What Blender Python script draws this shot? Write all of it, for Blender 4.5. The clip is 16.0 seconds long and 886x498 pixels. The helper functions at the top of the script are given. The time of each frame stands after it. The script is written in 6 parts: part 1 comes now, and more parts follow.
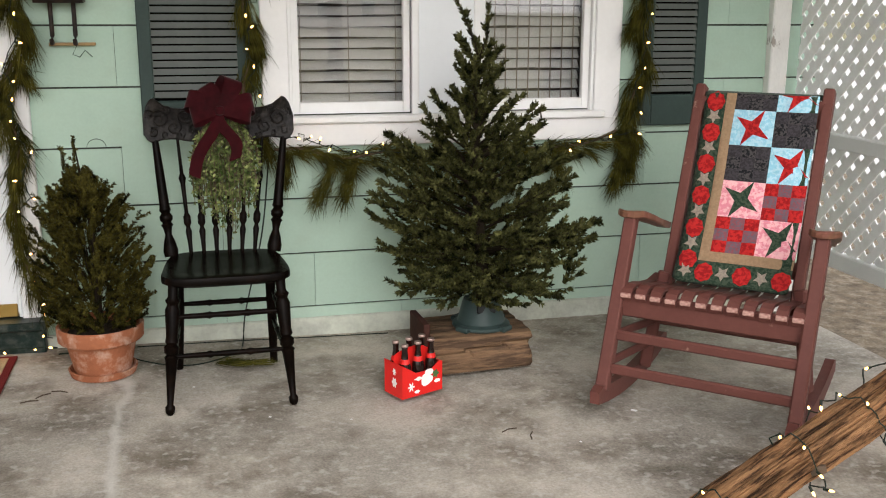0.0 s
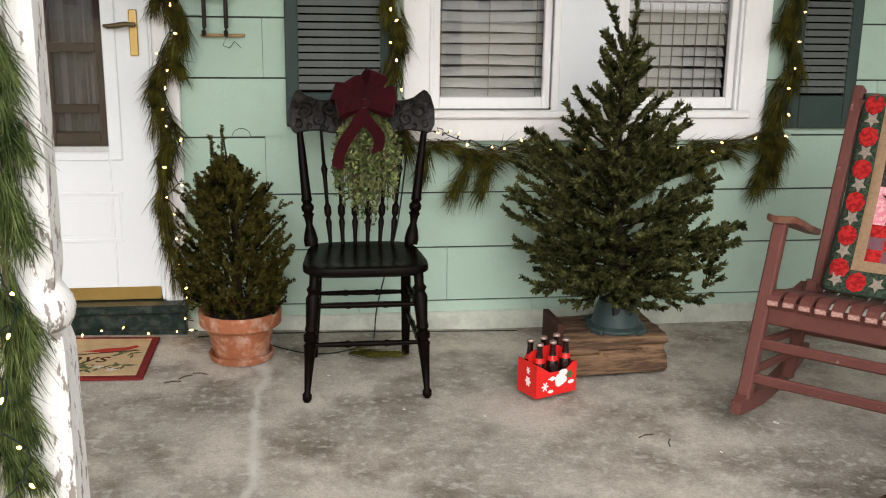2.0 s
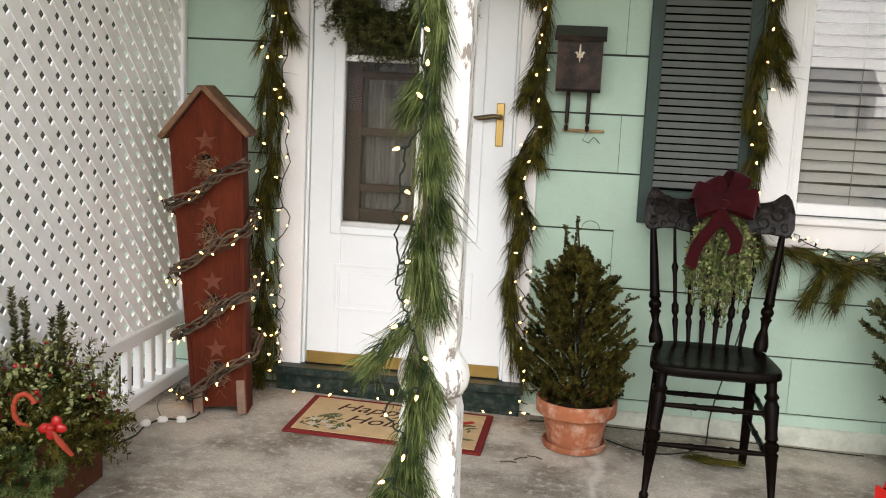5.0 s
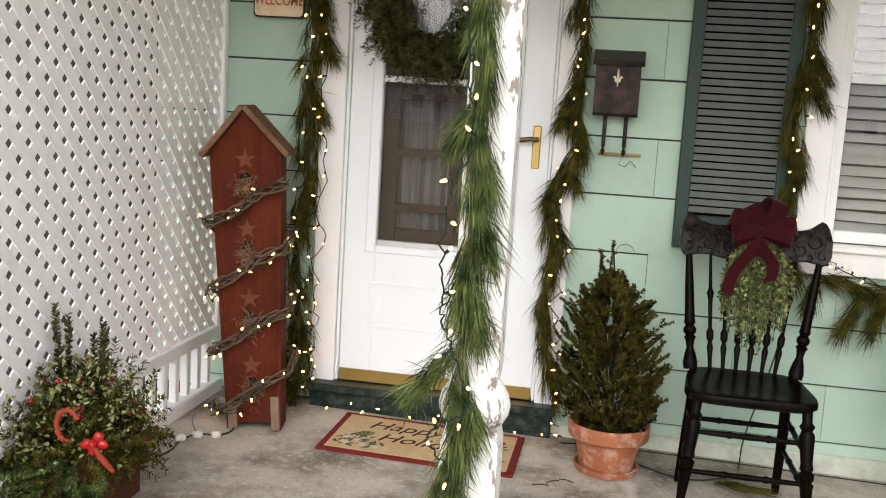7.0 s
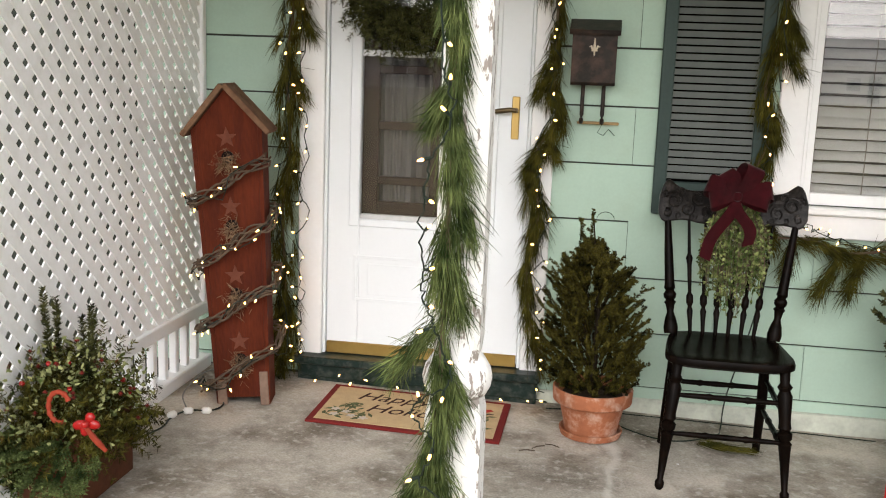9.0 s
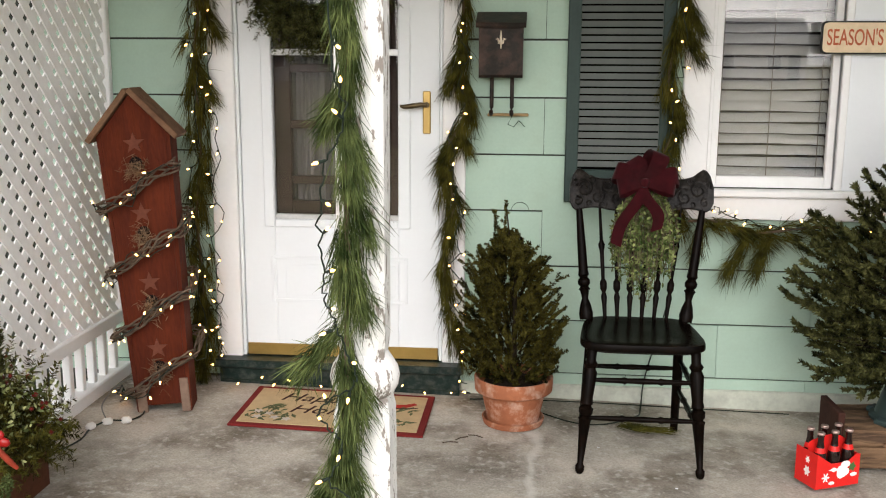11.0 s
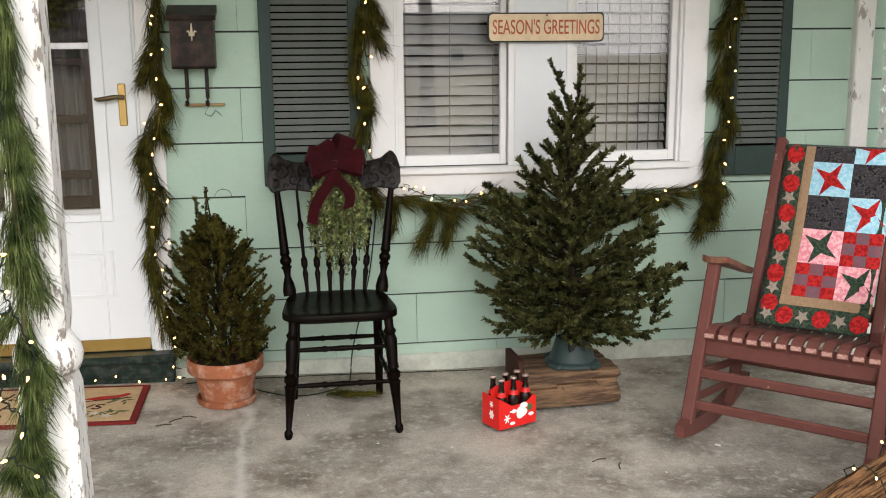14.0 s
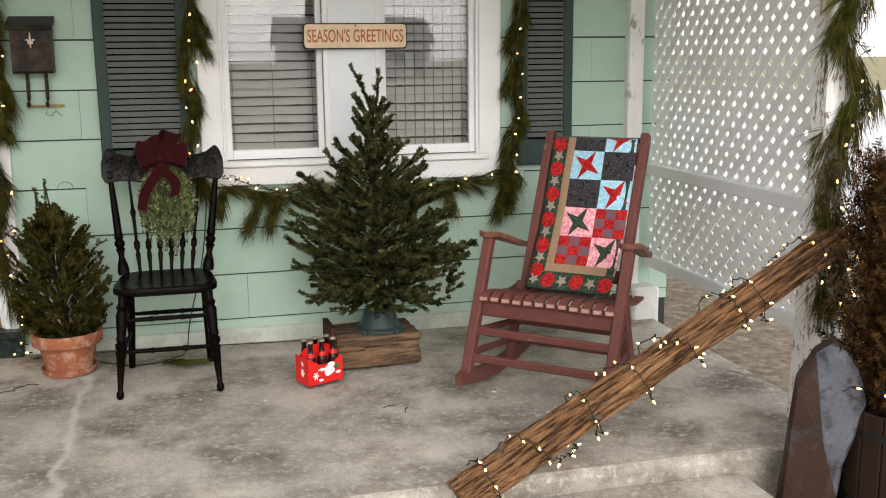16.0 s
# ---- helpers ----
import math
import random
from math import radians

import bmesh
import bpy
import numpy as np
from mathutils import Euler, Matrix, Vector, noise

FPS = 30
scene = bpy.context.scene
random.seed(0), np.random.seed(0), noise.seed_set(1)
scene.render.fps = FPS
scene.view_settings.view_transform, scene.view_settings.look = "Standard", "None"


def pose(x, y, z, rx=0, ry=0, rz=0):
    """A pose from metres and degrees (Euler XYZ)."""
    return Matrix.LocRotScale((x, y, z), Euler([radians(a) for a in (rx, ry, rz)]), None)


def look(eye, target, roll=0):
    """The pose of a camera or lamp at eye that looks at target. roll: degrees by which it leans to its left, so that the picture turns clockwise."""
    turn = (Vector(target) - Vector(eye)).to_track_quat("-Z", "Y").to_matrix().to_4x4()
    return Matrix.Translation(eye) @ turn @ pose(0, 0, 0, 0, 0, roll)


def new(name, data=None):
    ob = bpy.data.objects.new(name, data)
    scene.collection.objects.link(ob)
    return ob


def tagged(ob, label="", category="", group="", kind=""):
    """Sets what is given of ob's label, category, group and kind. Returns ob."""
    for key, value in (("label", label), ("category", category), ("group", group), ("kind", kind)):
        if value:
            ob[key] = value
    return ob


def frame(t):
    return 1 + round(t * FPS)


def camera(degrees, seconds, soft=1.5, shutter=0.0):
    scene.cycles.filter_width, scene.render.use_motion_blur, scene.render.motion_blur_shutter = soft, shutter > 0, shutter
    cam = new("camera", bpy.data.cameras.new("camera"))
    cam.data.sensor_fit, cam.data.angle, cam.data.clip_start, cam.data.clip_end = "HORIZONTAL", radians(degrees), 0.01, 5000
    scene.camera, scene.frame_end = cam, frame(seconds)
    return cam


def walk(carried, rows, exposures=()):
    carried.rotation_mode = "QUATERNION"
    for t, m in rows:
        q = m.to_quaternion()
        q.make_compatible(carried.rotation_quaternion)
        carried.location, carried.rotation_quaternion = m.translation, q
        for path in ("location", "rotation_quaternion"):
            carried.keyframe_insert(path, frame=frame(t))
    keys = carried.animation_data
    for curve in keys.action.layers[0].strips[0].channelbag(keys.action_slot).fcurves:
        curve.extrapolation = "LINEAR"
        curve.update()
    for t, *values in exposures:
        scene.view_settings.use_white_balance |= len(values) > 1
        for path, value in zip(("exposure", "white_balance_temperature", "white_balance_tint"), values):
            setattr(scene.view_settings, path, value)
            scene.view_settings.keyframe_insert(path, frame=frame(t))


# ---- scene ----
cam = camera(48.0, 16.0, soft=1.1)
PATH = [
    (0, (-0.056, -0.609, 1.355), (0.420, 1.276, 0.885), 0.2),
    (0.5, (-0.049, -0.578, 1.390), (0.370, 1.316, 0.904), -0.2),
    (1, (-0.088, -0.568, 1.380), (0.274, 1.338, 0.893), -0.1),
    (1.5, (-0.163, -0.565, 1.356), (0.162, 1.350, 0.880), 0.8),
    (2, (-0.166, -0.562, 1.354), (0.102, 1.361, 0.873), 0.8),
    (2.5, (-0.204, -0.574, 1.339), (-0.060, 1.365, 0.874), 0.6),
    (3, (-0.266, -0.580, 1.338), (-0.258, 1.378, 0.933), 1.0),
    (3.5, (-0.314, -0.581, 1.316), (-0.413, 1.386, 0.969), 1.5),
    (4, (-0.329, -0.576, 1.338), (-0.525, 1.388, 1.011), 2.0),
    (4.5, (-0.362, -0.582, 1.342), (-0.614, 1.377, 1.025), 2.5),
    (5, (-0.411, -0.6, 1.341), (-0.707, 1.354, 1.032), 2.7),
    (7.5, (-0.456, -0.629, 1.395), (-0.808, 1.319, 1.104), 3.3),
    (8, (-0.454, -0.641, 1.399), (-0.81, 1.302, 1.087), 2.8),
    (10.5, (-0.373, -0.669, 1.445), (-0.593, 1.282, 1.065), 0.8),
    (11, (-0.349, -0.66, 1.443), (-0.537, 1.295, 1.068), 0.3),
    (11.5, (-0.321, -0.658, 1.438), (-0.453, 1.303, 1.071), 0.3),
    (12, (-0.303, -0.658, 1.43), (-0.387, 1.306, 1.065), 0.0),
    (12.5, (-0.278, -0.672, 1.415), (-0.322, 1.296, 1.059), -0.2),
    (13, (-0.227, -0.681, 1.411), (-0.136, 1.284, 1.048), 0.2),
    (13.5, (-0.154, -0.73, 1.413), (0.038, 1.223, 1.026), 0.0),
    (14, (-0.16, -0.898, 1.425), (0.15, 1.04, 1.039), -0.5),
    (14.5, (-0.155, -1.145, 1.443), (0.194, 0.786, 1.059), -1.5),
    (15, (-0.057, -1.269, 1.439), (0.384, 0.645, 1.061), -2.0),
    (15.5, (0.078, -1.424, 1.427), (0.523, 0.49, 1.053), 0.5),
    (16, (0.155, -1.585, 1.424), (0.642, 0.317, 1.046), -0.6),
]
walk(cam, [(t, look(eye, target, roll)) for t, eye, target, roll in PATH], [(0, 0.93, 6320, 12), (3, 1.0, 6320, 12), (7.5, 1.14, 6320, 12), (12.5, 1.02, 6320, 12), (16, 0.9, 6320, 12)])

# ---- world and light: a bright overcast day ----
world = bpy.data.worlds.new("overcast_sky")
scene.world = world
world.use_nodes = True
wn, wl = world.node_tree.nodes, world.node_tree.links
sky = wn.new("ShaderNodeTexSky")
sky.sky_type, sky.sun_disc = "NISHITA", False
sky.sun_elevation, sky.sun_rotation = radians(27), radians(183)
sky.dust_density, sky.air_density = 3.0, 1.0
hsv = wn.new("ShaderNodeHueSaturation")
hsv.inputs["Saturation"].default_value = 0.35
wl.new(sky.outputs["Color"], hsv.inputs["Color"])
cloud = wn.new("ShaderNodeMixRGB")
cloud.inputs["Fac"].default_value, cloud.inputs["Color2"].default_value = 0.7, (6.6, 6.5, 6.4, 1)
wl.new(hsv.outputs["Color"], cloud.inputs["Color1"])
wl.new(cloud.outputs["Color"], wn["Background"].inputs["Color"])
wn["Background"].inputs["Strength"].default_value = 0.175

sun = new("sun", bpy.data.lights.new("sun", "SUN"))
sun.data.energy, sun.data.angle, sun.data.color = 0.55, radians(40), (1.0, 0.95, 0.88)
sun.matrix_world = look((-0.3, -6, 3.2), (0, 0, 0))


# ---- materials ----
def mat(name, base, rough=0.6, metal=0.0, vary=0.15, scale=6.0, fine=60.0, bump=0.1, second=None, amount=0.5, emit=0.0,
        stretch=(1, 1, 1), per_object=0.0, edge=(0.45, 0.65), coat=0.0, sheen=0.0, spec=0.16):
    """Painted or natural surface: broad stains, fine grain, bump; second colour in worn patches."""
    m = bpy.data.materials.new(name)
    m.use_nodes = True
    n, l = m.node_tree.nodes, m.node_tree.links
    b = n["Principled BSDF"]
    b.inputs["Roughness"].default_value, b.inputs["Metallic"].default_value = rough, metal
    b.inputs["Coat Weight"].default_value, b.inputs["Specular IOR Level"].default_value = coat, spec
    b.inputs["Sheen Weight"].default_value = sheen
    tc, mp = n.new("ShaderNodeTexCoord"), n.new("ShaderNodeMapping")
    mp.inputs["Scale"].default_value = stretch
    l.new(tc.outputs["Object"], mp.inputs["Vector"])
    broad, grain = n.new("ShaderNodeTexNoise"), n.new("ShaderNodeTexNoise")
    broad.inputs["Scale"].default_value, broad.inputs["Detail"].default_value = scale, 6
    grain.inputs["Scale"].default_value, grain.inputs["Detail"].default_value = fine, 3
    l.new(mp.outputs["Vector"], broad.inputs["Vector"]), l.new(mp.outputs["Vector"], grain.inputs["Vector"])
    add = n.new("ShaderNodeMath")
    add.operation = "MULTIPLY_ADD"
    l.new(grain.outputs["Fac"], add.inputs[0])
    add.inputs[1].default_value = 0.5
    l.new(broad.outputs["Fac"], add.inputs[2])
    ramp = n.new("ShaderNodeMapRange")
    ramp.inputs["From Min"].default_value, ramp.inputs["From Max"].default_value = 0.45, 1.05
    ramp.inputs["To Min"].default_value, ramp.inputs["To Max"].default_value = 1 - vary, 1 + vary
    l.new(add.outputs[0], ramp.inputs["Value"])
    col = n.new("ShaderNodeMixRGB")
    col.inputs["Color1"].default_value = (*base, 1)
    col.inputs["Color2"].default_value = (*(second or base), 1)
    if second:
        patch, cut = n.new("ShaderNodeTexNoise"), n.new("ShaderNodeMapRange")
        patch.inputs["Scale"].default_value, patch.inputs["Detail"].default_value, patch.inputs["Roughness"].default_value = scale * 1.7, 8, 0.65
        l.new(mp.outputs["Vector"], patch.inputs["Vector"])
        cut.inputs["From Min"].default_value, cut.inputs["From Max"].default_value = edge
        cut.inputs["To Max"].default_value = amount
        l.new(patch.outputs["Fac"], cut.inputs["Value"])
        l.new(cut.outputs["Result"], col.inputs["Fac"])
    else:
        col.inputs["Fac"].default_value = 0
    mul = n.new("ShaderNodeVectorMath")
    mul.operation = "SCALE"
    l.new(col.outputs["Color"], mul.inputs[0])
    if per_object:
        info, span, both = n.new("ShaderNodeObjectInfo"), n.new("ShaderNodeMapRange"), n.new("ShaderNodeMath")
        span.inputs["To Min"].default_value, span.inputs["To Max"].default_value = 1 - per_object, 1 + per_object
        both.operation = "MULTIPLY"
        l.new(info.outputs["Random"], span.inputs["Value"])
        l.new(span.outputs["Result"], both.inputs[0]), l.new(ramp.outputs["Result"], both.inputs[1])
        l.new(both.outputs[0], mul.inputs["Scale"])
    else:
        l.new(ramp.outputs["Result"], mul.inputs["Scale"])
    l.new(mul.outputs["Vector"], b.inputs["Base Color"])
    if bump:
        bp = n.new("ShaderNodeBump")
        bp.inputs["Strength"].default_value, bp.inputs["Distance"].default_value = bump, 0.01
        l.new(add.outputs[0], bp.inputs["Height"]), l.new(bp.outputs["Normal"], b.inputs["Normal"])
    if emit:
        b.inputs["Emission Color"].default_value, b.inputs["Emission Strength"].default_value = (*base, 1), emit
    return m


def leaf_mat(name, dark, light, rough=0.5, clump=22.0):
    """Needles and leaves: colour differs from needle to needle and from clump to clump."""
    m = bpy.data.materials.new(name)
    m.use_nodes = True
    n, l = m.node_tree.nodes, m.node_tree.links
    b = n["Principled BSDF"]
    b.inputs["Roughness"].default_value, b.inputs["Specular IOR Level"].default_value = rough, 0.03
    g, tc, no = n.new("ShaderNodeNewGeometry"), n.new("ShaderNodeTexCoord"), n.new("ShaderNodeTexNoise")
    no.inputs["Scale"].default_value, no.inputs["Detail"].default_value = clump, 3
    l.new(tc.outputs["Object"], no.inputs["Vector"])
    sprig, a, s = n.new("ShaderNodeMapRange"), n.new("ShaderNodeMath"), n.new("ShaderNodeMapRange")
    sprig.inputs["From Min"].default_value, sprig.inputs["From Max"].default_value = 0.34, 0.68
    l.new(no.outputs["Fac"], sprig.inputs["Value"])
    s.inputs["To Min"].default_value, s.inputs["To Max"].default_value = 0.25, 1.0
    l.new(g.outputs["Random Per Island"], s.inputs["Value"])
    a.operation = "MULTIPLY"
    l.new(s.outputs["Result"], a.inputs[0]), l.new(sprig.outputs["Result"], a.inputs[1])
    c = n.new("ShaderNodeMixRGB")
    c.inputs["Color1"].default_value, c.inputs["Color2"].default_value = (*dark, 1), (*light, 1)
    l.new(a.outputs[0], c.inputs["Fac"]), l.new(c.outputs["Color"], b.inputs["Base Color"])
    return m


def glass_mat(name, tint=(1, 1, 1), rough=0.0):
    m = bpy.data.materials.new(name)
    m.use_nodes = True
    b = m.node_tree.nodes["Principled BSDF"]
    b.inputs["Base Color"].default_value, b.inputs["Roughness"].default_value = (*tint, 1), rough
    b.inputs["Transmission Weight"].default_value, b.inputs["IOR"].default_value = 1.0, 1.45
    return m


SIDING = mat("green_siding_paint", (0.375, 0.50, 0.41), 0.6, vary=0.07, scale=3, fine=90, bump=0.05, second=(0.34, 0.42, 0.33), amount=0.4, per_object=0.03, edge=(0.5, 0.75))
WHITE = mat("white_paint", (0.80, 0.80, 0.79), 0.45, vary=0.04, scale=4, fine=50, bump=0.03, second=(0.62, 0.61, 0.57), amount=0.25, edge=(0.55, 0.75))
DOORW = mat("door_enamel", (0.74, 0.765, 0.78), 0.35, vary=0.02, bump=0.02)
PEEL = mat("peeling_white_paint", (0.78, 0.77, 0.74), 0.7, vary=0.08, scale=15, fine=80, bump=0.5, second=(0.24, 0.20, 0.17), amount=0.9, edge=(0.556, 0.576), stretch=(1.6, 1.6, 0.6))
WORNW = mat("worn_white_paint", (0.78, 0.77, 0.74), 0.7, vary=0.08, scale=7, fine=80, bump=0.4, second=(0.30, 0.26, 0.22), amount=0.85, edge=(0.61, 0.65), stretch=(1.6, 1.6, 0.6))
LATW = mat("lattice_white", (0.9, 0.9, 0.89), 0.5, vary=0.05, scale=8, bump=0.05, second=(0.66, 0.64, 0.58), amount=0.25, per_object=0.04)
SHUT = mat("shutter_slate_paint", (0.036, 0.056, 0.050), 0.5, vary=0.12, bump=0.05)
SHUTL = mat("shutter_louver_grey", (0.092, 0.102, 0.095), 0.5, vary=0.12, bump=0.04)
TRIMD = mat("dark_green_sill_paint", (0.010, 0.020, 0.017), 0.4, vary=0.3, bump=0.2, second=(0.16, 0.16, 0.14), amount=0.25, scale=14)
BRASS = mat("brass", (0.40, 0.275, 0.10), 0.32, 1.0, vary=0.1, bump=0.03)
GOLDKICK = mat("gold_sweep", (0.38, 0.25, 0.075), 0.35, 0.7, vary=0.1, bump=0.03)
BLACKM = mat("black_iron", (0.02, 0.019, 0.018), 0.4, 0.4, vary=0.3, bump=0.1)
GAPSHADE = mat("painted_gap_shade", (0.004, 0.004, 0.004), 0.95, spec=0.0)
DARKROOM = mat("room_wall_painted_dim", (0.05, 0.045, 0.04), 0.9)
CEIL = mat("porch_ceiling_paint", (0.78, 0.79, 0.77), 0.6, vary=0.05)
BLIND = mat("blind_vinyl", (0.47, 0.475, 0.46), 0.5, vary=0.08, bump=0.02)
CURTAIN = mat("grey_curtain", (0.13, 0.122, 0.118), 0.9, vary=0.2, stretch=(8, 1, 0.6))
GLASS = glass_mat("window_glass")
EARTH = mat("leafy_gravel", (0.16, 0.125, 0.085), 0.95, vary=0.5, scale=12, fine=120, bump=0.8, second=(0.30, 0.26, 0.2), amount=0.7)
GRASS = mat("winter_lawn", (0.24, 0.21, 0.12), 0.95, vary=0.4, scale=2, fine=70, bump=0.8, second=(0.15, 0.15, 0.07), amount=0.7)
BLOCK = mat("painted_block", (0.62, 0.61, 0.58), 0.8, vary=0.15, bump=0.4)
FOUND = mat("foundation_paint", (0.50, 0.53, 0.45), 0.8, vary=0.15, scale=7, bump=0.4, second=(0.3, 0.29, 0.26), amount=0.5)


def concrete_mat():
    m = mat("worn_concrete", (0.43, 0.392, 0.333), 0.85, vary=0.5, scale=1.7, fine=120, bump=0.4, second=(0.135, 0.110, 0.082), amount=0.9, edge=(0.43, 0.66))
    n, l = m.node_tree.nodes, m.node_tree.links
    b = n["Principled BSDF"]
    old = b.inputs["Base Color"].links[0].from_socket
    tc = n.new("ShaderNodeTexCoord")
    speck, cut, mix = n.new("ShaderNodeTexNoise"), n.new("ShaderNodeMapRange"), n.new("ShaderNodeMixRGB")
    speck.inputs["Scale"].default_value, speck.inputs["Detail"].default_value = 34, 10
    cut.inputs["From Min"].default_value, cut.inputs["From Max"].default_value, cut.inputs["To Max"].default_value = 0.54, 0.68, 0.55
    l.new(tc.outputs["Object"], speck.inputs["Vector"]), l.new(speck.outputs["Fac"], cut.inputs["Value"])
    l.new(cut.outputs["Result"], mix.inputs["Fac"])
    l.new(old, mix.inputs["Color1"])
    mix.inputs["Color2"].default_value = (0.54, 0.51, 0.46, 1)
    # pale cement streak left along an old form line
    sep, wav, band, cen = n.new("ShaderNodeSeparateXYZ"), n.new("ShaderNodeTexNoise"), n.new("ShaderNodeMath"), n.new("ShaderNodeMath")
    wav.inputs["Scale"].default_value, wav.inputs["Detail"].default_value = 5, 8
    l.new(tc.outputs["Object"], sep.inputs[0]), l.new(tc.outputs["Object"], wav.inputs["Vector"])
    cen.operation, cen.inputs[1].default_value, cen.inputs[2].default_value = "MULTIPLY_ADD", 0.16, 0.265
    l.new(wav.outputs["Fac"], cen.inputs[0])
    band.operation = "ADD"
    l.new(sep.outputs["X"], band.inputs[0]), l.new(cen.outputs[0], band.inputs[1])
    away, fall, streak = n.new("ShaderNodeMath"), n.new("ShaderNodeMapRange"), n.new("ShaderNodeMixRGB")
    away.operation = "ABSOLUTE"
    l.new(band.outputs[0], away.inputs[0])
    fall.inputs["From Min"].default_value, fall.inputs["From Max"].default_value = 0.006, 0.03
    fall.inputs["To Min"].default_value, fall.inputs["To Max"].default_value = 1.3, 0.0
    l.new(away.outputs[0], fall.inputs["Value"])
    pat, both = n.new("ShaderNodeTexNoise"), n.new("ShaderNodeMath")
    pat.inputs["Scale"].default_value, pat.inputs["Detail"].default_value = 7, 6
    l.new(tc.outputs["Object"], pat.inputs["Vector"])
    both.operation = "MULTIPLY"
    l.new(fall.outputs["Result"], both.inputs[0]), l.new(pat.outputs["Fac"], both.inputs[1])
    l.new(both.outputs[0], streak.inputs["Fac"]), l.new(mix.outputs["Color"], streak.inputs["Color1"])
    streak.inputs["Color2"].default_value = (0.60, 0.58, 0.53, 1)
    l.new(streak.outputs["Color"], b.inputs["Base Color"])
    return m


CONCRETE = concrete_mat()


# ---- mesh helpers ----
class Mesh:
    """Collects vertices and faces for one mesh."""

    def __init__(self):
        self.v, self.f = [], []

    def add(self, verts, faces):
        o = len(self.v)
        self.v += [tuple(p) for p in verts]
        self.f += [tuple(o + i for i in q) for q in faces]
        return self

    def box(self, x0, x1, y0, y1, z0, z1, m=None):
        p = [Vector((x, y, z)) for z in (z0, z1) for y in (y0, y1) for x in (x0, x1)]
        if m:
            p = [m @ q for q in p]
        return self.add(p, [(0, 2, 3, 1), (4, 5, 7, 6), (0, 1, 5, 4), (2, 6, 7, 3), (0, 4, 6, 2), (1, 3, 7, 5)])

    def bevel(self, x0, x1, y0, y1, z0, z1, r=0.004, m=None):
        """A box with chamfered edges."""
        c, h = ((x0 + x1) / 2, (y0 + y1) / 2, (z0 + z1) / 2), (abs(x1 - x0) / 2, abs(y1 - y0) / 2, abs(z1 - z0) / 2)
        r = min(r, min(h) * 0.9)
        idx, verts, faces = {}, [], []
        for sx in (-1, 1):
            for sy in (-1, 1):
                for sz in (-1, 1):
                    for a in range(3):
                        s = (sx, sy, sz)
                        p = Vector([c[i] + s[i] * (h[i] - (0 if i == a else r)) for i in range(3)])
                        idx[(sx, sy, sz, a)] = len(verts)
                        verts.append(m @ p if m else p)
        for a in range(3):
            b, d = (a + 1) % 3, (a + 2) % 3
            for s in (-1, 1):
                ring = []
                for sb, sd in ((-1, -1), (1, -1), (1, 1), (-1, 1)):
                    k = [0, 0, 0]
                    k[a], k[b], k[d] = s, sb, sd
                    ring.append(idx[(*k, a)])
                faces.append(tuple(ring if s > 0 else ring[::-1]))
            for sb in (-1, 1):
                for sd in (-1, 1):
                    lo, hi = [0, 0, 0], [0, 0, 0]
                    lo[a], lo[b], lo[d] = -1, sb, sd
                    hi[a], hi[b], hi[d] = 1, sb, sd
                    q = [idx[(*lo, b)], idx[(*hi, b)], idx[(*hi, d)], idx[(*lo, d)]]
                    faces.append(tuple(q if sb * sd < 0 else q[::-1]))
        for sx in (-1, 1):
            for sy in (-1, 1):
                for sz in (-1, 1):
                    q = [idx[(sx, sy, sz, a)] for a in range(3)]
                    faces.append(tuple(q if sx * sy * sz > 0 else q[::-1]))
        return self.add(verts, faces)

    def prism(self, outline, depth, m=None):
        """An outline in x, z pushed from y = 0 to y = depth."""
        n = len(outline)
        p = [Vector((x, 0, z)) for x, z in outline] + [Vector((x, depth, z)) for x, z in outline]
        if m:
            p = [m @ q for q in p]
        return self.add(p, [tuple(range(n)), tuple(range(2 * n - 1, n - 1, -1))] + [(i, n + i, n + (i + 1) % n, (i + 1) % n) for i in range(n)])

    def lathe(self, profile, sides=16, m=None):
        """Profile of (radius, z) turned round the z axis."""
        p, f, k = [], [], len(profile)
        for r, z in profile:
            for i in range(sides):
                a = 2 * math.pi * i / sides
                q = Vector((r * math.cos(a), r * math.sin(a), z))
                p.append(m @ q if m else q)
        for j in range(k - 1):
            for i in range(sides):
                i2 = (i + 1) % sides
                f.append((j * sides + i, j * sides + i2, (j + 1) * sides + i2, (j + 1) * sides + i))
        f.append(tuple(range(sides - 1, -1, -1)))
        f.append(tuple((k - 1) * sides + i for i in range(sides)))
        return self.add(p, f)

    def tube(self, path, radius, sides=8, squash=1.0):
        """A tube along points; radius is a number or one per point."""
        path = [Vector(p) for p in path]
        n = len(path)
        rs = radius if isinstance(radius, (list, tuple)) else [radius] * n
        up, p, f = Vector((0.13, 0.31, 0.94)), [], []
        for i, c in enumerate(path):
            d = (path[min(i + 1, n - 1)] - path[max(i - 1, 0)]).normalized()
            if abs(d.dot(up)) > 0.97:
                up = Vector((0.9, 0.3, 0.1))
            a = d.cross(up).normalized()
            b = a.cross(d).normalized()
            for k in range(sides):
                t = 2 * math.pi * k / sides
                p.append(c + (a * math.cos(t) * squash + b * math.sin(t)) * rs[i])
        for i in range(n - 1):
            for k in range(sides):
                k2 = (k + 1) % sides
                f.append((i * sides + k, i * sides + k2, (i + 1) * sides + k2, (i + 1) * sides + k))
        f += [tuple(range(sides - 1, -1, -1)), tuple((n - 1) * sides + k for k in range(sides))]
        return self.add(p, f)

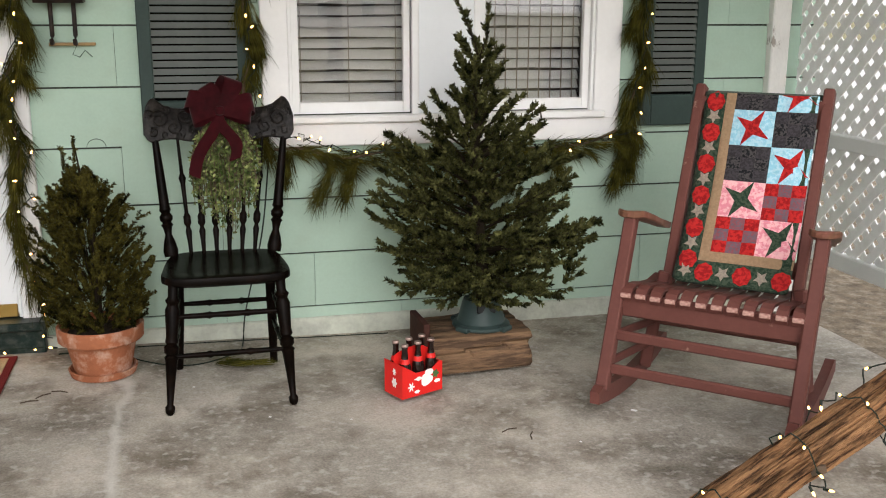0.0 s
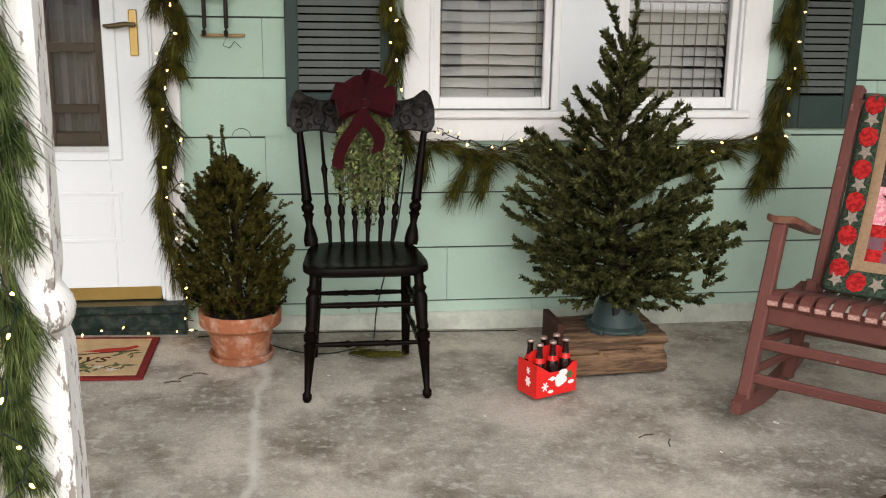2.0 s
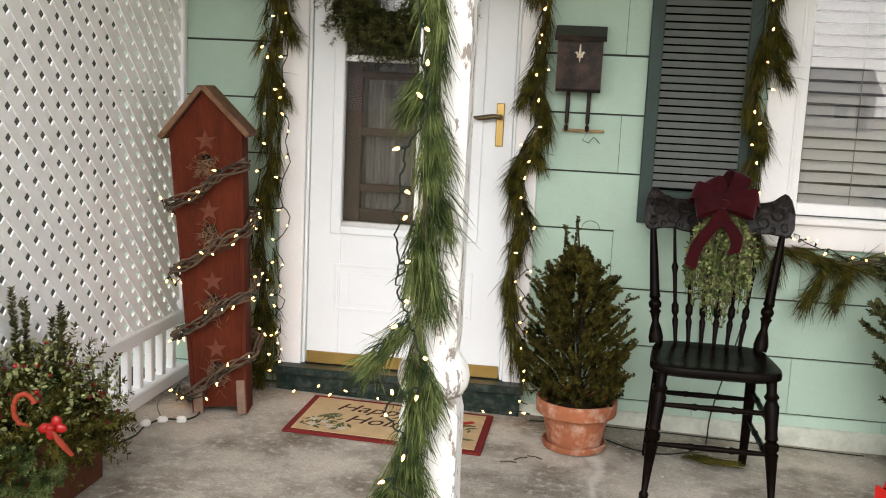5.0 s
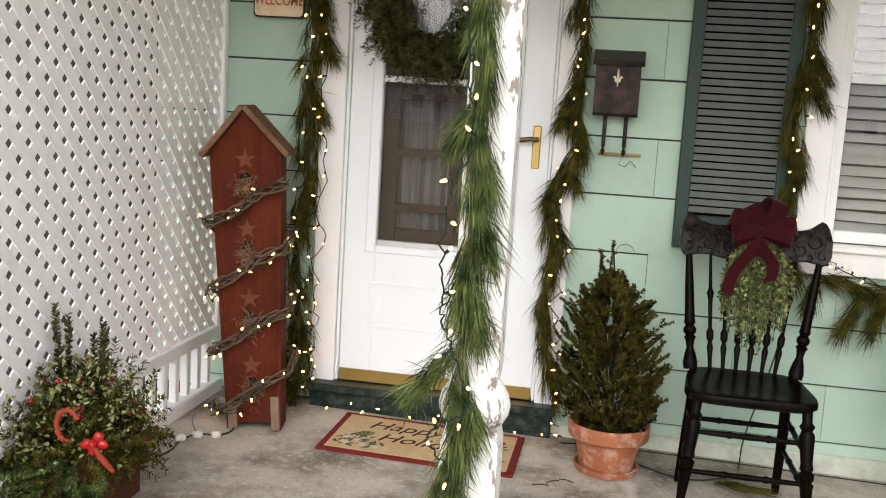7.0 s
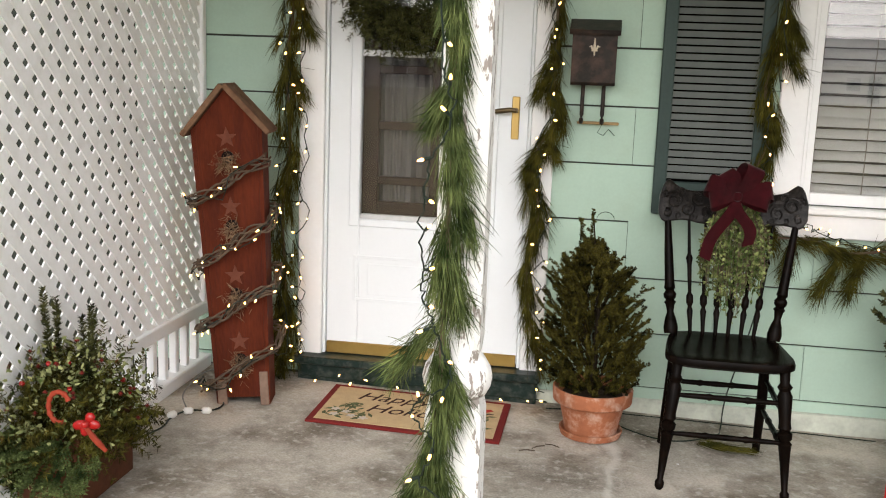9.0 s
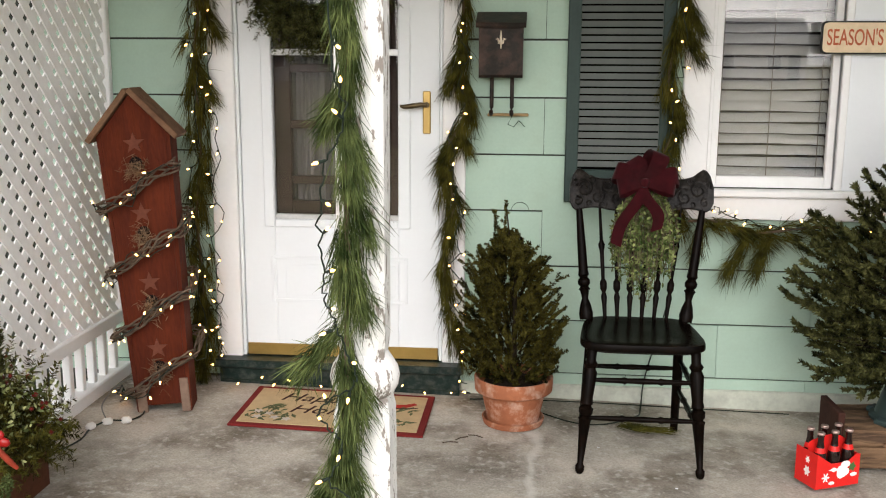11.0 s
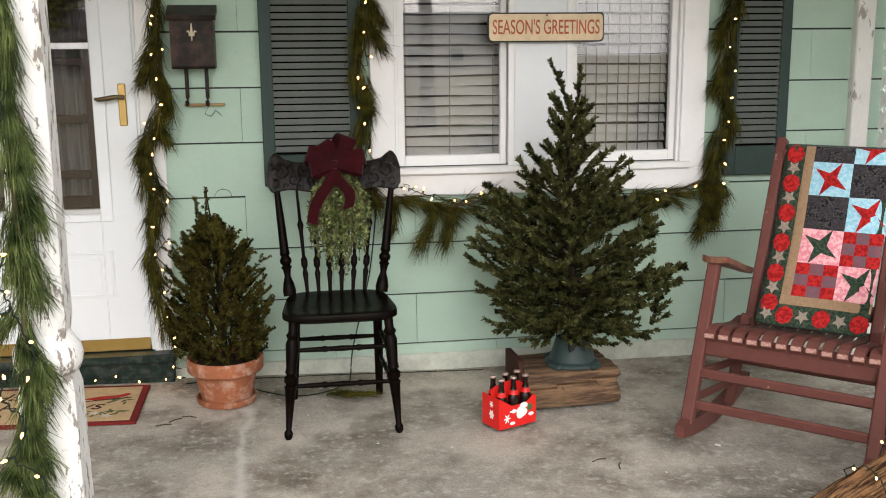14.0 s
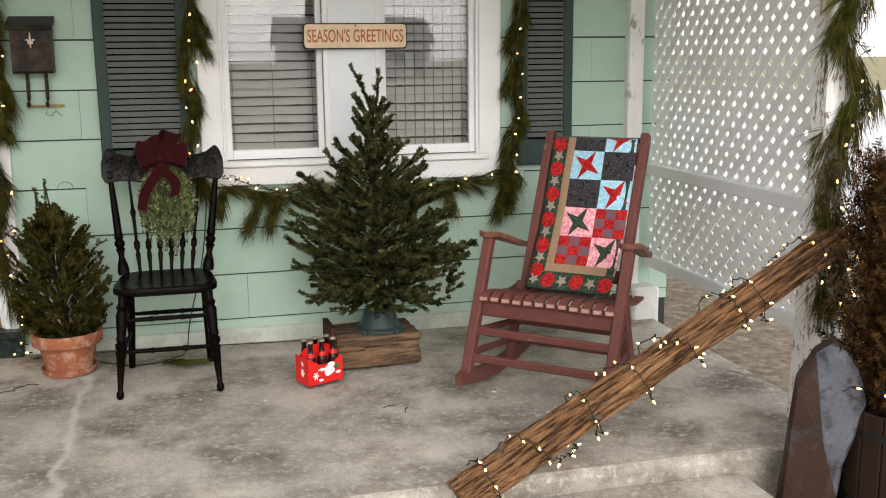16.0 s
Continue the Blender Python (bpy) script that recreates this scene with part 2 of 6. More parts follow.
    def turned(self, a, b, profile, sides=12):
        """A turned rod from a to b; profile of (share of the length, radius)."""
        a, b = Vector(a), Vector(b)
        m = Matrix.Translation(a) @ (b - a).to_track_quat("Z", "Y").to_matrix().to_4x4()
        return self.lathe([(r, t * (b - a).length) for t, r in profile], sides, m)

    def data(self, name, material, smooth=False):
        me = bpy.data.meshes.new(name)
        me.from_pydata(self.v, [], self.f)
        me.materials.append(material)
        if smooth:
            me.shade_smooth()
            me.set_sharp_from_angle(angle=radians(40))
        me.update()
        return me


def link(name, me, parent=None, label="", m=None):
    ob = new(name, me)
    if parent:
        ob.parent = parent
    if m:
        ob.matrix_basis = m
    return tagged(ob, label)


def part(name, mesh, material, parent=None, label="", smooth=False, m=None):
    return link(name, mesh.data(name, material, smooth), parent, label, m)


def thing(name, label, category, m=None, group="", kind=""):
    ob = new(name)
    ob.empty_display_size = 0.05
    if m:
        ob.matrix_basis = m
    return tagged(ob, label, category, group, kind)


def structure(name, mesh, material, label, smooth=False):
    return tagged(part(name, mesh, material, None, label, smooth), kind="structure")


rng = np.random.default_rng(7)


def needles(base, heading, length, width, droop=0.0, bend=True):
    """One mesh of thin needles: arrays of base points, headings, lengths."""
    n = len(base)
    d = heading / np.linalg.norm(heading, axis=1, keepdims=True)
    side = np.cross(d, rng.normal(size=(n, 3)))
    side /= np.linalg.norm(side, axis=1, keepdims=True) + 1e-9
    L = np.asarray(length).reshape(-1, 1) * np.ones((n, 1))
    mid, tip = base + d * L * 0.55, base + d * L
    mid[:, 2] -= droop * L[:, 0] * 0.3
    tip[:, 2] -= droop * L[:, 0]
    w = side * width
    v = np.stack([base - w * 0.7, base + w * 0.7, mid + w, mid - w, tip], 1).reshape(-1, 3)
    o = 5 * np.arange(n)[:, None]
    quads, tris = (o + np.array([[0, 1, 2, 3]])), (o + np.array([[3, 2, 4]]))
    me = bpy.data.meshes.new("needles")
    loops = np.concatenate([quads.ravel(), tris.ravel()]).astype(np.int32)
    starts = np.concatenate([4 * np.arange(n), 4 * n + 3 * np.arange(n)]).astype(np.int32)
    me.vertices.add(len(v)), me.loops.add(len(loops)), me.polygons.add(2 * n)
    me.vertices.foreach_set("co", v.astype(np.float32).ravel())
    me.loops.foreach_set("vertex_index", loops)
    me.polygons.foreach_set("loop_start", starts)
    me.update(calc_edges=True)
    return me


# ---- ground, slab, house ----
WALL, COURSE, FIRST = 3.5, 0.2355, 0.114
LEFT, RIGHT, FRONT = -2.2, 2.66, 1.5


def slab_z(x):
    return max(-0.02, min(0.045, -0.025 * (x + 0.25)))


FELT0 = mat("fence_rail_wood", (0.07, 0.055, 0.045), 0.9)
ground = structure("ground", Mesh().add([(-400, -400, -0.2), (400, -400, -0.2), (400, 400, -0.2), (-400, 400, -0.2)], [(0, 1, 2, 3)]), GRASS, "brown winter lawn reaching to the horizon")
bed = structure("side_yard", Mesh().box(2.6, 6.0, 0.0, 8.0, -0.198, -0.17), EARTH, "leaf-strewn gravel bed beside the porch")


def slab():
    """Concrete slab with a rounded front edge and a faint fall to one side."""
    m = Mesh()
    xs = [LEFT - 0.1 + i * (2.62 - LEFT + 0.1) / 24 for i in range(25)]
    prof = [(FRONT + 0.006, -0.22), (FRONT, -0.03), (FRONT + 0.006, -0.012), (FRONT + 0.025, 0.0), (2.5, 0.0), (WALL + 0.05, 0.0), (WALL + 0.05, -0.22)]
    for x in xs:
        for y, z in prof:
            m.v.append((x, y, z + (slab_z(x) if z > -0.1 else 0)))
    k = len(prof)
    for i in range(len(xs) - 1):
        for j in range(k - 1):
            m.f.append((i * k + j, (i + 1) * k + j, (i + 1) * k + j + 1, i * k + j + 1))
    m.f += [tuple(range(k - 1, -1, -1)), tuple((len(xs) - 1) * k + j for j in range(k))]
    return structure("porch_floor", m, CONCRETE, "worn grey concrete porch slab with dark stains")


structure("driveway", Mesh().box(3.4, 30, -8.0, 40, -0.199, -0.185), mat("pale_driveway", (0.55, 0.54, 0.52), 0.9, vary=0.12, bump=0.2), "pale concrete driveway beyond the side screen")
# invented fence, added to darken what shows through the left lattice
fence = thing("board_fence", "grey-brown board fence, added beyond the porch to darken lattice openings", "fence")
plank = Mesh().bevel(-0.011, 0.011, -0.07, 0.07, -0.2, 1.95, 0.004).data("board", mat("weathered_fence_wood", (0.055, 0.048, 0.042), 0.9, vary=0.3, scale=5, stretch=(3, 3, 0.4), per_object=0.25))
for i in range(84):
    link("board", plank, fence, m=pose(-4.6, -0.5 + i * 0.205, rng.uniform(-0.02, 0.02)))
for z in (0.3, 1.5):
    part("rail", Mesh().bevel(-4.65, -4.612, -0.6, 16.6, z, z + 0.09, 0.004), FELT0, fence)
porch_floor = slab()
step = structure("porch_step", Mesh().bevel(0.6, 2.08, 0.9, FRONT + 0.004, -0.21, -0.095, 0.012), CONCRETE, "concrete step below the porch edge")



def bare_tree(x, y, h, seed):
    """A leafless yard tree: trunk and forking limbs."""
    r = random.Random(seed)
    t = thing("bare_tree", "leafless winter tree standing on the lawn", "tree", pose(x, y, -0.2), "bare yard trees")
    limbs = Mesh()

    def grow(p, d, length, rad, depth):
        pts, q = [p], p.copy()
        for k in range(5):
            d = (d + Vector((r.uniform(-0.22, 0.22), r.uniform(-0.22, 0.22), r.uniform(-0.05, 0.18)))).normalized()
            q = q + d * length / 5
            pts.append(q.copy())
        limbs.tube(pts, [rad * (1 - 0.09 * k) for k in range(6)], 6 if depth > 2 else 4)
        if depth:
            for k in range(3):
                side = Vector((r.uniform(-1, 1), r.uniform(-1, 1), r.uniform(0.0, 0.9))).normalized()
                grow(pts[2 + k], (d * 0.6 + side * 0.8).normalized(), length * r.uniform(0.55, 0.75), rad * 0.5, depth - 1)

    part("trunk", Mesh().tube([(0, 0, 0), (0.03, 0, 0.5), (0.0, 0.05, h * 0.35)], [0.24, 0.17, 0.14], 10), TREEBARK, t)
    grow(Vector((0, 0.05, h * 0.33)), Vector((0, 0, 1)), h * 0.35, 0.14, 4)
    part("limbs", limbs, TREEBARK, t)


TREEBARK = mat("dark_tree_bark", (0.06, 0.05, 0.042), 0.9, vary=0.3, bump=0.5)
bare_tree(-3.2, -11.0, 8.0, 3)
bare_tree(3.0, -14.0, 9.0, 5)
bare_tree(-9.0, -16.0, 9.0, 8)


def street_house(x, y, w, h, label, wall_col):
    """A plain house across the street: walls, gabled roof, windows, door."""
    t = thing("street_house", label, "house", pose(x, y, -0.2), "houses across the street")
    wm = mat("street_house_siding", wall_col, 0.8, vary=0.1, scale=2)
    wall = part("wall", Mesh().bevel(-w / 2, w / 2, -3.5, 3.5, 0, h, 0.02), wm, t)
    part("gable", Mesh().prism([(-3.5, h), (3.5, h), (0, h + 1.9)], w - 0.1, Matrix.Translation((-w / 2 + 0.05, 0, 0)) @ Matrix(((0, 1, 0, 0), (1, 0, 0, 0), (0, 0, 1, 0), (0, 0, 0, 1)))), wm, wall)
    rm = mat("street_house_roof", (0.26, 0.25, 0.24), 0.9, vary=0.2)
    for side in (-1, 1):
        part("roof", Mesh().bevel(-w / 2 - 0.4, w / 2 + 0.4, 0, 4.5, 0, 0.12, 0.02, Matrix.Translation((0, 0, h + 2.0)) @ Matrix.Rotation(radians(180 if side < 0 else 0), 4, "Z") @ Matrix.Rotation(radians(-28.5), 4, "X")), rm, t)
    pm = mat("street_house_pane", (0.03, 0.035, 0.04), 0.2)
    for k in range(3):
        cx = -w / 2 + w * (k + 0.7) / 3.4
        win = part("window", Mesh().bevel(cx - 0.6, cx + 0.6, 3.48, 3.56, 0.9, 2.1, 0.01), WHITE, t)
        part("pane", Mesh().bevel(cx - 0.5, cx + 0.5, 3.55, 3.58, 1.0, 2.0, 0.005), pm, win)
    part("door", Mesh().bevel(w / 2 - 1.4, w / 2 - 0.5, 3.48, 3.55, 0.1, 2.1, 0.01), pm, t)


street_house(-20.0, -70.0, 13.0, 2.9, "low pale house across the street", (0.5, 0.48, 0.44))
street_house(14.0, -76.0, 12.0, 2.9, "low cream house across the street", (0.55, 0.52, 0.47))
# house wall with openings for the door and the window
DX0, DX1, DZ0, DZ1 = -1.66, -0.725, 0.14, 2.2
WX0, WX1, WZ0, WZ1 = 0.33, 1.66, 0.93, 2.1
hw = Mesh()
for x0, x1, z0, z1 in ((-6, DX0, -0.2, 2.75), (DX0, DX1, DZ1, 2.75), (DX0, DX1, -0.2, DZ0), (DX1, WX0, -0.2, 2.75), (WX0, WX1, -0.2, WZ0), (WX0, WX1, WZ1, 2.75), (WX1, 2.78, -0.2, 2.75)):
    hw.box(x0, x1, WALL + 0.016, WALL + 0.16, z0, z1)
# wall backing painted dark so shingle gaps read as shadow lines
SHADELINE = mat("dark_shade_line", (0.045, 0.05, 0.042), 0.9, vary=0.2)
wall_house = structure("wall_house", hw, SHADELINE, "pale green painted shingle-sided house wall")
structure("foundation_strip", Mesh().bevel(DX1 + 0.05, 2.48, WALL - 0.012, WALL + 0.016, -0.03, 0.062, 0.006), FOUND, "stained pale foundation strip along the wall foot")

# room behind the openings; its dimness is put into the wall colour
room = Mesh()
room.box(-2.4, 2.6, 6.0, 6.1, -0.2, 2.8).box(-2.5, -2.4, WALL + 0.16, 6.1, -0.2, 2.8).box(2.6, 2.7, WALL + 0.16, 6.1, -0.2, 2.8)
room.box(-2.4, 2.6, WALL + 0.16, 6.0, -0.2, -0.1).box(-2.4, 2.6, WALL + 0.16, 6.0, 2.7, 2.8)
structure("wall_room", room, DARKROOM, "interior room behind the glass, painted dark for its dimness")

# porch roof, out of view: added to shade the porch from above
structure("ceiling", Mesh().box(-2.5, 2.9, 1.35, WALL, 2.42, 2.46), CEIL, "unseen white painted porch ceiling, added to shade the porch")
structure("porch_beam", Mesh().bevel(-2.5, 2.9, 1.5, 1.66, 2.24, 2.42, 0.006), WHITE, "white porch beam")
roof = Mesh().prism([(1.1, 2.40), (1.1, 2.52), (WALL + 2.6, 3.9), (WALL + 2.6, 3.4)], 6.6, Matrix.Translation((-3.2, 0, 0)) @ Matrix(((0, 1, 0, 0), (1, 0, 0, 0), (0, 0, 1, 0), (0, 0, 0, 1))))
structure("porch_roof", roof, mat("roof_shingle", (0.06, 0.058, 0.055), 0.9, vary=0.3, bump=0.4), "unseen dark shingled porch roof, added to block the upper sky")

# siding shingles, one piece each
def clip(x0, x1, cuts):
    """What is left of a stretch after the cuts are taken out."""
    left = [(x0, x1)]
    for a, b in cuts:
        left = [q for s, e in left for q in ((s, min(e, a)), (max(s, b), e)) if q[1] - q[0] > 0.012]
    return left


def shingles():
    cache = {}
    for k in range(-1, 11):
        z0 = FIRST + COURSE * k if k >= 0 else 0.055
        z1 = FIRST + COURSE * (k + 1)
        if z0 > 2.45:
            break
        cuts = []
        if z1 > DZ0 and z0 < DZ1:
            cuts.append((DX0 - 0.06, DX1 + 0.06))
        if z1 > WZ0 - 0.1 and z0 < WZ1:
            if z0 < WZ0 - 0.12 < z1 - 0.02:
                pass
            else:
                cuts.append((WX0 - 0.07, WX1 + 0.12))
        period, start = 0.75, 0.42 + (0.375 if k % 2 else 0.0) - 0.75 * 5
        for i in range(11):
            a, b = start + period * i, start + period * (i + 1) - 0.0022
            for s, e in clip(max(a, LEFT - 0.3), min(b, 2.78), cuts):
                if e - s < 0.02:
                    continue
                top = z1 - 0.008
                if z0 < WZ0 - 0.12 < z1 and s < WX1 + 0.05 and e > WX0 - 0.05:
                    top = WZ0 - 0.1
                key = (round(e - s, 3), round(top - z0, 3))
                if key not in cache:
                    w, h = key
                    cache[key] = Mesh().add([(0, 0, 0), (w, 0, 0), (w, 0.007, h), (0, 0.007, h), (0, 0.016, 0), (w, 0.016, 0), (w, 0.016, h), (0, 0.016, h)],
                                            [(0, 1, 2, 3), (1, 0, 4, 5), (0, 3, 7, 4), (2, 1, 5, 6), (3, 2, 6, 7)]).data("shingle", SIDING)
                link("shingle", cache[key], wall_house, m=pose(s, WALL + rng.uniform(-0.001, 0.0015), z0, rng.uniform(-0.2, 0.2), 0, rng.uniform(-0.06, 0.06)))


# ---- door ----
def frame_of(m, x0, x1, z0, z1, wl, wr, wb, wt, y0, y1, r=0.004):
    """Four members round an opening."""
    m.bevel(x0, x0 + wl, y0, y1, z0, z1, r), m.bevel(x1 - wr, x1, y0, y1, z0, z1, r)
    if wb:
        m.bevel(x0 + wl, x1 - wr, y0, y1, z0, z0 + wb, r)
    if wt:
        m.bevel(x0 + wl, x1 - wr, y0, y1, z1 - wt, z1, r)
    return m


def front_door():
    d = thing("door_1", "white storm door with a tall glass pane, closed", "door", kind="structure")
    Y = WALL - 0.002
    case = Mesh()
    case.bevel(-1.745, -1.635, Y - 0.022, Y + 0.10, 0.13, 2.22, 0.004).bevel(-0.75, -0.655, Y - 0.022, Y + 0.10, 0.13, 2.22, 0.004)
    case.bevel(-1.745, -0.655, Y - 0.024, Y + 0.10, 2.2, 2.3, 0.004)
    part("casing", case, WHITE, d)
    stop = Mesh().bevel(-1.633, -1.619, Y - 0.012, Y + 0.08, 0.15, 2.19, 0.003).bevel(-0.764, -0.752, Y - 0.012, Y + 0.08, 0.15, 2.19, 0.003)
    part("jamb", stop, DOORW, d)
    leaf = Mesh()
    x0, x1, gx0, gx1, gz0, gz1 = -1.617, -0.766, -1.478, -0.940, 0.76, 1.98
    y0, y1 = Y, Y + 0.038
    leaf.bevel(x0, gx0, y0, y1, 0.165, 2.19, 0.003).bevel(gx1, x1, y0, y1, 0.165, 2.19, 0.003)
    leaf.bevel(gx0, gx1, y0, y1, 0.165, gz0, 0.003).bevel(gx0, gx1, y0, y1, gz1, 2.19, 0.003)
    body = part("leaf", leaf, DOORW, d)
    mold = frame_of(Mesh(), gx0 - 0.045, gx1 + 0.052, gz0 - 0.032, gz1 + 0.04, 0.045, 0.052, 0.032, 0.04, y0 - 0.010, y0 + 0.001, 0.004)
    part("glass_molding", mold, DOORW, body)
    pan = frame_of(Mesh(), -1.50, -0.90, 0.395, 0.60, 0.014, 0.014, 0.014, 0.014, y0 - 0.004, y0 + 0.001, 0.002)
    pan.bevel(-1.435, -0.955, y0 - 0.003, y0 + 0.001, 0.425, 0.565, 0.003)
    part("raised_panel", pan, DOORW, body)
    part("sash_rail", Mesh().bevel(gx0, gx1, y0 + 0.008, y0 + 0.03, 1.455, 1.482, 0.002).bevel(gx0, gx1, y0 + 0.008, y0 + 0.03, gz0, gz0 + 0.022, 0.002), mat("aluminium", (0.5, 0.5, 0.5), 0.4, 0.6), body)
    pane = part("pane", Mesh().box(gx0, gx1, y0 + 0.018, y0 + 0.022, gz0, gz1), GLASS, d)
    pane.visible_shadow = False
    part("door_sweep", Mesh().bevel(x0 + 0.003, x1 - 0.003, y0 - 0.008, y1, 0.152, 0.205, 0.003), GOLDKICK, d, "gold metal sweep")
    plate = part("lock_plate", Mesh().bevel(-0.836, -0.803, y0 - 0.007, y0 + 0.001, 1.135, 1.312, 0.004), BRASS, d, "brass lock plate")
    lever = Mesh().turned((-0.82, y0 - 0.004, 1.255), (-0.82, y0 - 0.05, 1.255), [(0, 0.013), (0.2, 0.009), (1, 0.009)])
    lever.tube([(-0.815, y0 - 0.048, 1.256), (-0.84, y0 - 0.052, 1.258), (-0.875, y0 - 0.05, 1.252), (-0.91, y0 - 0.046, 1.248), (-0.925, y0 - 0.046, 1.252)], [0.008, 0.010, 0.011, 0.009, 0.005], 10)
    part("door_handle", lever, mat("aged_brass", (0.12, 0.09, 0.05), 0.35, 0.9, bump=0.03), d, "dark lever handle", True)
    # wooden door behind the storm glass, with its own panes and curtain
    inner = Mesh()
    for a, b in ((-1.62, -1.42), (-1.19, -1.155), (-0.985, -0.76)):
        inner.bevel(a, b, Y + 0.085, Y + 0.125, 0.15, 2.2, 0.003)
    for a, b in ((0.15, 0.83), (0.905, 0.94), (1.145, 1.18), (1.385, 1.42), (1.625, 1.66), (1.9, 2.2)):
        inner.bevel(-1.42, -0.985, Y + 0.087, Y + 0.123, a, b, 0.003)
    part("inner_door", inner, mat("dark_brown_door", (0.035, 0.018, 0.012), 0.5, vary=0.3), d, "dark brown inner door with small panes")
    cur = Mesh()
    n = 60
    for i in range(n + 1):
        x = -1.45 + 0.5 * i / n
        y = Y + 0.16 + 0.012 * math.sin(i * 0.9) + 0.006 * math.sin(i * 2.1)
        cur.v += [(x, y, 0.8), (x, y, 1.95)]
        if i:
            cur.f.append((2 * i - 2, 2 * i, 2 * i + 1, 2 * i - 1))
    part("curtain", cur, CURTAIN, d, "grey sheer curtain", True)
    sill = thing("door_sill", "dark green painted threshold with a worn lip", "sill", kind="structure")
    part("threshold", Mesh().bevel(-1.75, -0.655, WALL - 0.095, WALL + 0.10, 0.112, 0.148, 0.006), TRIMD, sill)
    part("riser", Mesh().bevel(-1.73, -0.67, WALL - 0.06, WALL + 0.016, 0.0, 0.112, 0.004), TRIMD, sill)


front_door()


LADDER = mat("blind_ladder_cord", (0.20, 0.18, 0.15), 0.8)


# ---- window ----
def window():
    w = thing("window_1", "white double window with lowered blinds", "window", kind="structure")
    Y = WALL
    fr = Mesh()
    fr.bevel(0.225, 0.335, Y - 0.018, Y + 0.03, 0.83, 2.2, 0.004).bevel(1.655, 1.775, Y - 0.018, Y + 0.03, 0.83, 2.2, 0.004)
    fr.bevel(0.225, 1.775, Y - 0.019, Y + 0.03, 2.1, 2.2, 0.004)
    part("window_frame", fr, WHITE, w)
    sl = Mesh().bevel(0.30, 1.70, Y - 0.05, Y + 0.10, 0.895, 0.925, 0.006).bevel(0.235, 1.765, Y - 0.026, Y + 0.012, 0.80, 0.895, 0.005)
    part("window_sill", sl, WHITE, w)
    mul = Mesh().bevel(0.855, 1.125, Y - 0.012, Y + 0.10, 0.925, 2.1, 0.004)
    part("mullion", mul, DOORW, w)
    mul2 = Mesh().bevel(0.842, 0.872, Y - 0.02, Y, 0.925, 2.1, 0.003).bevel(1.108, 1.138, Y - 0.02, Y, 0.925, 2.1, 0.003)
    part("mullion_stop", mul2, WHITE, w)
    jm = Mesh().bevel(0.335, 0.349, Y - 0.006, Y + 0.1, 0.925, 2.1, 0.002).bevel(1.641, 1.655, Y - 0.006, Y + 0.1, 0.925, 2.1, 0.002)
    part("jamb", jm, WHITE, w)
    for x0, x1 in ((0.349, 0.842), (1.138, 1.641)):
        sash = frame_of(Mesh(), x0, x1, 0.926, 2.1, 0.030, 0.030, 0.050, 0.034, Y + 0.018, Y + 0.05, 0.003)
        s = part("sash", sash, WHITE, w)
        for y, nm in ((0.032, "storm_pane"), (0.066, "pane")):
            p = part(nm, Mesh().box(x0 + 0.012, x1 - 0.012, Y + y, Y + y + 0.004, 0.95, 2.09), GLASS, s)
            p.visible_shadow = False
        blind = thing("window_blind", "lowered cream horizontal window blind with drooping slats", "blind")
        # broad slats hang unevenly and reach almost to the sill
        z = 2.03
        while z > 0.965:
            sm = Mesh()
            sag, tilt, roll = rng.uniform(-0.004, 0.004), radians(54 + rng.uniform(-6, 6)), rng.uniform(-0.006, 0.006)
            k = 8
            for j in range(k + 1):
                u = j / k
                x = x0 + 0.012 + (x1 - x0 - 0.024) * u
                zz = z + sag * math.sin(u * math.pi) + roll * (u - 0.5) + rng.uniform(-0.0010, 0.0010)
                for q, cup in ((-1, 0), (0, 0.004), (1, 0)):
                    sm.v.append((x, Y + 0.125 + q * 0.0235 * math.cos(tilt), zz + q * 0.0235 * math.sin(tilt) + cup))
                if j:
                    o = 3 * (j - 1)
                    sm.f += [(o, o + 3, o + 4, o + 1), (o + 1, o + 4, o + 5, o + 2)]
            part("slat", sm, BLIND, blind, smooth=True)
            z -= 0.0455
        count = 3 if x0 < 0.9 else 9
        for i in range(count):
            x = x0 + 0.045 + (x1 - x0 - 0.09) * i / (count - 1)
            part("ladder_cord", Mesh().tube([(x, Y + 0.104, 0.95), (x + rng.uniform(-0.004, 0.004), Y + 0.104, 2.05)], 0.0018 if x0 < 0.9 else 0.0030, 5), LADDER, blind)
        part("head_rail", Mesh().bevel(x0 + 0.01, x1 - 0.01, Y + 0.105, Y + 0.15, 2.055, 2.09, 0.003), BLIND, blind)


window()


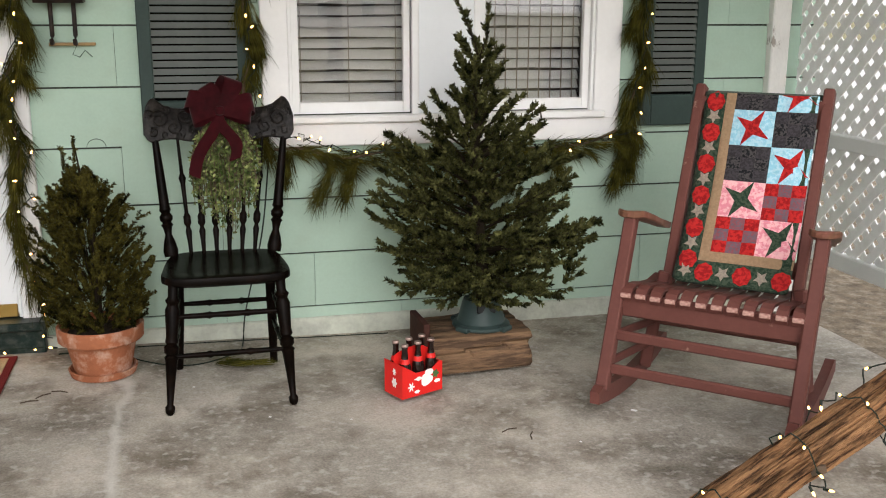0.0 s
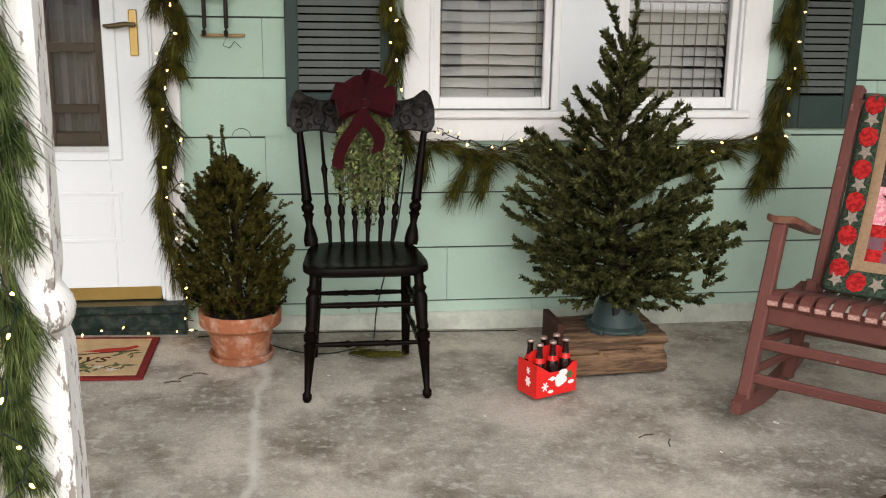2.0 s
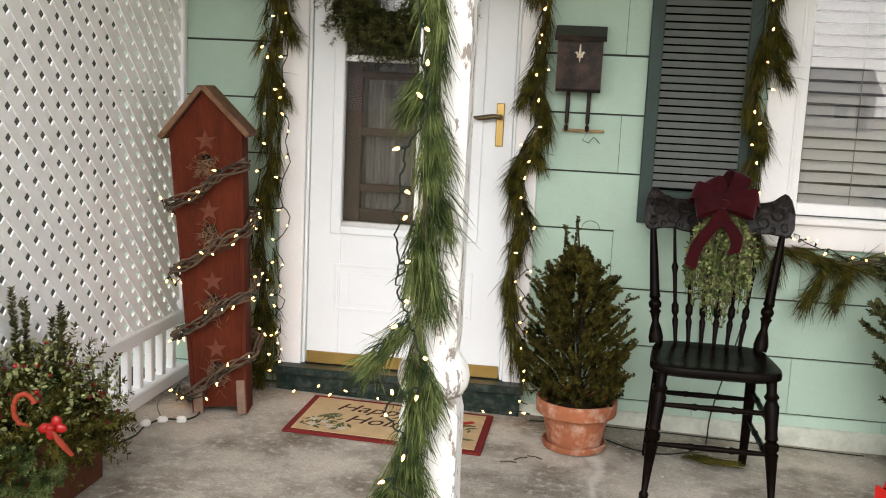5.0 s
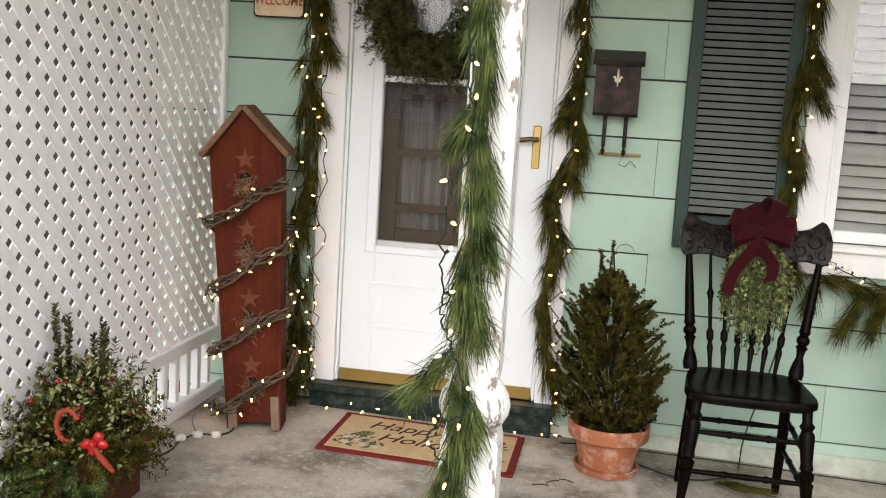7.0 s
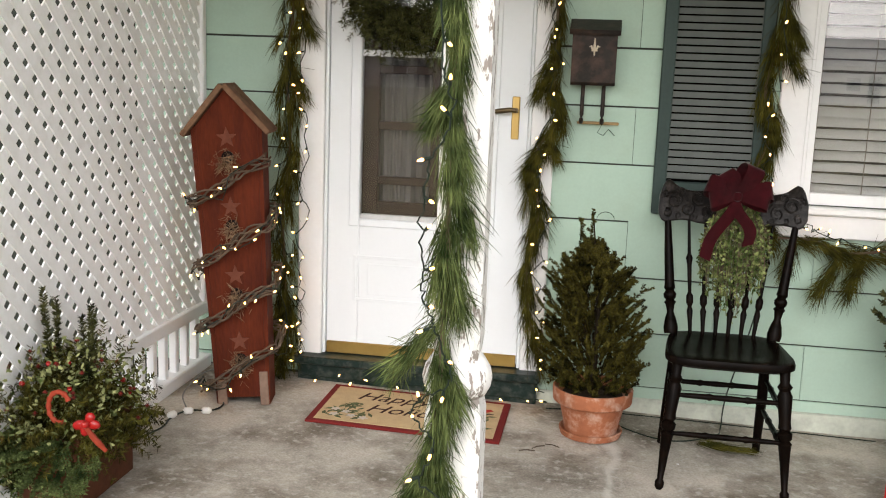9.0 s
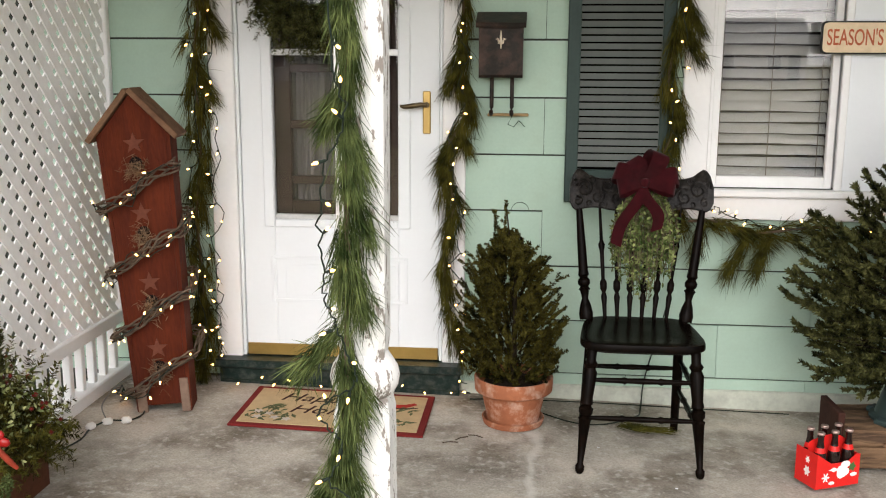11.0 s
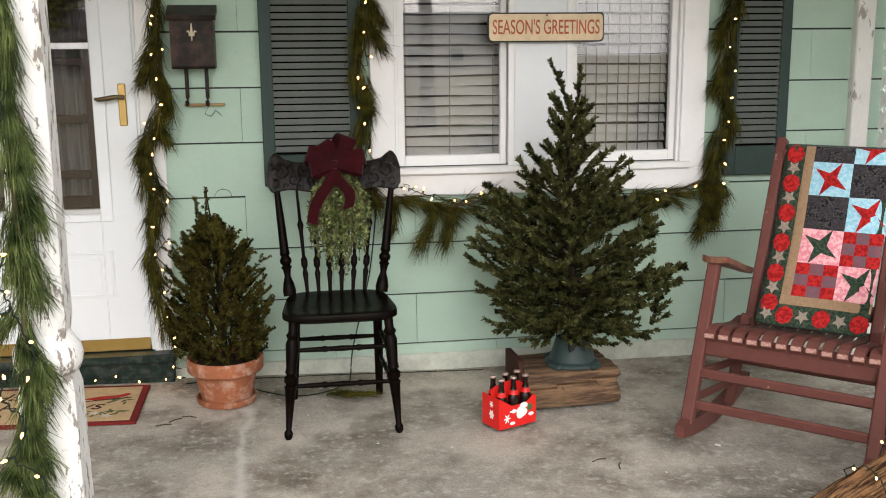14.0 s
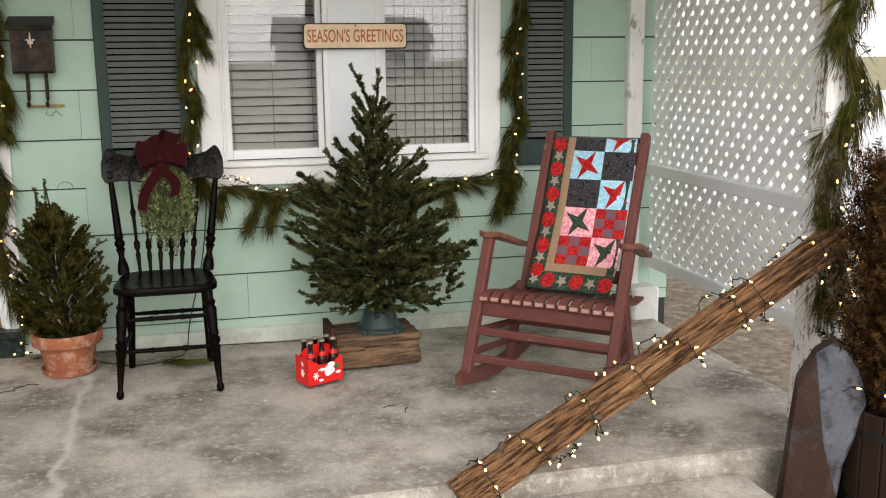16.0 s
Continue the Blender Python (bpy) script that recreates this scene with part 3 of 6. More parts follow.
# ---- shutters ----
def shutter(x0, x1, z0):
    s = thing("shutter", "dark slate-green louvred shutter fixed to the wall", "shutter", group="window shutters")
    y0, y1 = WALL - 0.032, WALL - 0.002
    st = frame_of(Mesh(), x0, x1, z0, 2.16, 0.052, 0.052, 0.135, 0.08, y0, y1, 0.004)
    part("frame", st, SHUT, s)
    # near-black sheet puts the shade between louvers into colour
    part("backing", Mesh().box(x0 + 0.05, x1 - 0.05, y1 - 0.006, y1 - 0.002, z0 + 0.1, 2.1), GAPSHADE, s, "black sheet painted as the shade between the louvers")
    z = z0 + 0.148
    m = Mesh()
    h = 0.0226
    m.add([(x0 + 0.05, y0 + 0.002, 0), (x1 - 0.05, y0 + 0.002, 0), (x1 - 0.05, y0 + 0.008, 0), (x0 + 0.05, y0 + 0.008, 0),
           (x0 + 0.05, y0 + 0.009, h), (x1 - 0.05, y0 + 0.009, h), (x1 - 0.05, y0 + 0.013, h), (x0 + 0.05, y0 + 0.013, h)],
          [(3, 2, 1, 0), (0, 1, 5, 4), (1, 2, 6, 5), (2, 3, 7, 6), (3, 0, 4, 7), (4, 5, 6, 7)])
    me = m.data("louver", SHUTL)
    while z < 2.06:
        link("louver", me, s, m=pose(0, 0, z))
        z += 0.0297


shutter(-0.243, 0.185, 0.862)
shutter(1.87, 2.175, 0.852)

# corner board and foundation block where the side lattice meets the wall
structure("trim", Mesh().bevel(2.495, 2.585, WALL - 0.04, WALL + 0.02, 0.02, 2.42, 0.006), WORNW, "weathered white corner board with flaking paint")
structure("foundation_block", Mesh().bevel(2.50, 2.66, WALL - 0.16, WALL + 0.1, -0.19, 0.16, 0.015), BLOCK, "whitewashed foundation block")


# ---- lattice screens ----
def cut_strip(c, sign, w, y0, y1, z0, z1):
    """A diagonal strip through a rectangle, as a convex outline in (y, z)."""
    h = w / 2 * math.sqrt(2)
    pts = [(-9.0, c - 9 * sign - h), (9.0, c + 9 * sign - h), (9.0, c + 9 * sign + h), (-9.0, c - 9 * sign + h)]
    for axis, lim, keep in ((0, y0, 1), (0, y1, -1), (1, z0, 1), (1, z1, -1)):
        out = []
        for i in range(len(pts)):
            a, b = pts[i], pts[(i + 1) % len(pts)]
            ina, inb = (a[axis] - lim) * keep >= 0, (b[axis] - lim) * keep >= 0
            if ina:
                out.append(a)
            if ina != inb:
                t = (lim - a[axis]) / (b[axis] - a[axis])
                out.append((a[0] + (b[0] - a[0]) * t, a[1] + (b[1] - a[1]) * t))
        pts = out
        if len(pts) < 3:
            return None
    return pts


def lattice(parent, x, y0, y1, z0, z1, pitch=0.068, width=0.040, face=1):
    step_z = pitch * math.sqrt(2)
    turn = Matrix(((0, 1, 0, 0), (1, 0, 0, 0), (0, 0, 1, 0), (0, 0, 0, 1)))
    for sign, off in ((1, 0.0), (-1, 0.0065 * face)):
        lo, hi = (z0 - y1, z1 - y0) if sign > 0 else (z0 + y0, z1 + y1)
        for k in range(int(math.ceil((hi - lo) / step_z)) + 1):
            pts = cut_strip(lo + k * step_z, sign, width, y0, y1, z0, z1)
            if pts:
                part("lattice_strip", Mesh().prism(pts, 0.006, Matrix.Translation((x + off, 0, 0)) @ turn), LATW, parent)


left_screen = thing("lattice_screen", "white wooden privacy lattice above a low balustrade", "lattice", group="porch lattice screens")
lattice(left_screen, LEFT, 1.62, WALL - 0.03, 0.335, 2.3)
rails = Mesh().bevel(LEFT - 0.02, LEFT + 0.03, 1.58, WALL - 0.005, 0.29, 0.345, 0.004)
part("top_rail", rails, WHITE, left_screen)
part("bottom_rail", Mesh().bevel(LEFT - 0.035, LEFT + 0.045, 1.58, WALL - 0.005, 0.035, 0.10, 0.006), WHITE, left_screen)
part("edge_board", Mesh().bevel(LEFT - 0.02, LEFT + 0.028, WALL - 0.04, WALL - 0.002, 0.345, 2.3, 0.004), WHITE, left_screen)
part("edge_board", Mesh().bevel(LEFT - 0.02, LEFT + 0.028, 1.58, 1.64, 0.1, 2.3, 0.004), WHITE, left_screen)
bal = Mesh().bevel(-0.016, 0.016, -0.016, 0.016, 0.095, 0.295, 0.003).data("baluster", WHITE)
for i in range(17):
    link("baluster", bal, left_screen, m=pose(LEFT + 0.003, 1.72 + i * 0.105, 0))

right_screen = thing("lattice_screen", "white wooden privacy lattice with a middle rail, open below", "lattice", group="porch lattice screens")
lattice(right_screen, RIGHT, 1.80, WALL - 0.01, 0.835, 2.3, face=-1)
lattice(right_screen, RIGHT, 1.80, WALL - 0.01, 0.25, 0.77, face=-1)
part("middle_rail", Mesh().bevel(RIGHT - 0.035, RIGHT + 0.02, 1.78, WALL - 0.002, 0.772, 0.835, 0.005), WHITE, right_screen)
part("bottom_rail", Mesh().bevel(RIGHT - 0.03, RIGHT + 0.02, 1.78, WALL - 0.002, 0.255, 0.325, 0.005), WHITE, right_screen)

# ---- plants, cords and bulbs ----
PINE = leaf_mat("long_pine_needles", (0.016, 0.028, 0.008), (0.20, 0.245, 0.085))
PINEO = leaf_mat("dull_pine_needles", (0.018, 0.019, 0.004), (0.140, 0.125, 0.024))
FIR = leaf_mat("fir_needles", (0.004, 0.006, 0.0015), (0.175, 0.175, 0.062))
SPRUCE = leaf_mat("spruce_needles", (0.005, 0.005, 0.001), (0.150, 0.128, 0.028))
BOX = leaf_mat("boxwood_leaves", (0.030, 0.055, 0.012), (0.36, 0.40, 0.15), 0.4, 30.0)
VARI = leaf_mat("variegated_leaves", (0.05, 0.07, 0.02), (0.48, 0.48, 0.22), 0.4, 14.0)
JUN = leaf_mat("brown_juniper", (0.008, 0.005, 0.002), (0.17, 0.085, 0.028))
BARK = mat("grey_bark", (0.09, 0.065, 0.045), 0.9, vary=0.35, scale=20, bump=0.6)
DARKTWIG = mat("dark_twig", (0.016, 0.011, 0.006), 0.9, vary=0.3, scale=30)
TWIG = mat("vine_twig", (0.095, 0.068, 0.047), 0.85, vary=0.35, scale=30, bump=0.4)
CORD = mat("dark_green_cord", (0.012, 0.02, 0.014), 0.45, vary=0.2)
BULB = mat("lit_bulb", (1.0, 0.46, 0.11), 0.3, vary=0.0, bump=0, emit=7.0)
RIBBON = mat("burgundy_velvet", (0.026, 0.0016, 0.003), 0.9, vary=0.4, scale=14, sheen=0.1, spec=0.1)

bulb_mesh = Mesh().lathe([(0.0022, 0.0), (0.0036, 0.004), (0.0034, 0.009), (0.0020, 0.013), (0.0005, 0.016)], 8).data("bulb", BULB, True)
socket_mesh = Mesh().lathe([(0.0036, -0.016), (0.0042, -0.004), (0.0040, 0.001)], 6).data("socket", CORD)


def string_lights(label, path, step=0.09, jut=0.02, loose=0.012, wire=0.0022, parent_kind="string_lights"):
    """A cord through the points with small lit bulbs standing off it."""
    s = thing(parent_kind, label, "string lights", group="warm white string lights")
    pts = [Vector(p) for p in path]
    fine = []
    for a, b in zip(pts, pts[1:]):
        n = max(2, int((b - a).length / 0.03))
        fine += [a.lerp(b, i / n) + Vector(rng.uniform(-loose, loose, 3)) for i in range(n)]
    fine.append(pts[-1])
    part("cord", Mesh().tube(fine, wire, 5), CORD, s)
    run, last = 0.0, 0.0
    for a, b in zip(fine, fine[1:]):
        run += (b - a).length
        if run - last > step:
            last = run + rng.uniform(-0.25, 0.25) * step
            d = Vector(rng.normal(size=3))
            d.y = -abs(d.y) - 0.4
            d.normalize()
            m = Matrix.Translation(b + d * jut) @ d.to_track_quat("Z", "Y").to_matrix().to_4x4()
            o = link("bulb", bulb_mesh, s, m=m)
            link("socket", socket_mesh, o)
    return s


def spline(points, n):
    """Points smoothed through a Catmull-Rom curve."""
    p = [Vector(q) for q in points]
    p = [p[0] * 2 - p[1]] + p + [p[-1] * 2 - p[-2]]
    out = []
    for i in range(1, len(p) - 2):
        for k in range(n):
            t = k / n
            a, b, c, d = p[i - 1], p[i], p[i + 1], p[i + 2]
            out.append(0.5 * ((2 * b) + (c - a) * t + (2 * a - 5 * b + 4 * c - d) * t * t + (3 * b - a - 3 * c + d) * t ** 3))
    out.append(p[-2])
    return out


def pine_garland(label, points, material, count, length=0.13, spread=0.45, thick=0.02, tufts=(), hang=0.55, width=0.0011):
    """Rope of long-needled pine sprays along a path, with side tufts of (place on the path, direction, length)."""
    g = thing("garland", label, "garland", group="pine garlands")
    c = spline(points, 14)
    arr = np.array([tuple(q) for q in c])
    part("stem", Mesh().tube(c, 0.006, 6), TWIG, g)
    tang = np.gradient(arr, axis=0)
    tang /= np.linalg.norm(tang, axis=1, keepdims=True) + 1e-9
    # sprays: needle bundles that share a root and a heading
    nb = count // 26
    k = rng.integers(0, len(arr), nb)
    root = arr[k] + rng.normal(size=(nb, 3)) * thick
    head = tang[k] + rng.normal(size=(nb, 3)) * spread
    head[:, 2] -= hang * np.abs(rng.normal(size=nb)) * 0.6
    head[:, 1] = np.minimum(head[:, 1], 0.15)
    head /= np.linalg.norm(head, axis=1, keepdims=True)
    B, H, L = [], [], []
    for r, h in zip(root, head):
        n = 26
        B.append(r + h * rng.uniform(0, 0.05, (n, 1)) + rng.normal(size=(n, 3)) * 0.003)
        H.append(h + rng.normal(size=(n, 3)) * 0.20)
        L.append(length * rng.uniform(0.6, 1.1, n))
    for at, d, size in tufts:
        o = arr[int(at * (len(arr) - 1))]
        d = np.array(d, float)
        d /= np.linalg.norm(d)
        n = 420
        s = rng.uniform(0, 1, (n, 1))
        B.append(o + d * s * size * 0.62 + rng.normal(size=(n, 3)) * 0.011)
        H.append(d + rng.normal(size=(n, 3)) * (0.24 + 0.1 * s))
        L.append(length * rng.uniform(0.5, 0.95, n) * (0.6 + size))
    me = needles(np.concatenate(B), np.concatenate(H), np.concatenate(L), width, 0.12)
    me.materials.append(material)
    tagged(link("needles", me, g), kind="stuff")
    return g


def brush(twigs, per_metre, length, width, material, flat=0.0, forward=0.55, name="needles"):
    """Short needles set all round a list of twigs (start, heading, length)."""
    S = np.array([t[0] for t in twigs], float)
    D = np.array([t[1] for t in twigs], float)
    D /= np.linalg.norm(D, axis=1, keepdims=True)
    Ls = np.array([t[2] for t in twigs], float)
    n = np.maximum(6, (Ls * per_metre)).astype(int)
    i = np.repeat(np.arange(len(twigs)), n)
    s = rng.uniform(0.02, 1, len(i))
    r = rng.normal(size=(len(i), 3))
    r[:, 2] = r[:, 2] * (1 - flat) + flat * 0.5
    r -= (r * D[i]).sum(1, keepdims=True) * D[i]
    r /= np.linalg.norm(r, axis=1, keepdims=True) + 1e-9
    me = needles(S[i] + D[i] * (Ls[i] * s)[:, None], r + D[i] * forward, length * rng.uniform(0.7, 1.15, len(i)), width)
    me.materials.append(material)
    return me


def fir_tree():
    t = thing("fir_tree", "small fresh cut fir tree without ornaments", "christmas tree", pose(1.015, 3.03, 0.0) @ Matrix.Diagonal((0.92, 0.92, 1.0, 1)))
    prof = [(0.27, 0.24), (0.34, 0.37), (0.45, 0.425), (0.6, 0.415), (0.8, 0.365), (0.9, 0.285), (1.0, 0.20), (1.1, 0.125), (1.2, 0.06)]
    zs, rs = [p[0] for p in prof], [p[1] for p in prof]
    lean = lambda z: np.array([-0.02 * max(0, z - 0.2) + 0.012 * math.sin(z * 6), 0.02 * (z - 0.3), z])
    trunk = [lean(0.145 + 1.05 * i / 16) for i in range(17)]
    part("trunk", Mesh().tube(trunk, [0.030 * (1 - i / 17.5) + 0.003 for i in range(17)], 10), DARKTWIG, t, smooth=True)
    twigs, wood = [], Mesh()
    up = np.array([0, 0, 1.0])
    whorls = [(0.30, 11), (0.33, 12), (0.38, 12), (0.43, 12), (0.49, 11), (0.55, 11), (0.61, 11), (0.67, 10), (0.73, 9), (0.79, 7), (0.85, 6), (0.91, 5), (0.97, 5), (1.03, 4), (1.09, 4), (1.14, 3)]
    for w, (zw, count) in enumerate(whorls):
        for i in range(count):
            z = zw + rng.uniform(-0.022, 0.022)
            rise = -0.16 + 1.25 * max(0.0, (z - 0.28) / 0.85) + rng.uniform(-0.13, 0.13)
            a = 2 * math.pi * (i + 0.5 * (w % 2)) / count + rng.uniform(-0.22, 0.22)
            reach = max(0.07, np.interp(z + 0.5 * rise * 0.25, zs, rs) * rng.choice((0.72, 0.84, 0.94, 1.02, 1.1)) * rng.uniform(0.95, 1.05) - 0.055)
            o = lean(z - 0.6 * max(0, rise) * reach * 0.5)
            d = np.array([math.cos(a), math.sin(a), rise])
            d /= np.linalg.norm(d)
            k = max(2, int(reach / 0.078))
            seg = reach / k * (1.0 + 0.25 * abs(rise))
            pts, q, h = [o], o.copy(), d.copy()
            for j in range(k):
                h[2] += 0.07 if j > k // 2 else 0.01
                h[:2] += rng.normal(size=2) * 0.04
                h /= np.linalg.norm(h)
                q = q + h * seg
                pts.append(q.copy())
                if j >= 1:
                    twigs.append((pts[-2], h.copy(), seg * 1.15))
                side = np.cross(h, up)
                side /= np.linalg.norm(side) + 1e-9
                if 1 <= j < k or k < 4:
                    for s in (-1, 1):
                        if rng.random() < 0.85:
                            ln = min(0.16, 0.065 + (reach - seg * j) * rng.uniform(0.22, 0.45))
                            hd = h * 0.9 + side * s * rng.uniform(0.4, 0.7) + up * rng.uniform(0.0, 0.5)
                            twigs.append((q.copy(), hd, ln))
                            if ln > 0.08 and rng.random() < 0.4:
                                hn = hd / np.linalg.norm(hd)
                                twigs.append((q + hn * ln * 0.5, hn + h * 0.6 + rng.normal(size=3) * 0.2, ln * 0.5))
            wood.tube(pts, [0.005 * (1 - j / (k + 1)) + 0.0015 for j in range(k + 1)], 4)
    # forked leader, with short buds along it
    f = lean(1.17)
    for b, c, e in ((f, np.array([-0.045, 0, 1.255]), np.array([-0.122, -0.02, 1.395])), (f, np.array([0.015, 0, 1.25]), np.array([0.022, 0.0, 1.375]))):
        wood.tube([b, c, e], [0.006, 0.005, 0.003], 5)
        twigs += [(b, c - b, np.linalg.norm(c - b)), (c, e - c, np.linalg.norm(e - c))]
        for u in (0.15, 0.45):
            q = c + (e - c) * u
            twigs += [(q, (rng.uniform(-0.7, 0.7), -0.4, 0.9), 0.035)]
    # one low limb juts out to the open side
    for a in ((0.34, -0.1, 0.36), (0.31, -0.14, 0.42), (0.36, -0.05, 0.45), (0.33, -0.12, 0.31)):
        twigs += [(np.array(a), (0.6, -0.2, 0.8), 0.12), (np.array(a), (0.35, -0.3, 0.9), 0.10), (np.array(a), (0.9, 0.0, 0.4), 0.10)]
    tagged(part("branch", wood, DARKTWIG, t), kind="stuff")
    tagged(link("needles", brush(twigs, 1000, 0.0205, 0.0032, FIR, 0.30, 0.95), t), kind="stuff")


def potted_spruce():
    p = thing("potted_spruce", "dwarf spruce in a weathered terracotta pot with saucer", "potted plant", pose(-0.430, 3.16, 0.006) @ Matrix.Diagonal((1.0, 1.0, 1.04, 1)))
    clay = mat("terracotta", (0.29, 0.105, 0.05), 0.85, vary=0.25, scale=9, bump=0.25, second=(0.55, 0.42, 0.34), amount=0.55, edge=(0.5, 0.7))
    part("saucer", Mesh().lathe([(0.10, 0), (0.118, 0.004), (0.126, 0.028), (0.120, 0.030), (0.112, 0.012), (0.05, 0.010)], 32), clay, p, smooth=True)
    part("pot", Mesh().lathe([(0.098, 0.012), (0.102, 0.014), (0.128, 0.130), (0.129, 0.134), (0.150, 0.135), (0.155, 0.140), (0.158, 0.186), (0.154, 0.192), (0.145, 0.19), (0.14, 0.165), (0.02, 0.160)], 36), clay, p, smooth=True)
    part("soil", Mesh().lathe([(0.138, 0.160), (0.09, 0.170), (0.01, 0.172)], 20), mat("potting_soil", (0.03, 0.02, 0.013), 0.95, vary=0.4, fine=150, bump=0.8), p)
    part("trunk", Mesh().tube([(0, 0, 0.15), (0.0, 0, 0.5), (-0.04, 0.0, 0.84)], [0.014, 0.008, 0.002], 8), DARKTWIG, p)
    twigs, wood = [], Mesh()
    for i in range(360):
        z = 0.20 + 0.56 * (i / 360) ** 1.15
        u = (z - 0.2) / 0.65
        R = np.interp(z, (0.17, 0.24, 0.36, 0.48, 0.58, 0.64, 0.70, 0.78, 0.86), (0.15, 0.20, 0.225, 0.21, 0.175, 0.12, 0.06, 0.035, 0.012)) * rng.uniform(0.62, 1.14)
        a = i * 2.399 + rng.uniform(-0.5, 0.5)
        ax = np.array([-0.045 * u, 0, 0])
        inner = 0.25 * R
        o = ax + np.array([inner * math.cos(a), inner * math.sin(a), z - 0.05])
        d = np.array([math.cos(a), math.sin(a), 0.55 + 0.9 * u])
        ln = (R - inner) * 1.12
        dn = d / np.linalg.norm(d)
        wood.tube([o, o + dn * ln * 0.45], [0.0018, 0.0008], 3)
        twigs.append((o + dn * ln * 0.35, d, ln * 0.65))
        for k in range(4):
            b = o + dn * ln * rng.uniform(0.45, 1.0)
            twigs.append((b, d + rng.normal(size=3) * 0.55 + np.array([0, 0, 0.45]), rng.uniform(0.022, 0.045)))
    tagged(part("branch", wood, DARKTWIG, p), kind="stuff")
    for dx, z, h in ((-0.085, 0.72, 0.11), (-0.045, 0.70, 0.165), (-0.01, 0.66, 0.07), (-0.06, 0.66, 0.09), (0.03, 0.60, 0.08)):
        twigs.append((np.array([dx, 0, z]), (0.02, 0, 1), h))
        for k in range(4):
            twigs.append((np.array([dx, 0, z + h * (0.3 + 0.18 * k)]), (rng.uniform(-1, 1), rng.uniform(-1, 0.2), 0.8), 0.022))
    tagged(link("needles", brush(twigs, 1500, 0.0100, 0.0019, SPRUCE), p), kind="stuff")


def leaf_bunch(name, label, category, centre, size, count, material, leaf=(0.016, 0.006), fall=0.7, parent=None):
    """A bunch of small leaves on hanging stems."""
    base, head = [], []
    stems = Mesh()
    for i in range(int(count / 26)):
        a = rng.uniform(0, 2 * math.pi)
        r = rng.uniform(0, 1) ** 0.6
        top = np.array([0.03 * math.cos(a), 0.02 * math.sin(a), 0.0])
        bot = np.array([size[0] * r * math.cos(a), size[1] * r * math.sin(a), -size[2] * rng.uniform(0.62, 1.0) * (1.1 - 0.35 * r)])
        pts = [top + (bot - top) * (k / 6) + np.array([0.35 * size[0] * r * math.cos(a) * math.sin(math.pi * k / 6), -0.02 * math.sin(math.pi * k / 6), 0]) for k in range(7)]
        stems.tube(pts, 0.0012, 3)
        for k in range(26):
            s = rng.uniform(0.08, 1) * 6
            j = min(5, int(s))
            base.append(pts[j] + (pts[j + 1] - pts[j]) * (s - j))
            head.append(rng.normal(size=3) + np.array([0, -0.5, -fall]))
    me = needles(np.array(base), np.array(head), rng.uniform(0.7, 1.2, len(base)) * leaf[0], leaf[1])
    me.materials.append(material)
    t = parent or thing(name, label, category, pose(*centre))
    tagged(part("stem", stems, TWIG, t), kind="stuff")
    tagged(link("leaves", me, t), kind="stuff")
    return t


def ribbon_loop(m, a, b, bulge, width, thick=0.002, flat=False):
    """A ribbon from a out and back (a loop), or straight to b as a tail."""
    a, b, bulge = Vector(a), Vector(b), Vector(bulge)
    n = 14
    w = ((b - a).cross(Vector((0, 1, 0)))).normalized() * width / 2
    for k in range(n + 1):
        t = k / n
        if flat:
            c = a.lerp(b, t) + bulge * math.sin(t * math.pi * 2.2) * 0.3
        else:
            c = a + (b - a) * math.sin(t * math.pi) + bulge * math.sin(t * math.pi * 2)
        s = 0.45 + 0.55 * math.sin(min(1, t * 3 if flat else 3 * min(t, 1 - t)) * math.pi / 2)
        m.v += [tuple(c - w * s), tuple(c + w * s)]
        if k:
            o = len(m.v) - 4
            m.f.append((o, o + 1, o + 3, o + 2))


def bow(parent, m, size=1.0):
    for i, (b, u) in enumerate((((-0.115, -0.02, 0.040), (0, -0.03, 0.015)), ((0.12, -0.02, 0.022), (0, -0.03, 0.015)), ((-0.10, -0.03, -0.020), (0, -0.02, 0.012)),
                                ((0.11, -0.03, -0.015), (0, -0.025, 0.01)), ((0.045, -0.03, 0.115), (0.014, -0.03, 0)), ((-0.055, -0.02, 0.085), (0.014, -0.02, 0)))):
        r = Mesh()
        ribbon_loop(r, (0, 0, 0), Vector(b) * size, Vector(u) * size, 0.065 * size)
        part("bow_loop", r, RIBBON, parent, smooth=True, m=m)
    for b, u in (((-0.105, -0.015, -0.235), (0.03, -0.02, 0)), ((0.055, -0.03, -0.175), (-0.05, -0.01, 0))):
        r = Mesh()
        ribbon_loop(r, (0, 0, 0), Vector(b) * size, Vector(u) * size, 0.044 * size, flat=True)
        part("bow_tail", r, RIBBON, parent, smooth=True, m=m)
    part("knot", Mesh().lathe([(0.004, -0.02), (0.018, -0.014), (0.022, 0), (0.018, 0.014), (0.004, 0.02)], 10, Matrix.Scale(size, 4)), RIBBON, parent, smooth=True, m=m)


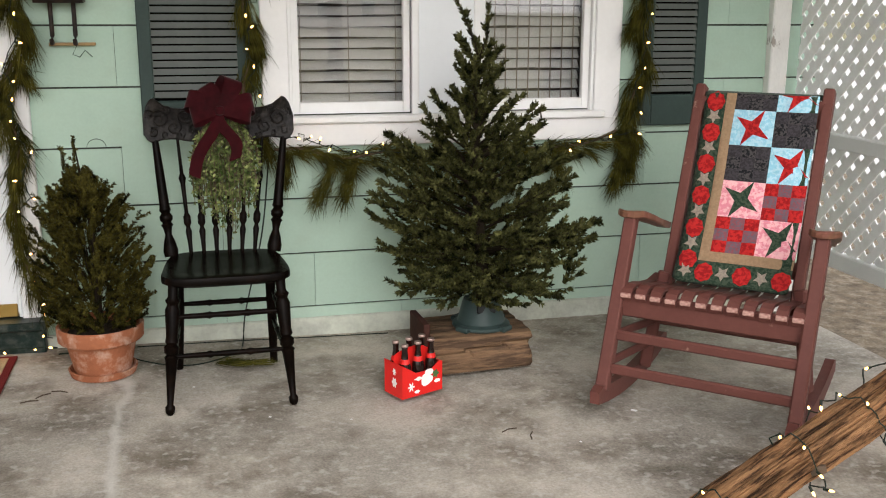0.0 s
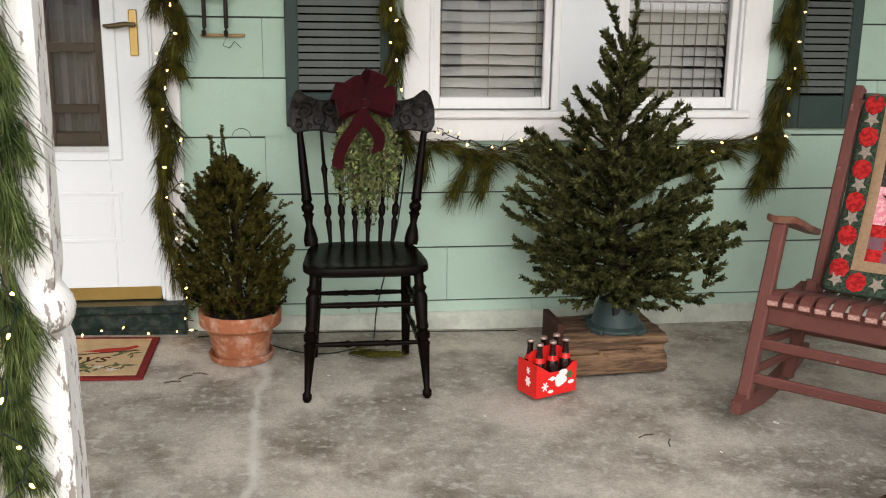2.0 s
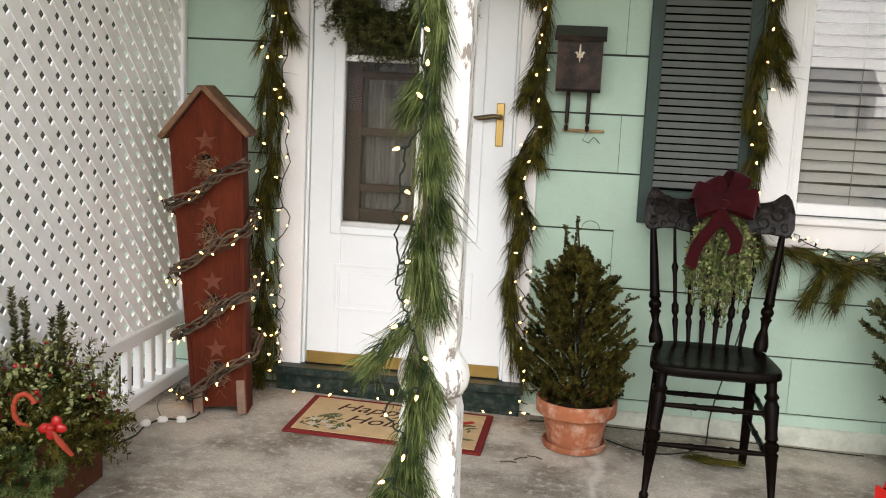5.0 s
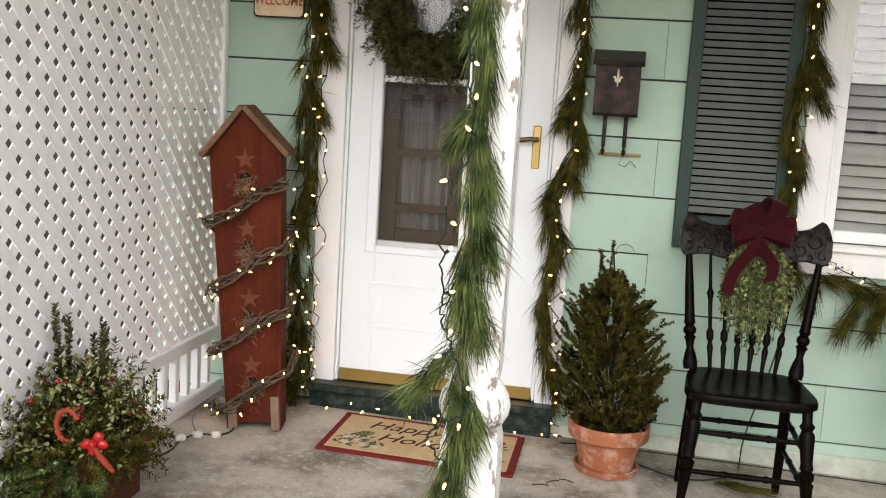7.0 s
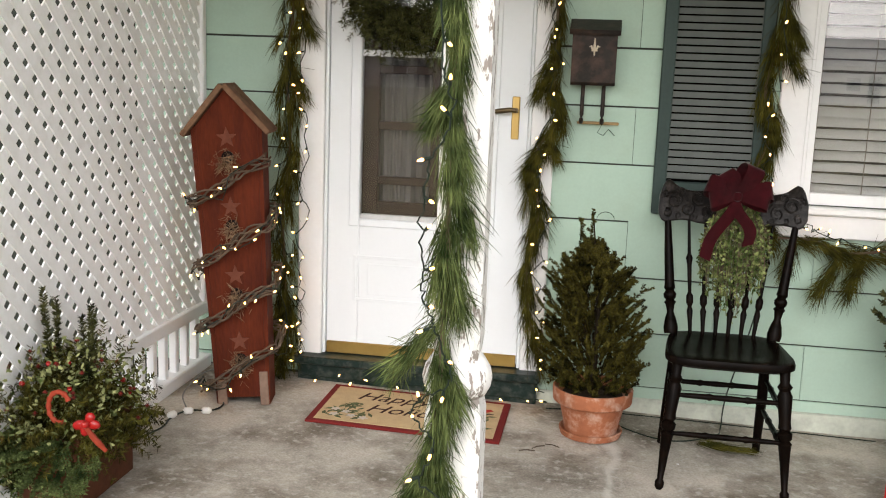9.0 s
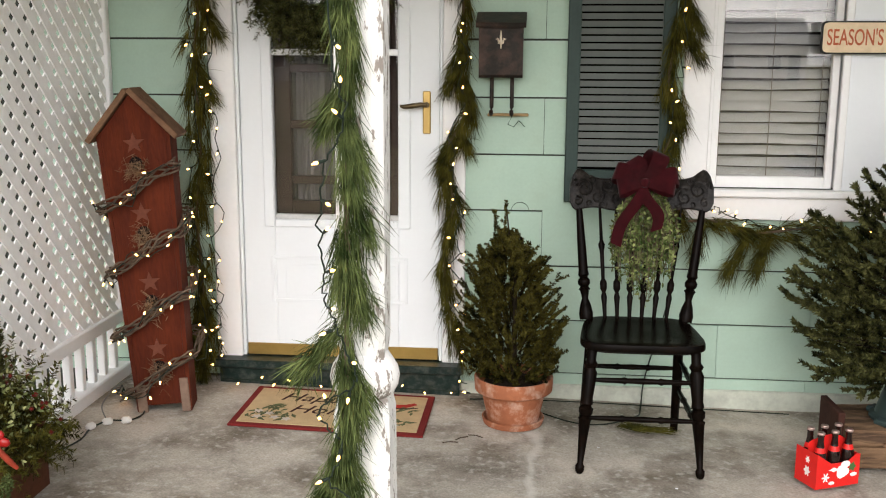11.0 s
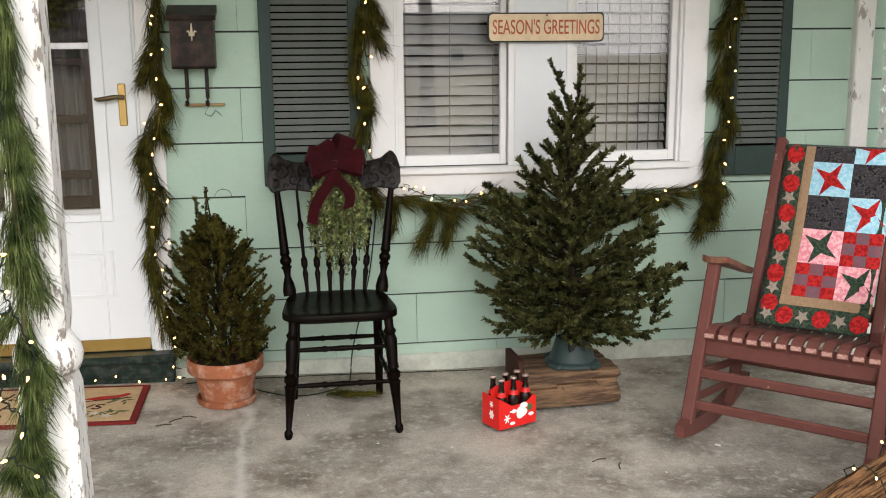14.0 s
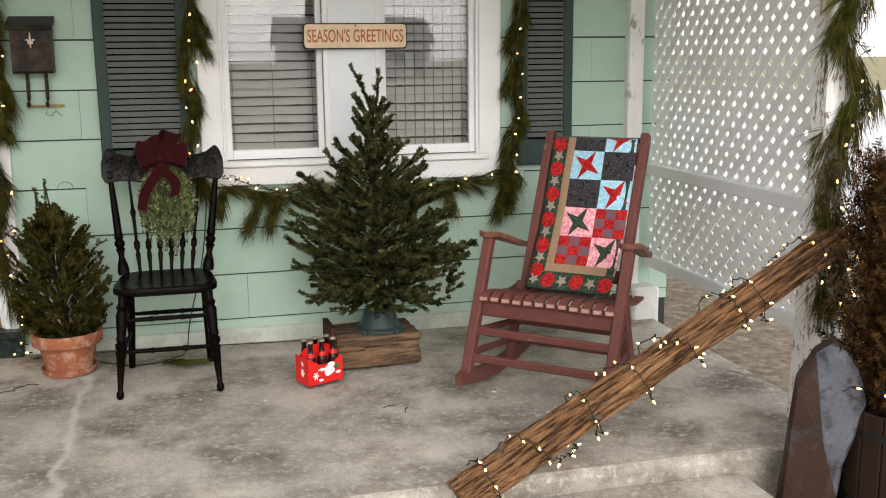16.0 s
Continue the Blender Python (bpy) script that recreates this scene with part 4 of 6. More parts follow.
# ---- black pressed-back chair ----
def dining_chair():
    EB = mat("black_brown_lacquer", (0.0030, 0.0021, 0.0015), 0.26, vary=0.4, scale=12, bump=0.08, second=(0.010, 0.005, 0.003), amount=0.4, spec=0.035)
    CARV = mat("worn_black_carving", (0.006, 0.005, 0.0045), 0.35, vary=0.5, scale=30, bump=0.3, second=(0.045, 0.038, 0.033), amount=0.5, spec=0.12)
    c = thing("dining_chair", "black-painted pressed-back wooden dining chair with turned spindles", "chair", pose(0.032, 2.92, 0.0))
    leg = [(0, 0.012), (0.02, 0.016), (0.06, 0.017), (0.08, 0.013), (0.30, 0.017), (0.42, 0.020), (0.44, 0.022), (0.46, 0.017), (0.48, 0.022), (0.52, 0.023), (0.54, 0.017), (0.56, 0.021), (0.60, 0.019), (0.80, 0.023), (0.84, 0.018), (0.87, 0.023), (0.9, 0.017), (1, 0.018)]
    leg = [(t, 0.0175 + (r - 0.0175) * 1.55) for t, r in leg]
    fl, fr, tl, tr = (-0.214, -0.225, 0.0), (0.208, -0.228, 0.0), (-0.178, -0.17, 0.45), (0.178, -0.17, 0.45)
    for a, b in ((fl, tl), (fr, tr)):
        part("front_leg", Mesh().turned(a, b, leg, 14), EB, c, smooth=True)
    bl, br = (-0.185, 0.24, 0.0), (0.176, 0.242, 0.0)
    for a, s in ((bl, -1), (br, 1)):
        part("back_leg", Mesh().tube([a, (s * 0.172, 0.19, 0.25), (s * 0.165, 0.16, 0.45)], [0.015, 0.020, 0.019], 10), EB, c, smooth=True)
    # seat: a shield-shaped plank, dished, with rounded edge
    out = []
    for i in range(48):
        t = 2 * math.pi * i / 48
        x, y = math.cos(t), math.sin(t)
        sx = math.copysign(abs(x) ** 0.42, x)
        sy = math.copysign(abs(y) ** 0.42, y)
        out.append((sx * (0.230 - 0.036 * (sy + 1) / 2), sy * 0.205 - 0.005))
    st = Mesh()
    rings = [(0.94, 0.0), (1.0, 0.010), (1.0, 0.024), (0.985, 0.033), (0.9, 0.036), (0.7, 0.030), (0.35, 0.026)]
    for s, z in rings:
        st.v += [(x * s, y * s, 0.437 + z) for x, y in out]
    for j in range(len(rings) - 1):
        for i in range(48):
            i2 = (i + 1) % 48
            st.f.append((j * 48 + i, j * 48 + i2, (j + 1) * 48 + i2, (j + 1) * 48 + i))
    st.f += [tuple(range(47, -1, -1)), tuple((len(rings) - 1) * 48 + i for i in range(48))]
    part("seat", st, EB, c, smooth=True)
    post = [(0, 0.022), (0.05, 0.024), (0.12, 0.020), (0.18, 0.014), (0.24, 0.017), (0.26, 0.021), (0.28, 0.016), (0.30, 0.021), (0.33, 0.022), (0.36, 0.016), (0.38, 0.020), (0.42, 0.018), (0.7, 0.0165), (0.93, 0.014), (1, 0.013)]
    post = [(t, 0.0175 + (r - 0.0175) * 1.5) for t, r in post]
    for s in (-1, 1):
        part("back_post", Mesh().turned((s * 0.186, 0.155, 0.465), (s * 0.236 + 0.012, 0.27, 0.90), post, 14), EB, c, smooth=True)
    spin = [(0, 0.008), (0.12, 0.009), (0.2, 0.011), (0.24, 0.008), (0.27, 0.012), (0.33, 0.012), (0.36, 0.008), (0.6, 0.009), (0.66, 0.012), (0.70, 0.008), (1, 0.007)]
    spin = [(t, 0.0095 + (r - 0.0095) * 1.7) for t, r in spin]
    for i in range(6):
        u = (i - 2.5) / 2.5
        part("spindle", Mesh().turned((u * 0.115, 0.165, 0.465), (u * 0.155 + 0.012, 0.275, 0.885), spin, 10), EB, c, smooth=True)
    # crest rail, bowed, with scrolled ears and a wavy top
    cr, n = Mesh(), 44
    for i in range(n + 1):
        u = -1 + 2 * i / n
        top = 1.005 + 0.014 * math.cos(u * math.pi * 2) + 0.018 * max(0, 1 - abs(abs(u) - 0.86) / 0.14) - 0.05 * (max(0, abs(u) - 0.88) / 0.12) ** 2.5
        bot = 0.876 + 0.006 * math.cos(u * math.pi * 3) + 0.035 * (max(0, abs(u) - 0.88) / 0.12) ** 2.5
        x, y = u * 0.272 + 0.012, 0.285 - 0.03 * u * u
        for z in (bot, bot + 0.006, top - 0.006, top):
            lean = (z - 0.87) * 0.22
            e = 0.007 if z in (bot, top) else 0.012
            cr.v += [(x, y + lean - e, z), (x, y + lean + e, z)]
        if i:
            o, p = 8 * (i - 1), 8 * i
            ring = [0, 2, 4, 6, 7, 5, 3, 1]
            for k in range(8):
                a, b = ring[k], ring[(k + 1) % 8]
                cr.f.append((o + a, p + a, p + b, o + b))
    cr.f += [tuple([0, 1, 3, 5, 7, 6, 4, 2]), tuple(8 * n + k for k in (0, 2, 4, 6, 7, 5, 3, 1))]
    crest = part("crest_rail", cr, CARV, c, "carved crest rail", True)
    for s in (-1, 1):
        for cx, cz, r0, turns, ph in ((0.215, 0.955, 0.034, 1.6, 0.3), (0.165, 0.925, 0.026, 1.4, 2.2), (0.125, 0.965, 0.026, 1.5, 4.0), (0.24, 0.908, 0.018, 1.2, 1.2), (0.085, 0.92, 0.024, 1.3, 5.1), (0.19, 0.985, 0.016, 1.2, 0.9), (0.145, 0.895, 0.014, 1.2, 3.0), (0.10, 0.985, 0.016, 1.3, 2.0), (0.195, 0.900, 0.013, 1.1, 4.2), (0.247, 0.975, 0.017, 1.3, 5.5)):
            pts = []
            for k in range(22):
                t = k / 21
                r, a = r0 * (1 - 0.82 * t), ph + turns * 2 * math.pi * t
                x, z = s * (cx + r * math.cos(a)), cz + r * math.sin(a)
                u = x / 0.272
                pts.append((x + 0.012, 0.285 - 0.03 * u * u + (z - 0.87) * 0.22 - 0.0125, z))
            part("carving", Mesh().tube(pts, [0.0050 - 0.0024 * k / 21 for k in range(22)], 5), CARV, crest, smooth=True)
    rung = [(0, 0.007), (0.15, 0.009), (0.3, 0.010), (0.33, 0.013), (0.36, 0.009), (0.5, 0.011), (0.64, 0.009), (0.67, 0.013), (0.7, 0.010), (0.85, 0.009), (1, 0.007)]
    for z in (0.20, 0.335):
        t = z / 0.45
        part("front_stretcher", Mesh().turned(Vector(fl).lerp(Vector(tl), t), Vector(fr).lerp(Vector(tr), t), rung, 10), EB, c, smooth=True)
    for z in (0.27, 0.37):
        part("back_stretcher", Mesh().turned((-0.172, 0.19, z), (0.172, 0.19, z), rung, 10), EB, c, smooth=True)
    for s in (-1, 1):
        for z in (0.17, 0.29):
            a = Vector(fl if s < 0 else fr).lerp(Vector(tl if s < 0 else tr), z / 0.45)
            part("side_stretcher", Mesh().turned(a, (s * 0.175, 0.20, z + 0.02), rung, 10), EB, c, smooth=True)


dining_chair()
spray = leaf_bunch("hanging_spray", "bunch of pale green boxwood with a burgundy velvet bow", "decoration", (0.055, 3.125, 0.985), (0.125, 0.06, 0.45), 4700, BOX, (0.018, 0.0048))
bow(spray, pose(-0.012, -0.055, 0.012), 1.0)


# ---- rocking chair and quilt ----
ROCK = pose(1.277, 2.40, 0.0, 0, 0, -44)


def rocking_chair():
    RP = mat("mauve_brown_chair_paint", (0.122, 0.045, 0.036), 0.55, vary=0.14, scale=8, bump=0.1, second=(0.42, 0.28, 0.22), amount=0.6, edge=(0.64, 0.72))
    RW = mat("worn_arm_wood", (0.15, 0.07, 0.043), 0.45, vary=0.3, scale=9, bump=0.1, second=(0.19, 0.07, 0.055), amount=0.8, stretch=(1, 0.3, 1))
    c = thing("rocking_chair", "mauve-brown painted wooden porch rocking chair, paint worn at the edges", "rocking chair", ROCK)

    def bar(name, a, b, w, d, mt=RP, r=0.006, label=""):
        """A squared bar from a to b."""
        a, b = Vector(a), Vector(b)
        m = Matrix.Translation(a) @ (b - a).to_track_quat("Z", "X").to_matrix().to_4x4()
        return part(name, Mesh().bevel(-d / 2, d / 2, -w / 2, w / 2, 0, (b - a).length, r, m), mt, c, label)

    W, IN = 0.644, 0.094
    leg = lambda x, z: (x, 0.0 + 0.225 * (z - 0.085) / 0.57, z)
    post = lambda x, z: (x, 0.395 + 0.425 * (z - 0.40), z)
    for x in (0.0, W):
        s = 1 if x else -1
        xb = x - s * IN
        # runner: a bent plank
        ys = [-0.075 + 0.74 * i / 20 for i in range(21)]
        up = [(y, 0.004 + 0.32 * (y - 0.28) ** 2) for y in ys]
        out = [(y, z) for y, z in up] + [(y, z + 0.062 - (0.02 if i in (0, 20) else 0)) for i, (y, z) in reversed(list(enumerate(up)))]
        turn = Matrix(((0, 1, 0, 0), (1, 0, 0, 0), (0, 0, 1, 0), (0, 0, 0, 1)))
        part("runner", Mesh().prism(out, 0.034, Matrix.Translation((x - 0.017, 0, 0)) @ turn), RP, c)
        bar("front_leg", leg(x, 0.07), leg(x, 0.642), 0.044, 0.046)
        bar("back_post", post(xb, 0.30), post(xb, 1.078), 0.038, 0.050)
        bar("back_leg", (x - s * 0.03, 0.36, 0.05), (xb + s * 0.012, 0.375, 0.42), 0.036, 0.044)
        # arm: flat board, wide and rounded at the front
        o = []
        for k in range(9):
            a = math.pi + math.pi * k / 8
            o.append((0.052 * math.cos(a), 0.235 + 0.058 * math.sin(a)))
        o += [(0.046, 0.33), (0.026, 0.45), (0.024, 0.53), (-0.024, 0.53), (-0.026, 0.45), (-0.046, 0.33)]
        arm = Mesh()
        k = len(o)
        for z, g in ((0.0, 0.93), (0.004, 1.0), (0.020, 1.0), (0.025, 0.93)):
            arm.v += [(x + px * g - s * 0.10 * max(0, py - 0.27), 0.25 + (py - 0.25) * g, 0.640 + z - 0.30 * max(0, py - 0.24) + (0.006 if py < 0.22 else 0)) for px, py in o]
        for j in range(3):
            arm.f += [(j * k + i, j * k + (i + 1) % k, (j + 1) * k + (i + 1) % k, (j + 1) * k + i) for i in range(k)]
        arm.f += [tuple(range(k - 1, -1, -1)), tuple(3 * k + i for i in range(k))]
        part("arm", arm, RW, c, "arm with paint worn to bare wood")
        bar("side_rail", (x, 0.14, 0.365), (xb, 0.42, 0.335), 0.022, 0.06)
        bar("side_stretcher", leg(x, 0.25), (x - s * 0.06, 0.37, 0.235), 0.02, 0.03)
        bar("side_stretcher", leg(x, 0.16), (x - s * 0.05, 0.365, 0.15), 0.02, 0.03)
    bar("apron", (-0.012, 0.118, 0.355), (W + 0.012, 0.118, 0.355), 0.022, 0.085)
    for z in (0.255, 0.145):
        bar("front_stretcher", leg(0, z), leg(W, z), 0.02, 0.036)
    for z in (0.15, 0.24):
        bar("back_stretcher", (0.05, 0.37, z), (W - 0.05, 0.37, z), 0.02, 0.04)
    bar("top_rail", post(IN, 0.99), post(W - IN, 0.99), 0.022, 0.10)
    bar("lower_rail", post(IN, 0.47), post(W - IN, 0.47), 0.022, 0.06)
    for i in range(5):
        x = IN + 0.075 + i * 0.077
        bar("back_slat", post(x, 0.48), post(x, 0.96), 0.010, 0.042, r=0.003)
    sl = Mesh()
    path = [(0.090, 0.385), (0.092, 0.400), (0.110, 0.416), (0.145, 0.424), (0.22, 0.412), (0.30, 0.394), (0.38, 0.382), (0.47, 0.388)]
    for i, (y, z) in enumerate(path):
        for dx in (-0.0195, 0.0195):
            sl.v += [(dx, y, z), (dx, y + (0.008 if i < 3 else 0), z - 0.012)]
        if i:
            o, p = 4 * (i - 1), 4 * i
            sl.f += [(o, o + 2, p + 2, p), (o + 1, p + 1, p + 3, o + 3), (o, p, p + 1, o + 1), (o + 2, o + 3, p + 3, p + 2)]
    sl.f += [(0, 1, 3, 2), (len(sl.v) - 4, len(sl.v) - 2, len(sl.v) - 1, len(sl.v) - 3)]
    me = sl.data("seat_slat", RP)
    nose = Mesh().bevel(-0.0185, 0.0185, 0.0875, 0.098, 0.386, 0.403, 0.003).data("worn_nose", mat("worn_slat_end", (0.40, 0.24, 0.20), 0.7, vary=0.4, scale=30, second=(0.17, 0.06, 0.05), amount=0.8))
    for i in range(12):
        o = link("seat_slat", me, c, m=pose(0.035 + i * 0.0522, 0, rng.uniform(-0.002, 0.002)))
        link("worn_nose", nose, o)


def fabric(name, base, print_col, amount=0.45, scale=60.0):
    return mat(name, base, 0.9, vary=0.12, scale=scale, fine=400, bump=0.15, second=print_col, amount=amount, edge=(0.47, 0.53), sheen=0.05, spec=0.08)


def quilt():
    F = {
        "green": fabric("dark_green_print", (0.018, 0.035, 0.022), (0.07, 0.09, 0.06), 0.6),
        "red": fabric("red_print", (0.43, 0.022, 0.020), (0.20, 0.008, 0.010), 0.8, 45),
        "tan": fabric("tan_cotton", (0.30, 0.20, 0.12), (0.24, 0.155, 0.09), 0.6),
        "black": fabric("black_print", (0.012, 0.012, 0.014), (0.10, 0.09, 0.09), 0.6),
        "grey": fabric("charcoal_check", (0.05, 0.045, 0.05), (0.025, 0.022, 0.024), 0.7),
        "blue": fabric("pale_blue_stripe", (0.25, 0.50, 0.62), (0.48, 0.66, 0.74), 0.6, 40),
        "pink": fabric("pink_stripe", (0.66, 0.23, 0.28), (0.82, 0.5, 0.5), 0.7, 40),
        "star": fabric("grey_star_print", (0.30, 0.25, 0.20), (0.2, 0.17, 0.14), 0.6),
        "plum": fabric("grey_red_plaid", (0.13, 0.09, 0.11), (0.22, 0.06, 0.07), 0.7),
    }
    q = thing("quilt", "patchwork quilt in red, blue, pink and black over the chair back", "quilt", ROCK)
    WID, HGT = 0.405, 0.652

    def place(u, v, lift=0.0):
        """u across, v from the top down, metres along the cloth."""
        x = 0.118 + u + 0.012 * (v / HGT)
        t = v / HGT
        if v < 0:
            return (x, 0.652 + min(0.06, -v), 1.058 + 0.5 * min(0, v + 0.06) + lift)
        wave = 0.005 * math.sin(u * 17 + v * 5) + 0.003 * math.sin(v * 23 + u * 9)
        y, z = 0.652 - 0.278 * t - 0.07 * t ** 4 + wave, 1.058 - 0.655 * t + 0.022 * t ** 6
        edge = min(u, WID - u)
        y += 0.016 * max(0, 1 - edge / 0.03) ** 2
        return (x, y - lift * 0.92 - 0.020, z + lift * 0.38)

    def piece(name, poly, colour, lift, n=3):
        """A patch with slightly raised middle, from a convex four-cornered or star outline."""
        m = Mesh()
        if len(poly) == 4:
            (a, b, c2, d) = [Vector(p) for p in poly]
            for i in range(n + 1):
                for j in range(n + 1):
                    p = a.lerp(b, j / n).lerp(d.lerp(c2, j / n), i / n)
                    puff = 0.003 * (math.sin(math.pi * i / n) * math.sin(math.pi * j / n)) ** 0.5 if 0 < i < n and 0 < j < n else 0
                    m.v.append(place(p.x, p.y, lift + puff))
                    if i and j:
                        k = i * (n + 1) + j
                        m.f.append((k - n - 2, k - n - 1, k, k - 1))
        else:
            c = sum((Vector(p) for p in poly), Vector((0, 0))) / len(poly)
            m.v.append(place(c.x, c.y, lift + 0.001))
            for p in poly:
                m.v.append(place(p[0], p[1], lift))
            k = len(poly)
            m.f += [(0, 1 + i, 1 + (i + 1) % k) for i in range(k)]
        part(name, m, F[colour], q, smooth=True)

    base = Mesh()
    nu, nv = 26, 44
    for i in range(nv + 1):
        for j in range(nu + 1):
            base.v.append(place(WID * j / nu, -0.10 + (HGT + 0.10) * i / nv))
            if i and j:
                k = i * (nu + 1) + j
                base.f.append((k - nu - 2, k - nu - 1, k, k - 1))
    ob = part("backing", base, F["green"], q, smooth=True)
    md = ob.modifiers.new("thickness", "SOLIDIFY")
    md.thickness, md.offset = 0.016, 1.0

    def rect(u0, v0, u1, v1):
        return [(u0, v0), (u1, v0), (u1, v1), (u0, v1)]

    def star(u0, v0, s, points, r0, r1, turn=0.0):
        return [(u0 + s / 2 + (r0 if k % 2 == 0 else r1) * s * math.cos(turn + math.pi * k / points), v0 + s / 2 + (r0 if k % 2 == 0 else r1) * s * math.sin(turn + math.pi * k / points)) for k in range(2 * points)]

    B0, T0, X0, S, H, HALF = 0.006, 0.082, 0.118, 0.150, 0.1215, 0.058
    rows = [("nine_k", "star_b"), ("star_b", "nine_k"), ("nine_k", "star_b"), ("star_p", "nine_r"), ("nine_r", "star_p")]
    for r, pair in enumerate(rows):
        for cidx, kind in enumerate(pair):
            u, v = X0 + cidx * S, HALF + (r - 1) * H
            wide = S if cidx == 0 else WID - X0 - S
            if kind.startswith("nine"):
                cols = ("grey", "black") if kind == "nine_k" else ("red", "plum")
                for a in range(3):
                    for b in range(3):
                        v0, v1 = max(0.002, v + b * H / 3), v + (b + 1) * H / 3
                        if v1 > v0:
                            piece("patch", rect(u + a * wide / 3, v0, u + (a + 1) * wide / 3, v1), cols[(a + b) % 2], 0.002)
            else:
                bg, fg = ("blue", "red") if kind == "star_b" else ("pink", "green")
                piece("patch", rect(u, max(0.002, v), u + wide, v + H), bg, 0.002, 4)
                pts = [(min(max(a, u + 0.002), u + wide), max(0.003, b)) for a, b in star(u + (S - H) / 2, v, H, 4, 0.60, 0.19, 0.52)]
                piece("star_patch", pts, fg, 0.0058)
    vt = HALF + 4 * H
    piece("strip", rect(T0, 0.002, X0, vt), "tan", 0.002, 6)
    piece("strip", rect(T0, vt, WID, vt + 0.034), "tan", 0.0025, 6)
    k, v = 0, 0.003
    while v < vt + 0.05:
        if k % 2 == 0:
            piece("patch", star(B0 + 0.002, v - 0.006, 0.074, 8, 0.47, 0.42), "red", 0.004)
        else:
            piece("star_patch", star(B0 + 0.012, v, 0.055, 5, 0.5, 0.24, 0.3), "star", 0.004)
        v += 0.0545
        k += 1
    for k in range(6):
        u = B0 + 0.012 + 0.066 * k
        if k % 2 == 0:
            piece("star_patch", star(u, vt + 0.045, 0.054, 5, 0.5, 0.24, 0.3), "star", 0.004)
        else:
            piece("patch", star(u - 0.008, vt + 0.037, 0.072, 8, 0.47, 0.42), "red", 0.004)


rocking_chair()
quilt()
fir_tree()
potted_spruce()


# ---- tree stand, timber, carton ----
def tree_stand():
    G = mat("grey_green_plastic", (0.032, 0.05, 0.047), 0.4, vary=0.1, bump=0.02)
    s = thing("tree_stand", "grey-green plastic tree stand on a rough timber block", "tree stand", pose(1.005, 2.98, 0.143) @ Matrix.Diagonal((0.80, 0.80, 0.95, 1)))
    part("bowl", Mesh().lathe([(0.135, 0), (0.142, 0.006), (0.140, 0.016), (0.118, 0.026), (0.092, 0.105), (0.086, 0.118), (0.078, 0.118), (0.07, 0.09), (0.02, 0.085)], 28), G, s, smooth=True)
    for i in range(4):
        a = radians(38 + 90 * i)
        part("foot", Mesh().bevel(0.10, 0.165, -0.035, 0.035, 0.0, 0.022, 0.006, pose(0, 0, 0, 0, 0, math.degrees(a))), G, s)
    # no real opening: a block carries the port's shade as dark colour
    part("port", Mesh().bevel(-0.048, 0.048, -0.128, -0.09, 0.045, 0.082, 0.006, pose(0.0, 0.014, 0, -14)), mat("port_shade", (0.008, 0.009, 0.009), 0.4), s, "block coloured dark as the shaded water port opening")


def timber_block():
    WD = mat("weathered_timber", (0.17, 0.105, 0.06), 0.9, vary=0.45, scale=7, fine=60, bump=0.9, second=(0.055, 0.034, 0.022), amount=0.85, stretch=(0.35, 1.5, 3.0), edge=(0.47, 0.58))
    b = thing("timber_block", "short block of rough weathered timber with deep cracks", "timber", pose(0.975, 3.0, 0.0, 0, 0, 3))
    m, nx, nz = Mesh(), 30, 10
    L, D, H = 0.40, 0.28, 0.143
    for i in range(nx + 1):
        x = -L / 2 + L * i / nx
        for k in range(4 * nz):
            s, t = k // nz, (k % nz) / nz
            y, z = [(-D / 2 + D * t, 0), (D / 2, H * t), (D / 2 - D * t, H), (-D / 2, H - H * t)][s]
            r = noise.noise(Vector((x * 4, y * 18, z * 40))) * 0.007 + noise.noise(Vector((x * 14, y * 45, z * 70))) * 0.003
            crack = 0.010 if abs(z - 0.085 - 0.01 * math.sin(x * 11)) < 0.008 and abs(y) > D / 2 - 0.01 else 0
            f = 1 + (r - crack) / 0.1 if 0.004 < z < H - 0.003 else 1 + 0.3 * r / 0.1
            edge = 1 - 0.04 * (i in (0, nx))
            m.v.append((x + r * (1.5 if i in (0, nx) else 0), y * f * edge, z + (r * 0.7 if z > H - 0.003 else 0)))
    k = 4 * nz
    for i in range(nx):
        m.f += [(i * k + j, i * k + (j + 1) % k, (i + 1) * k + (j + 1) % k, (i + 1) * k + j) for j in range(k)]
    m.f += [tuple(range(k - 1, -1, -1)), tuple(nx * k + j for j in range(k))]
    part("block", m, WD, b)
    part("end_board", Mesh().bevel(-L / 2 - 0.022, -L / 2 + 0.004, -D / 2 + 0.06, D / 2 - 0.02, 0.0, 0.185, 0.003), mat("dark_red_brown_wood", (0.05, 0.02, 0.014), 0.8, vary=0.4), b, "dark upright board at the end")


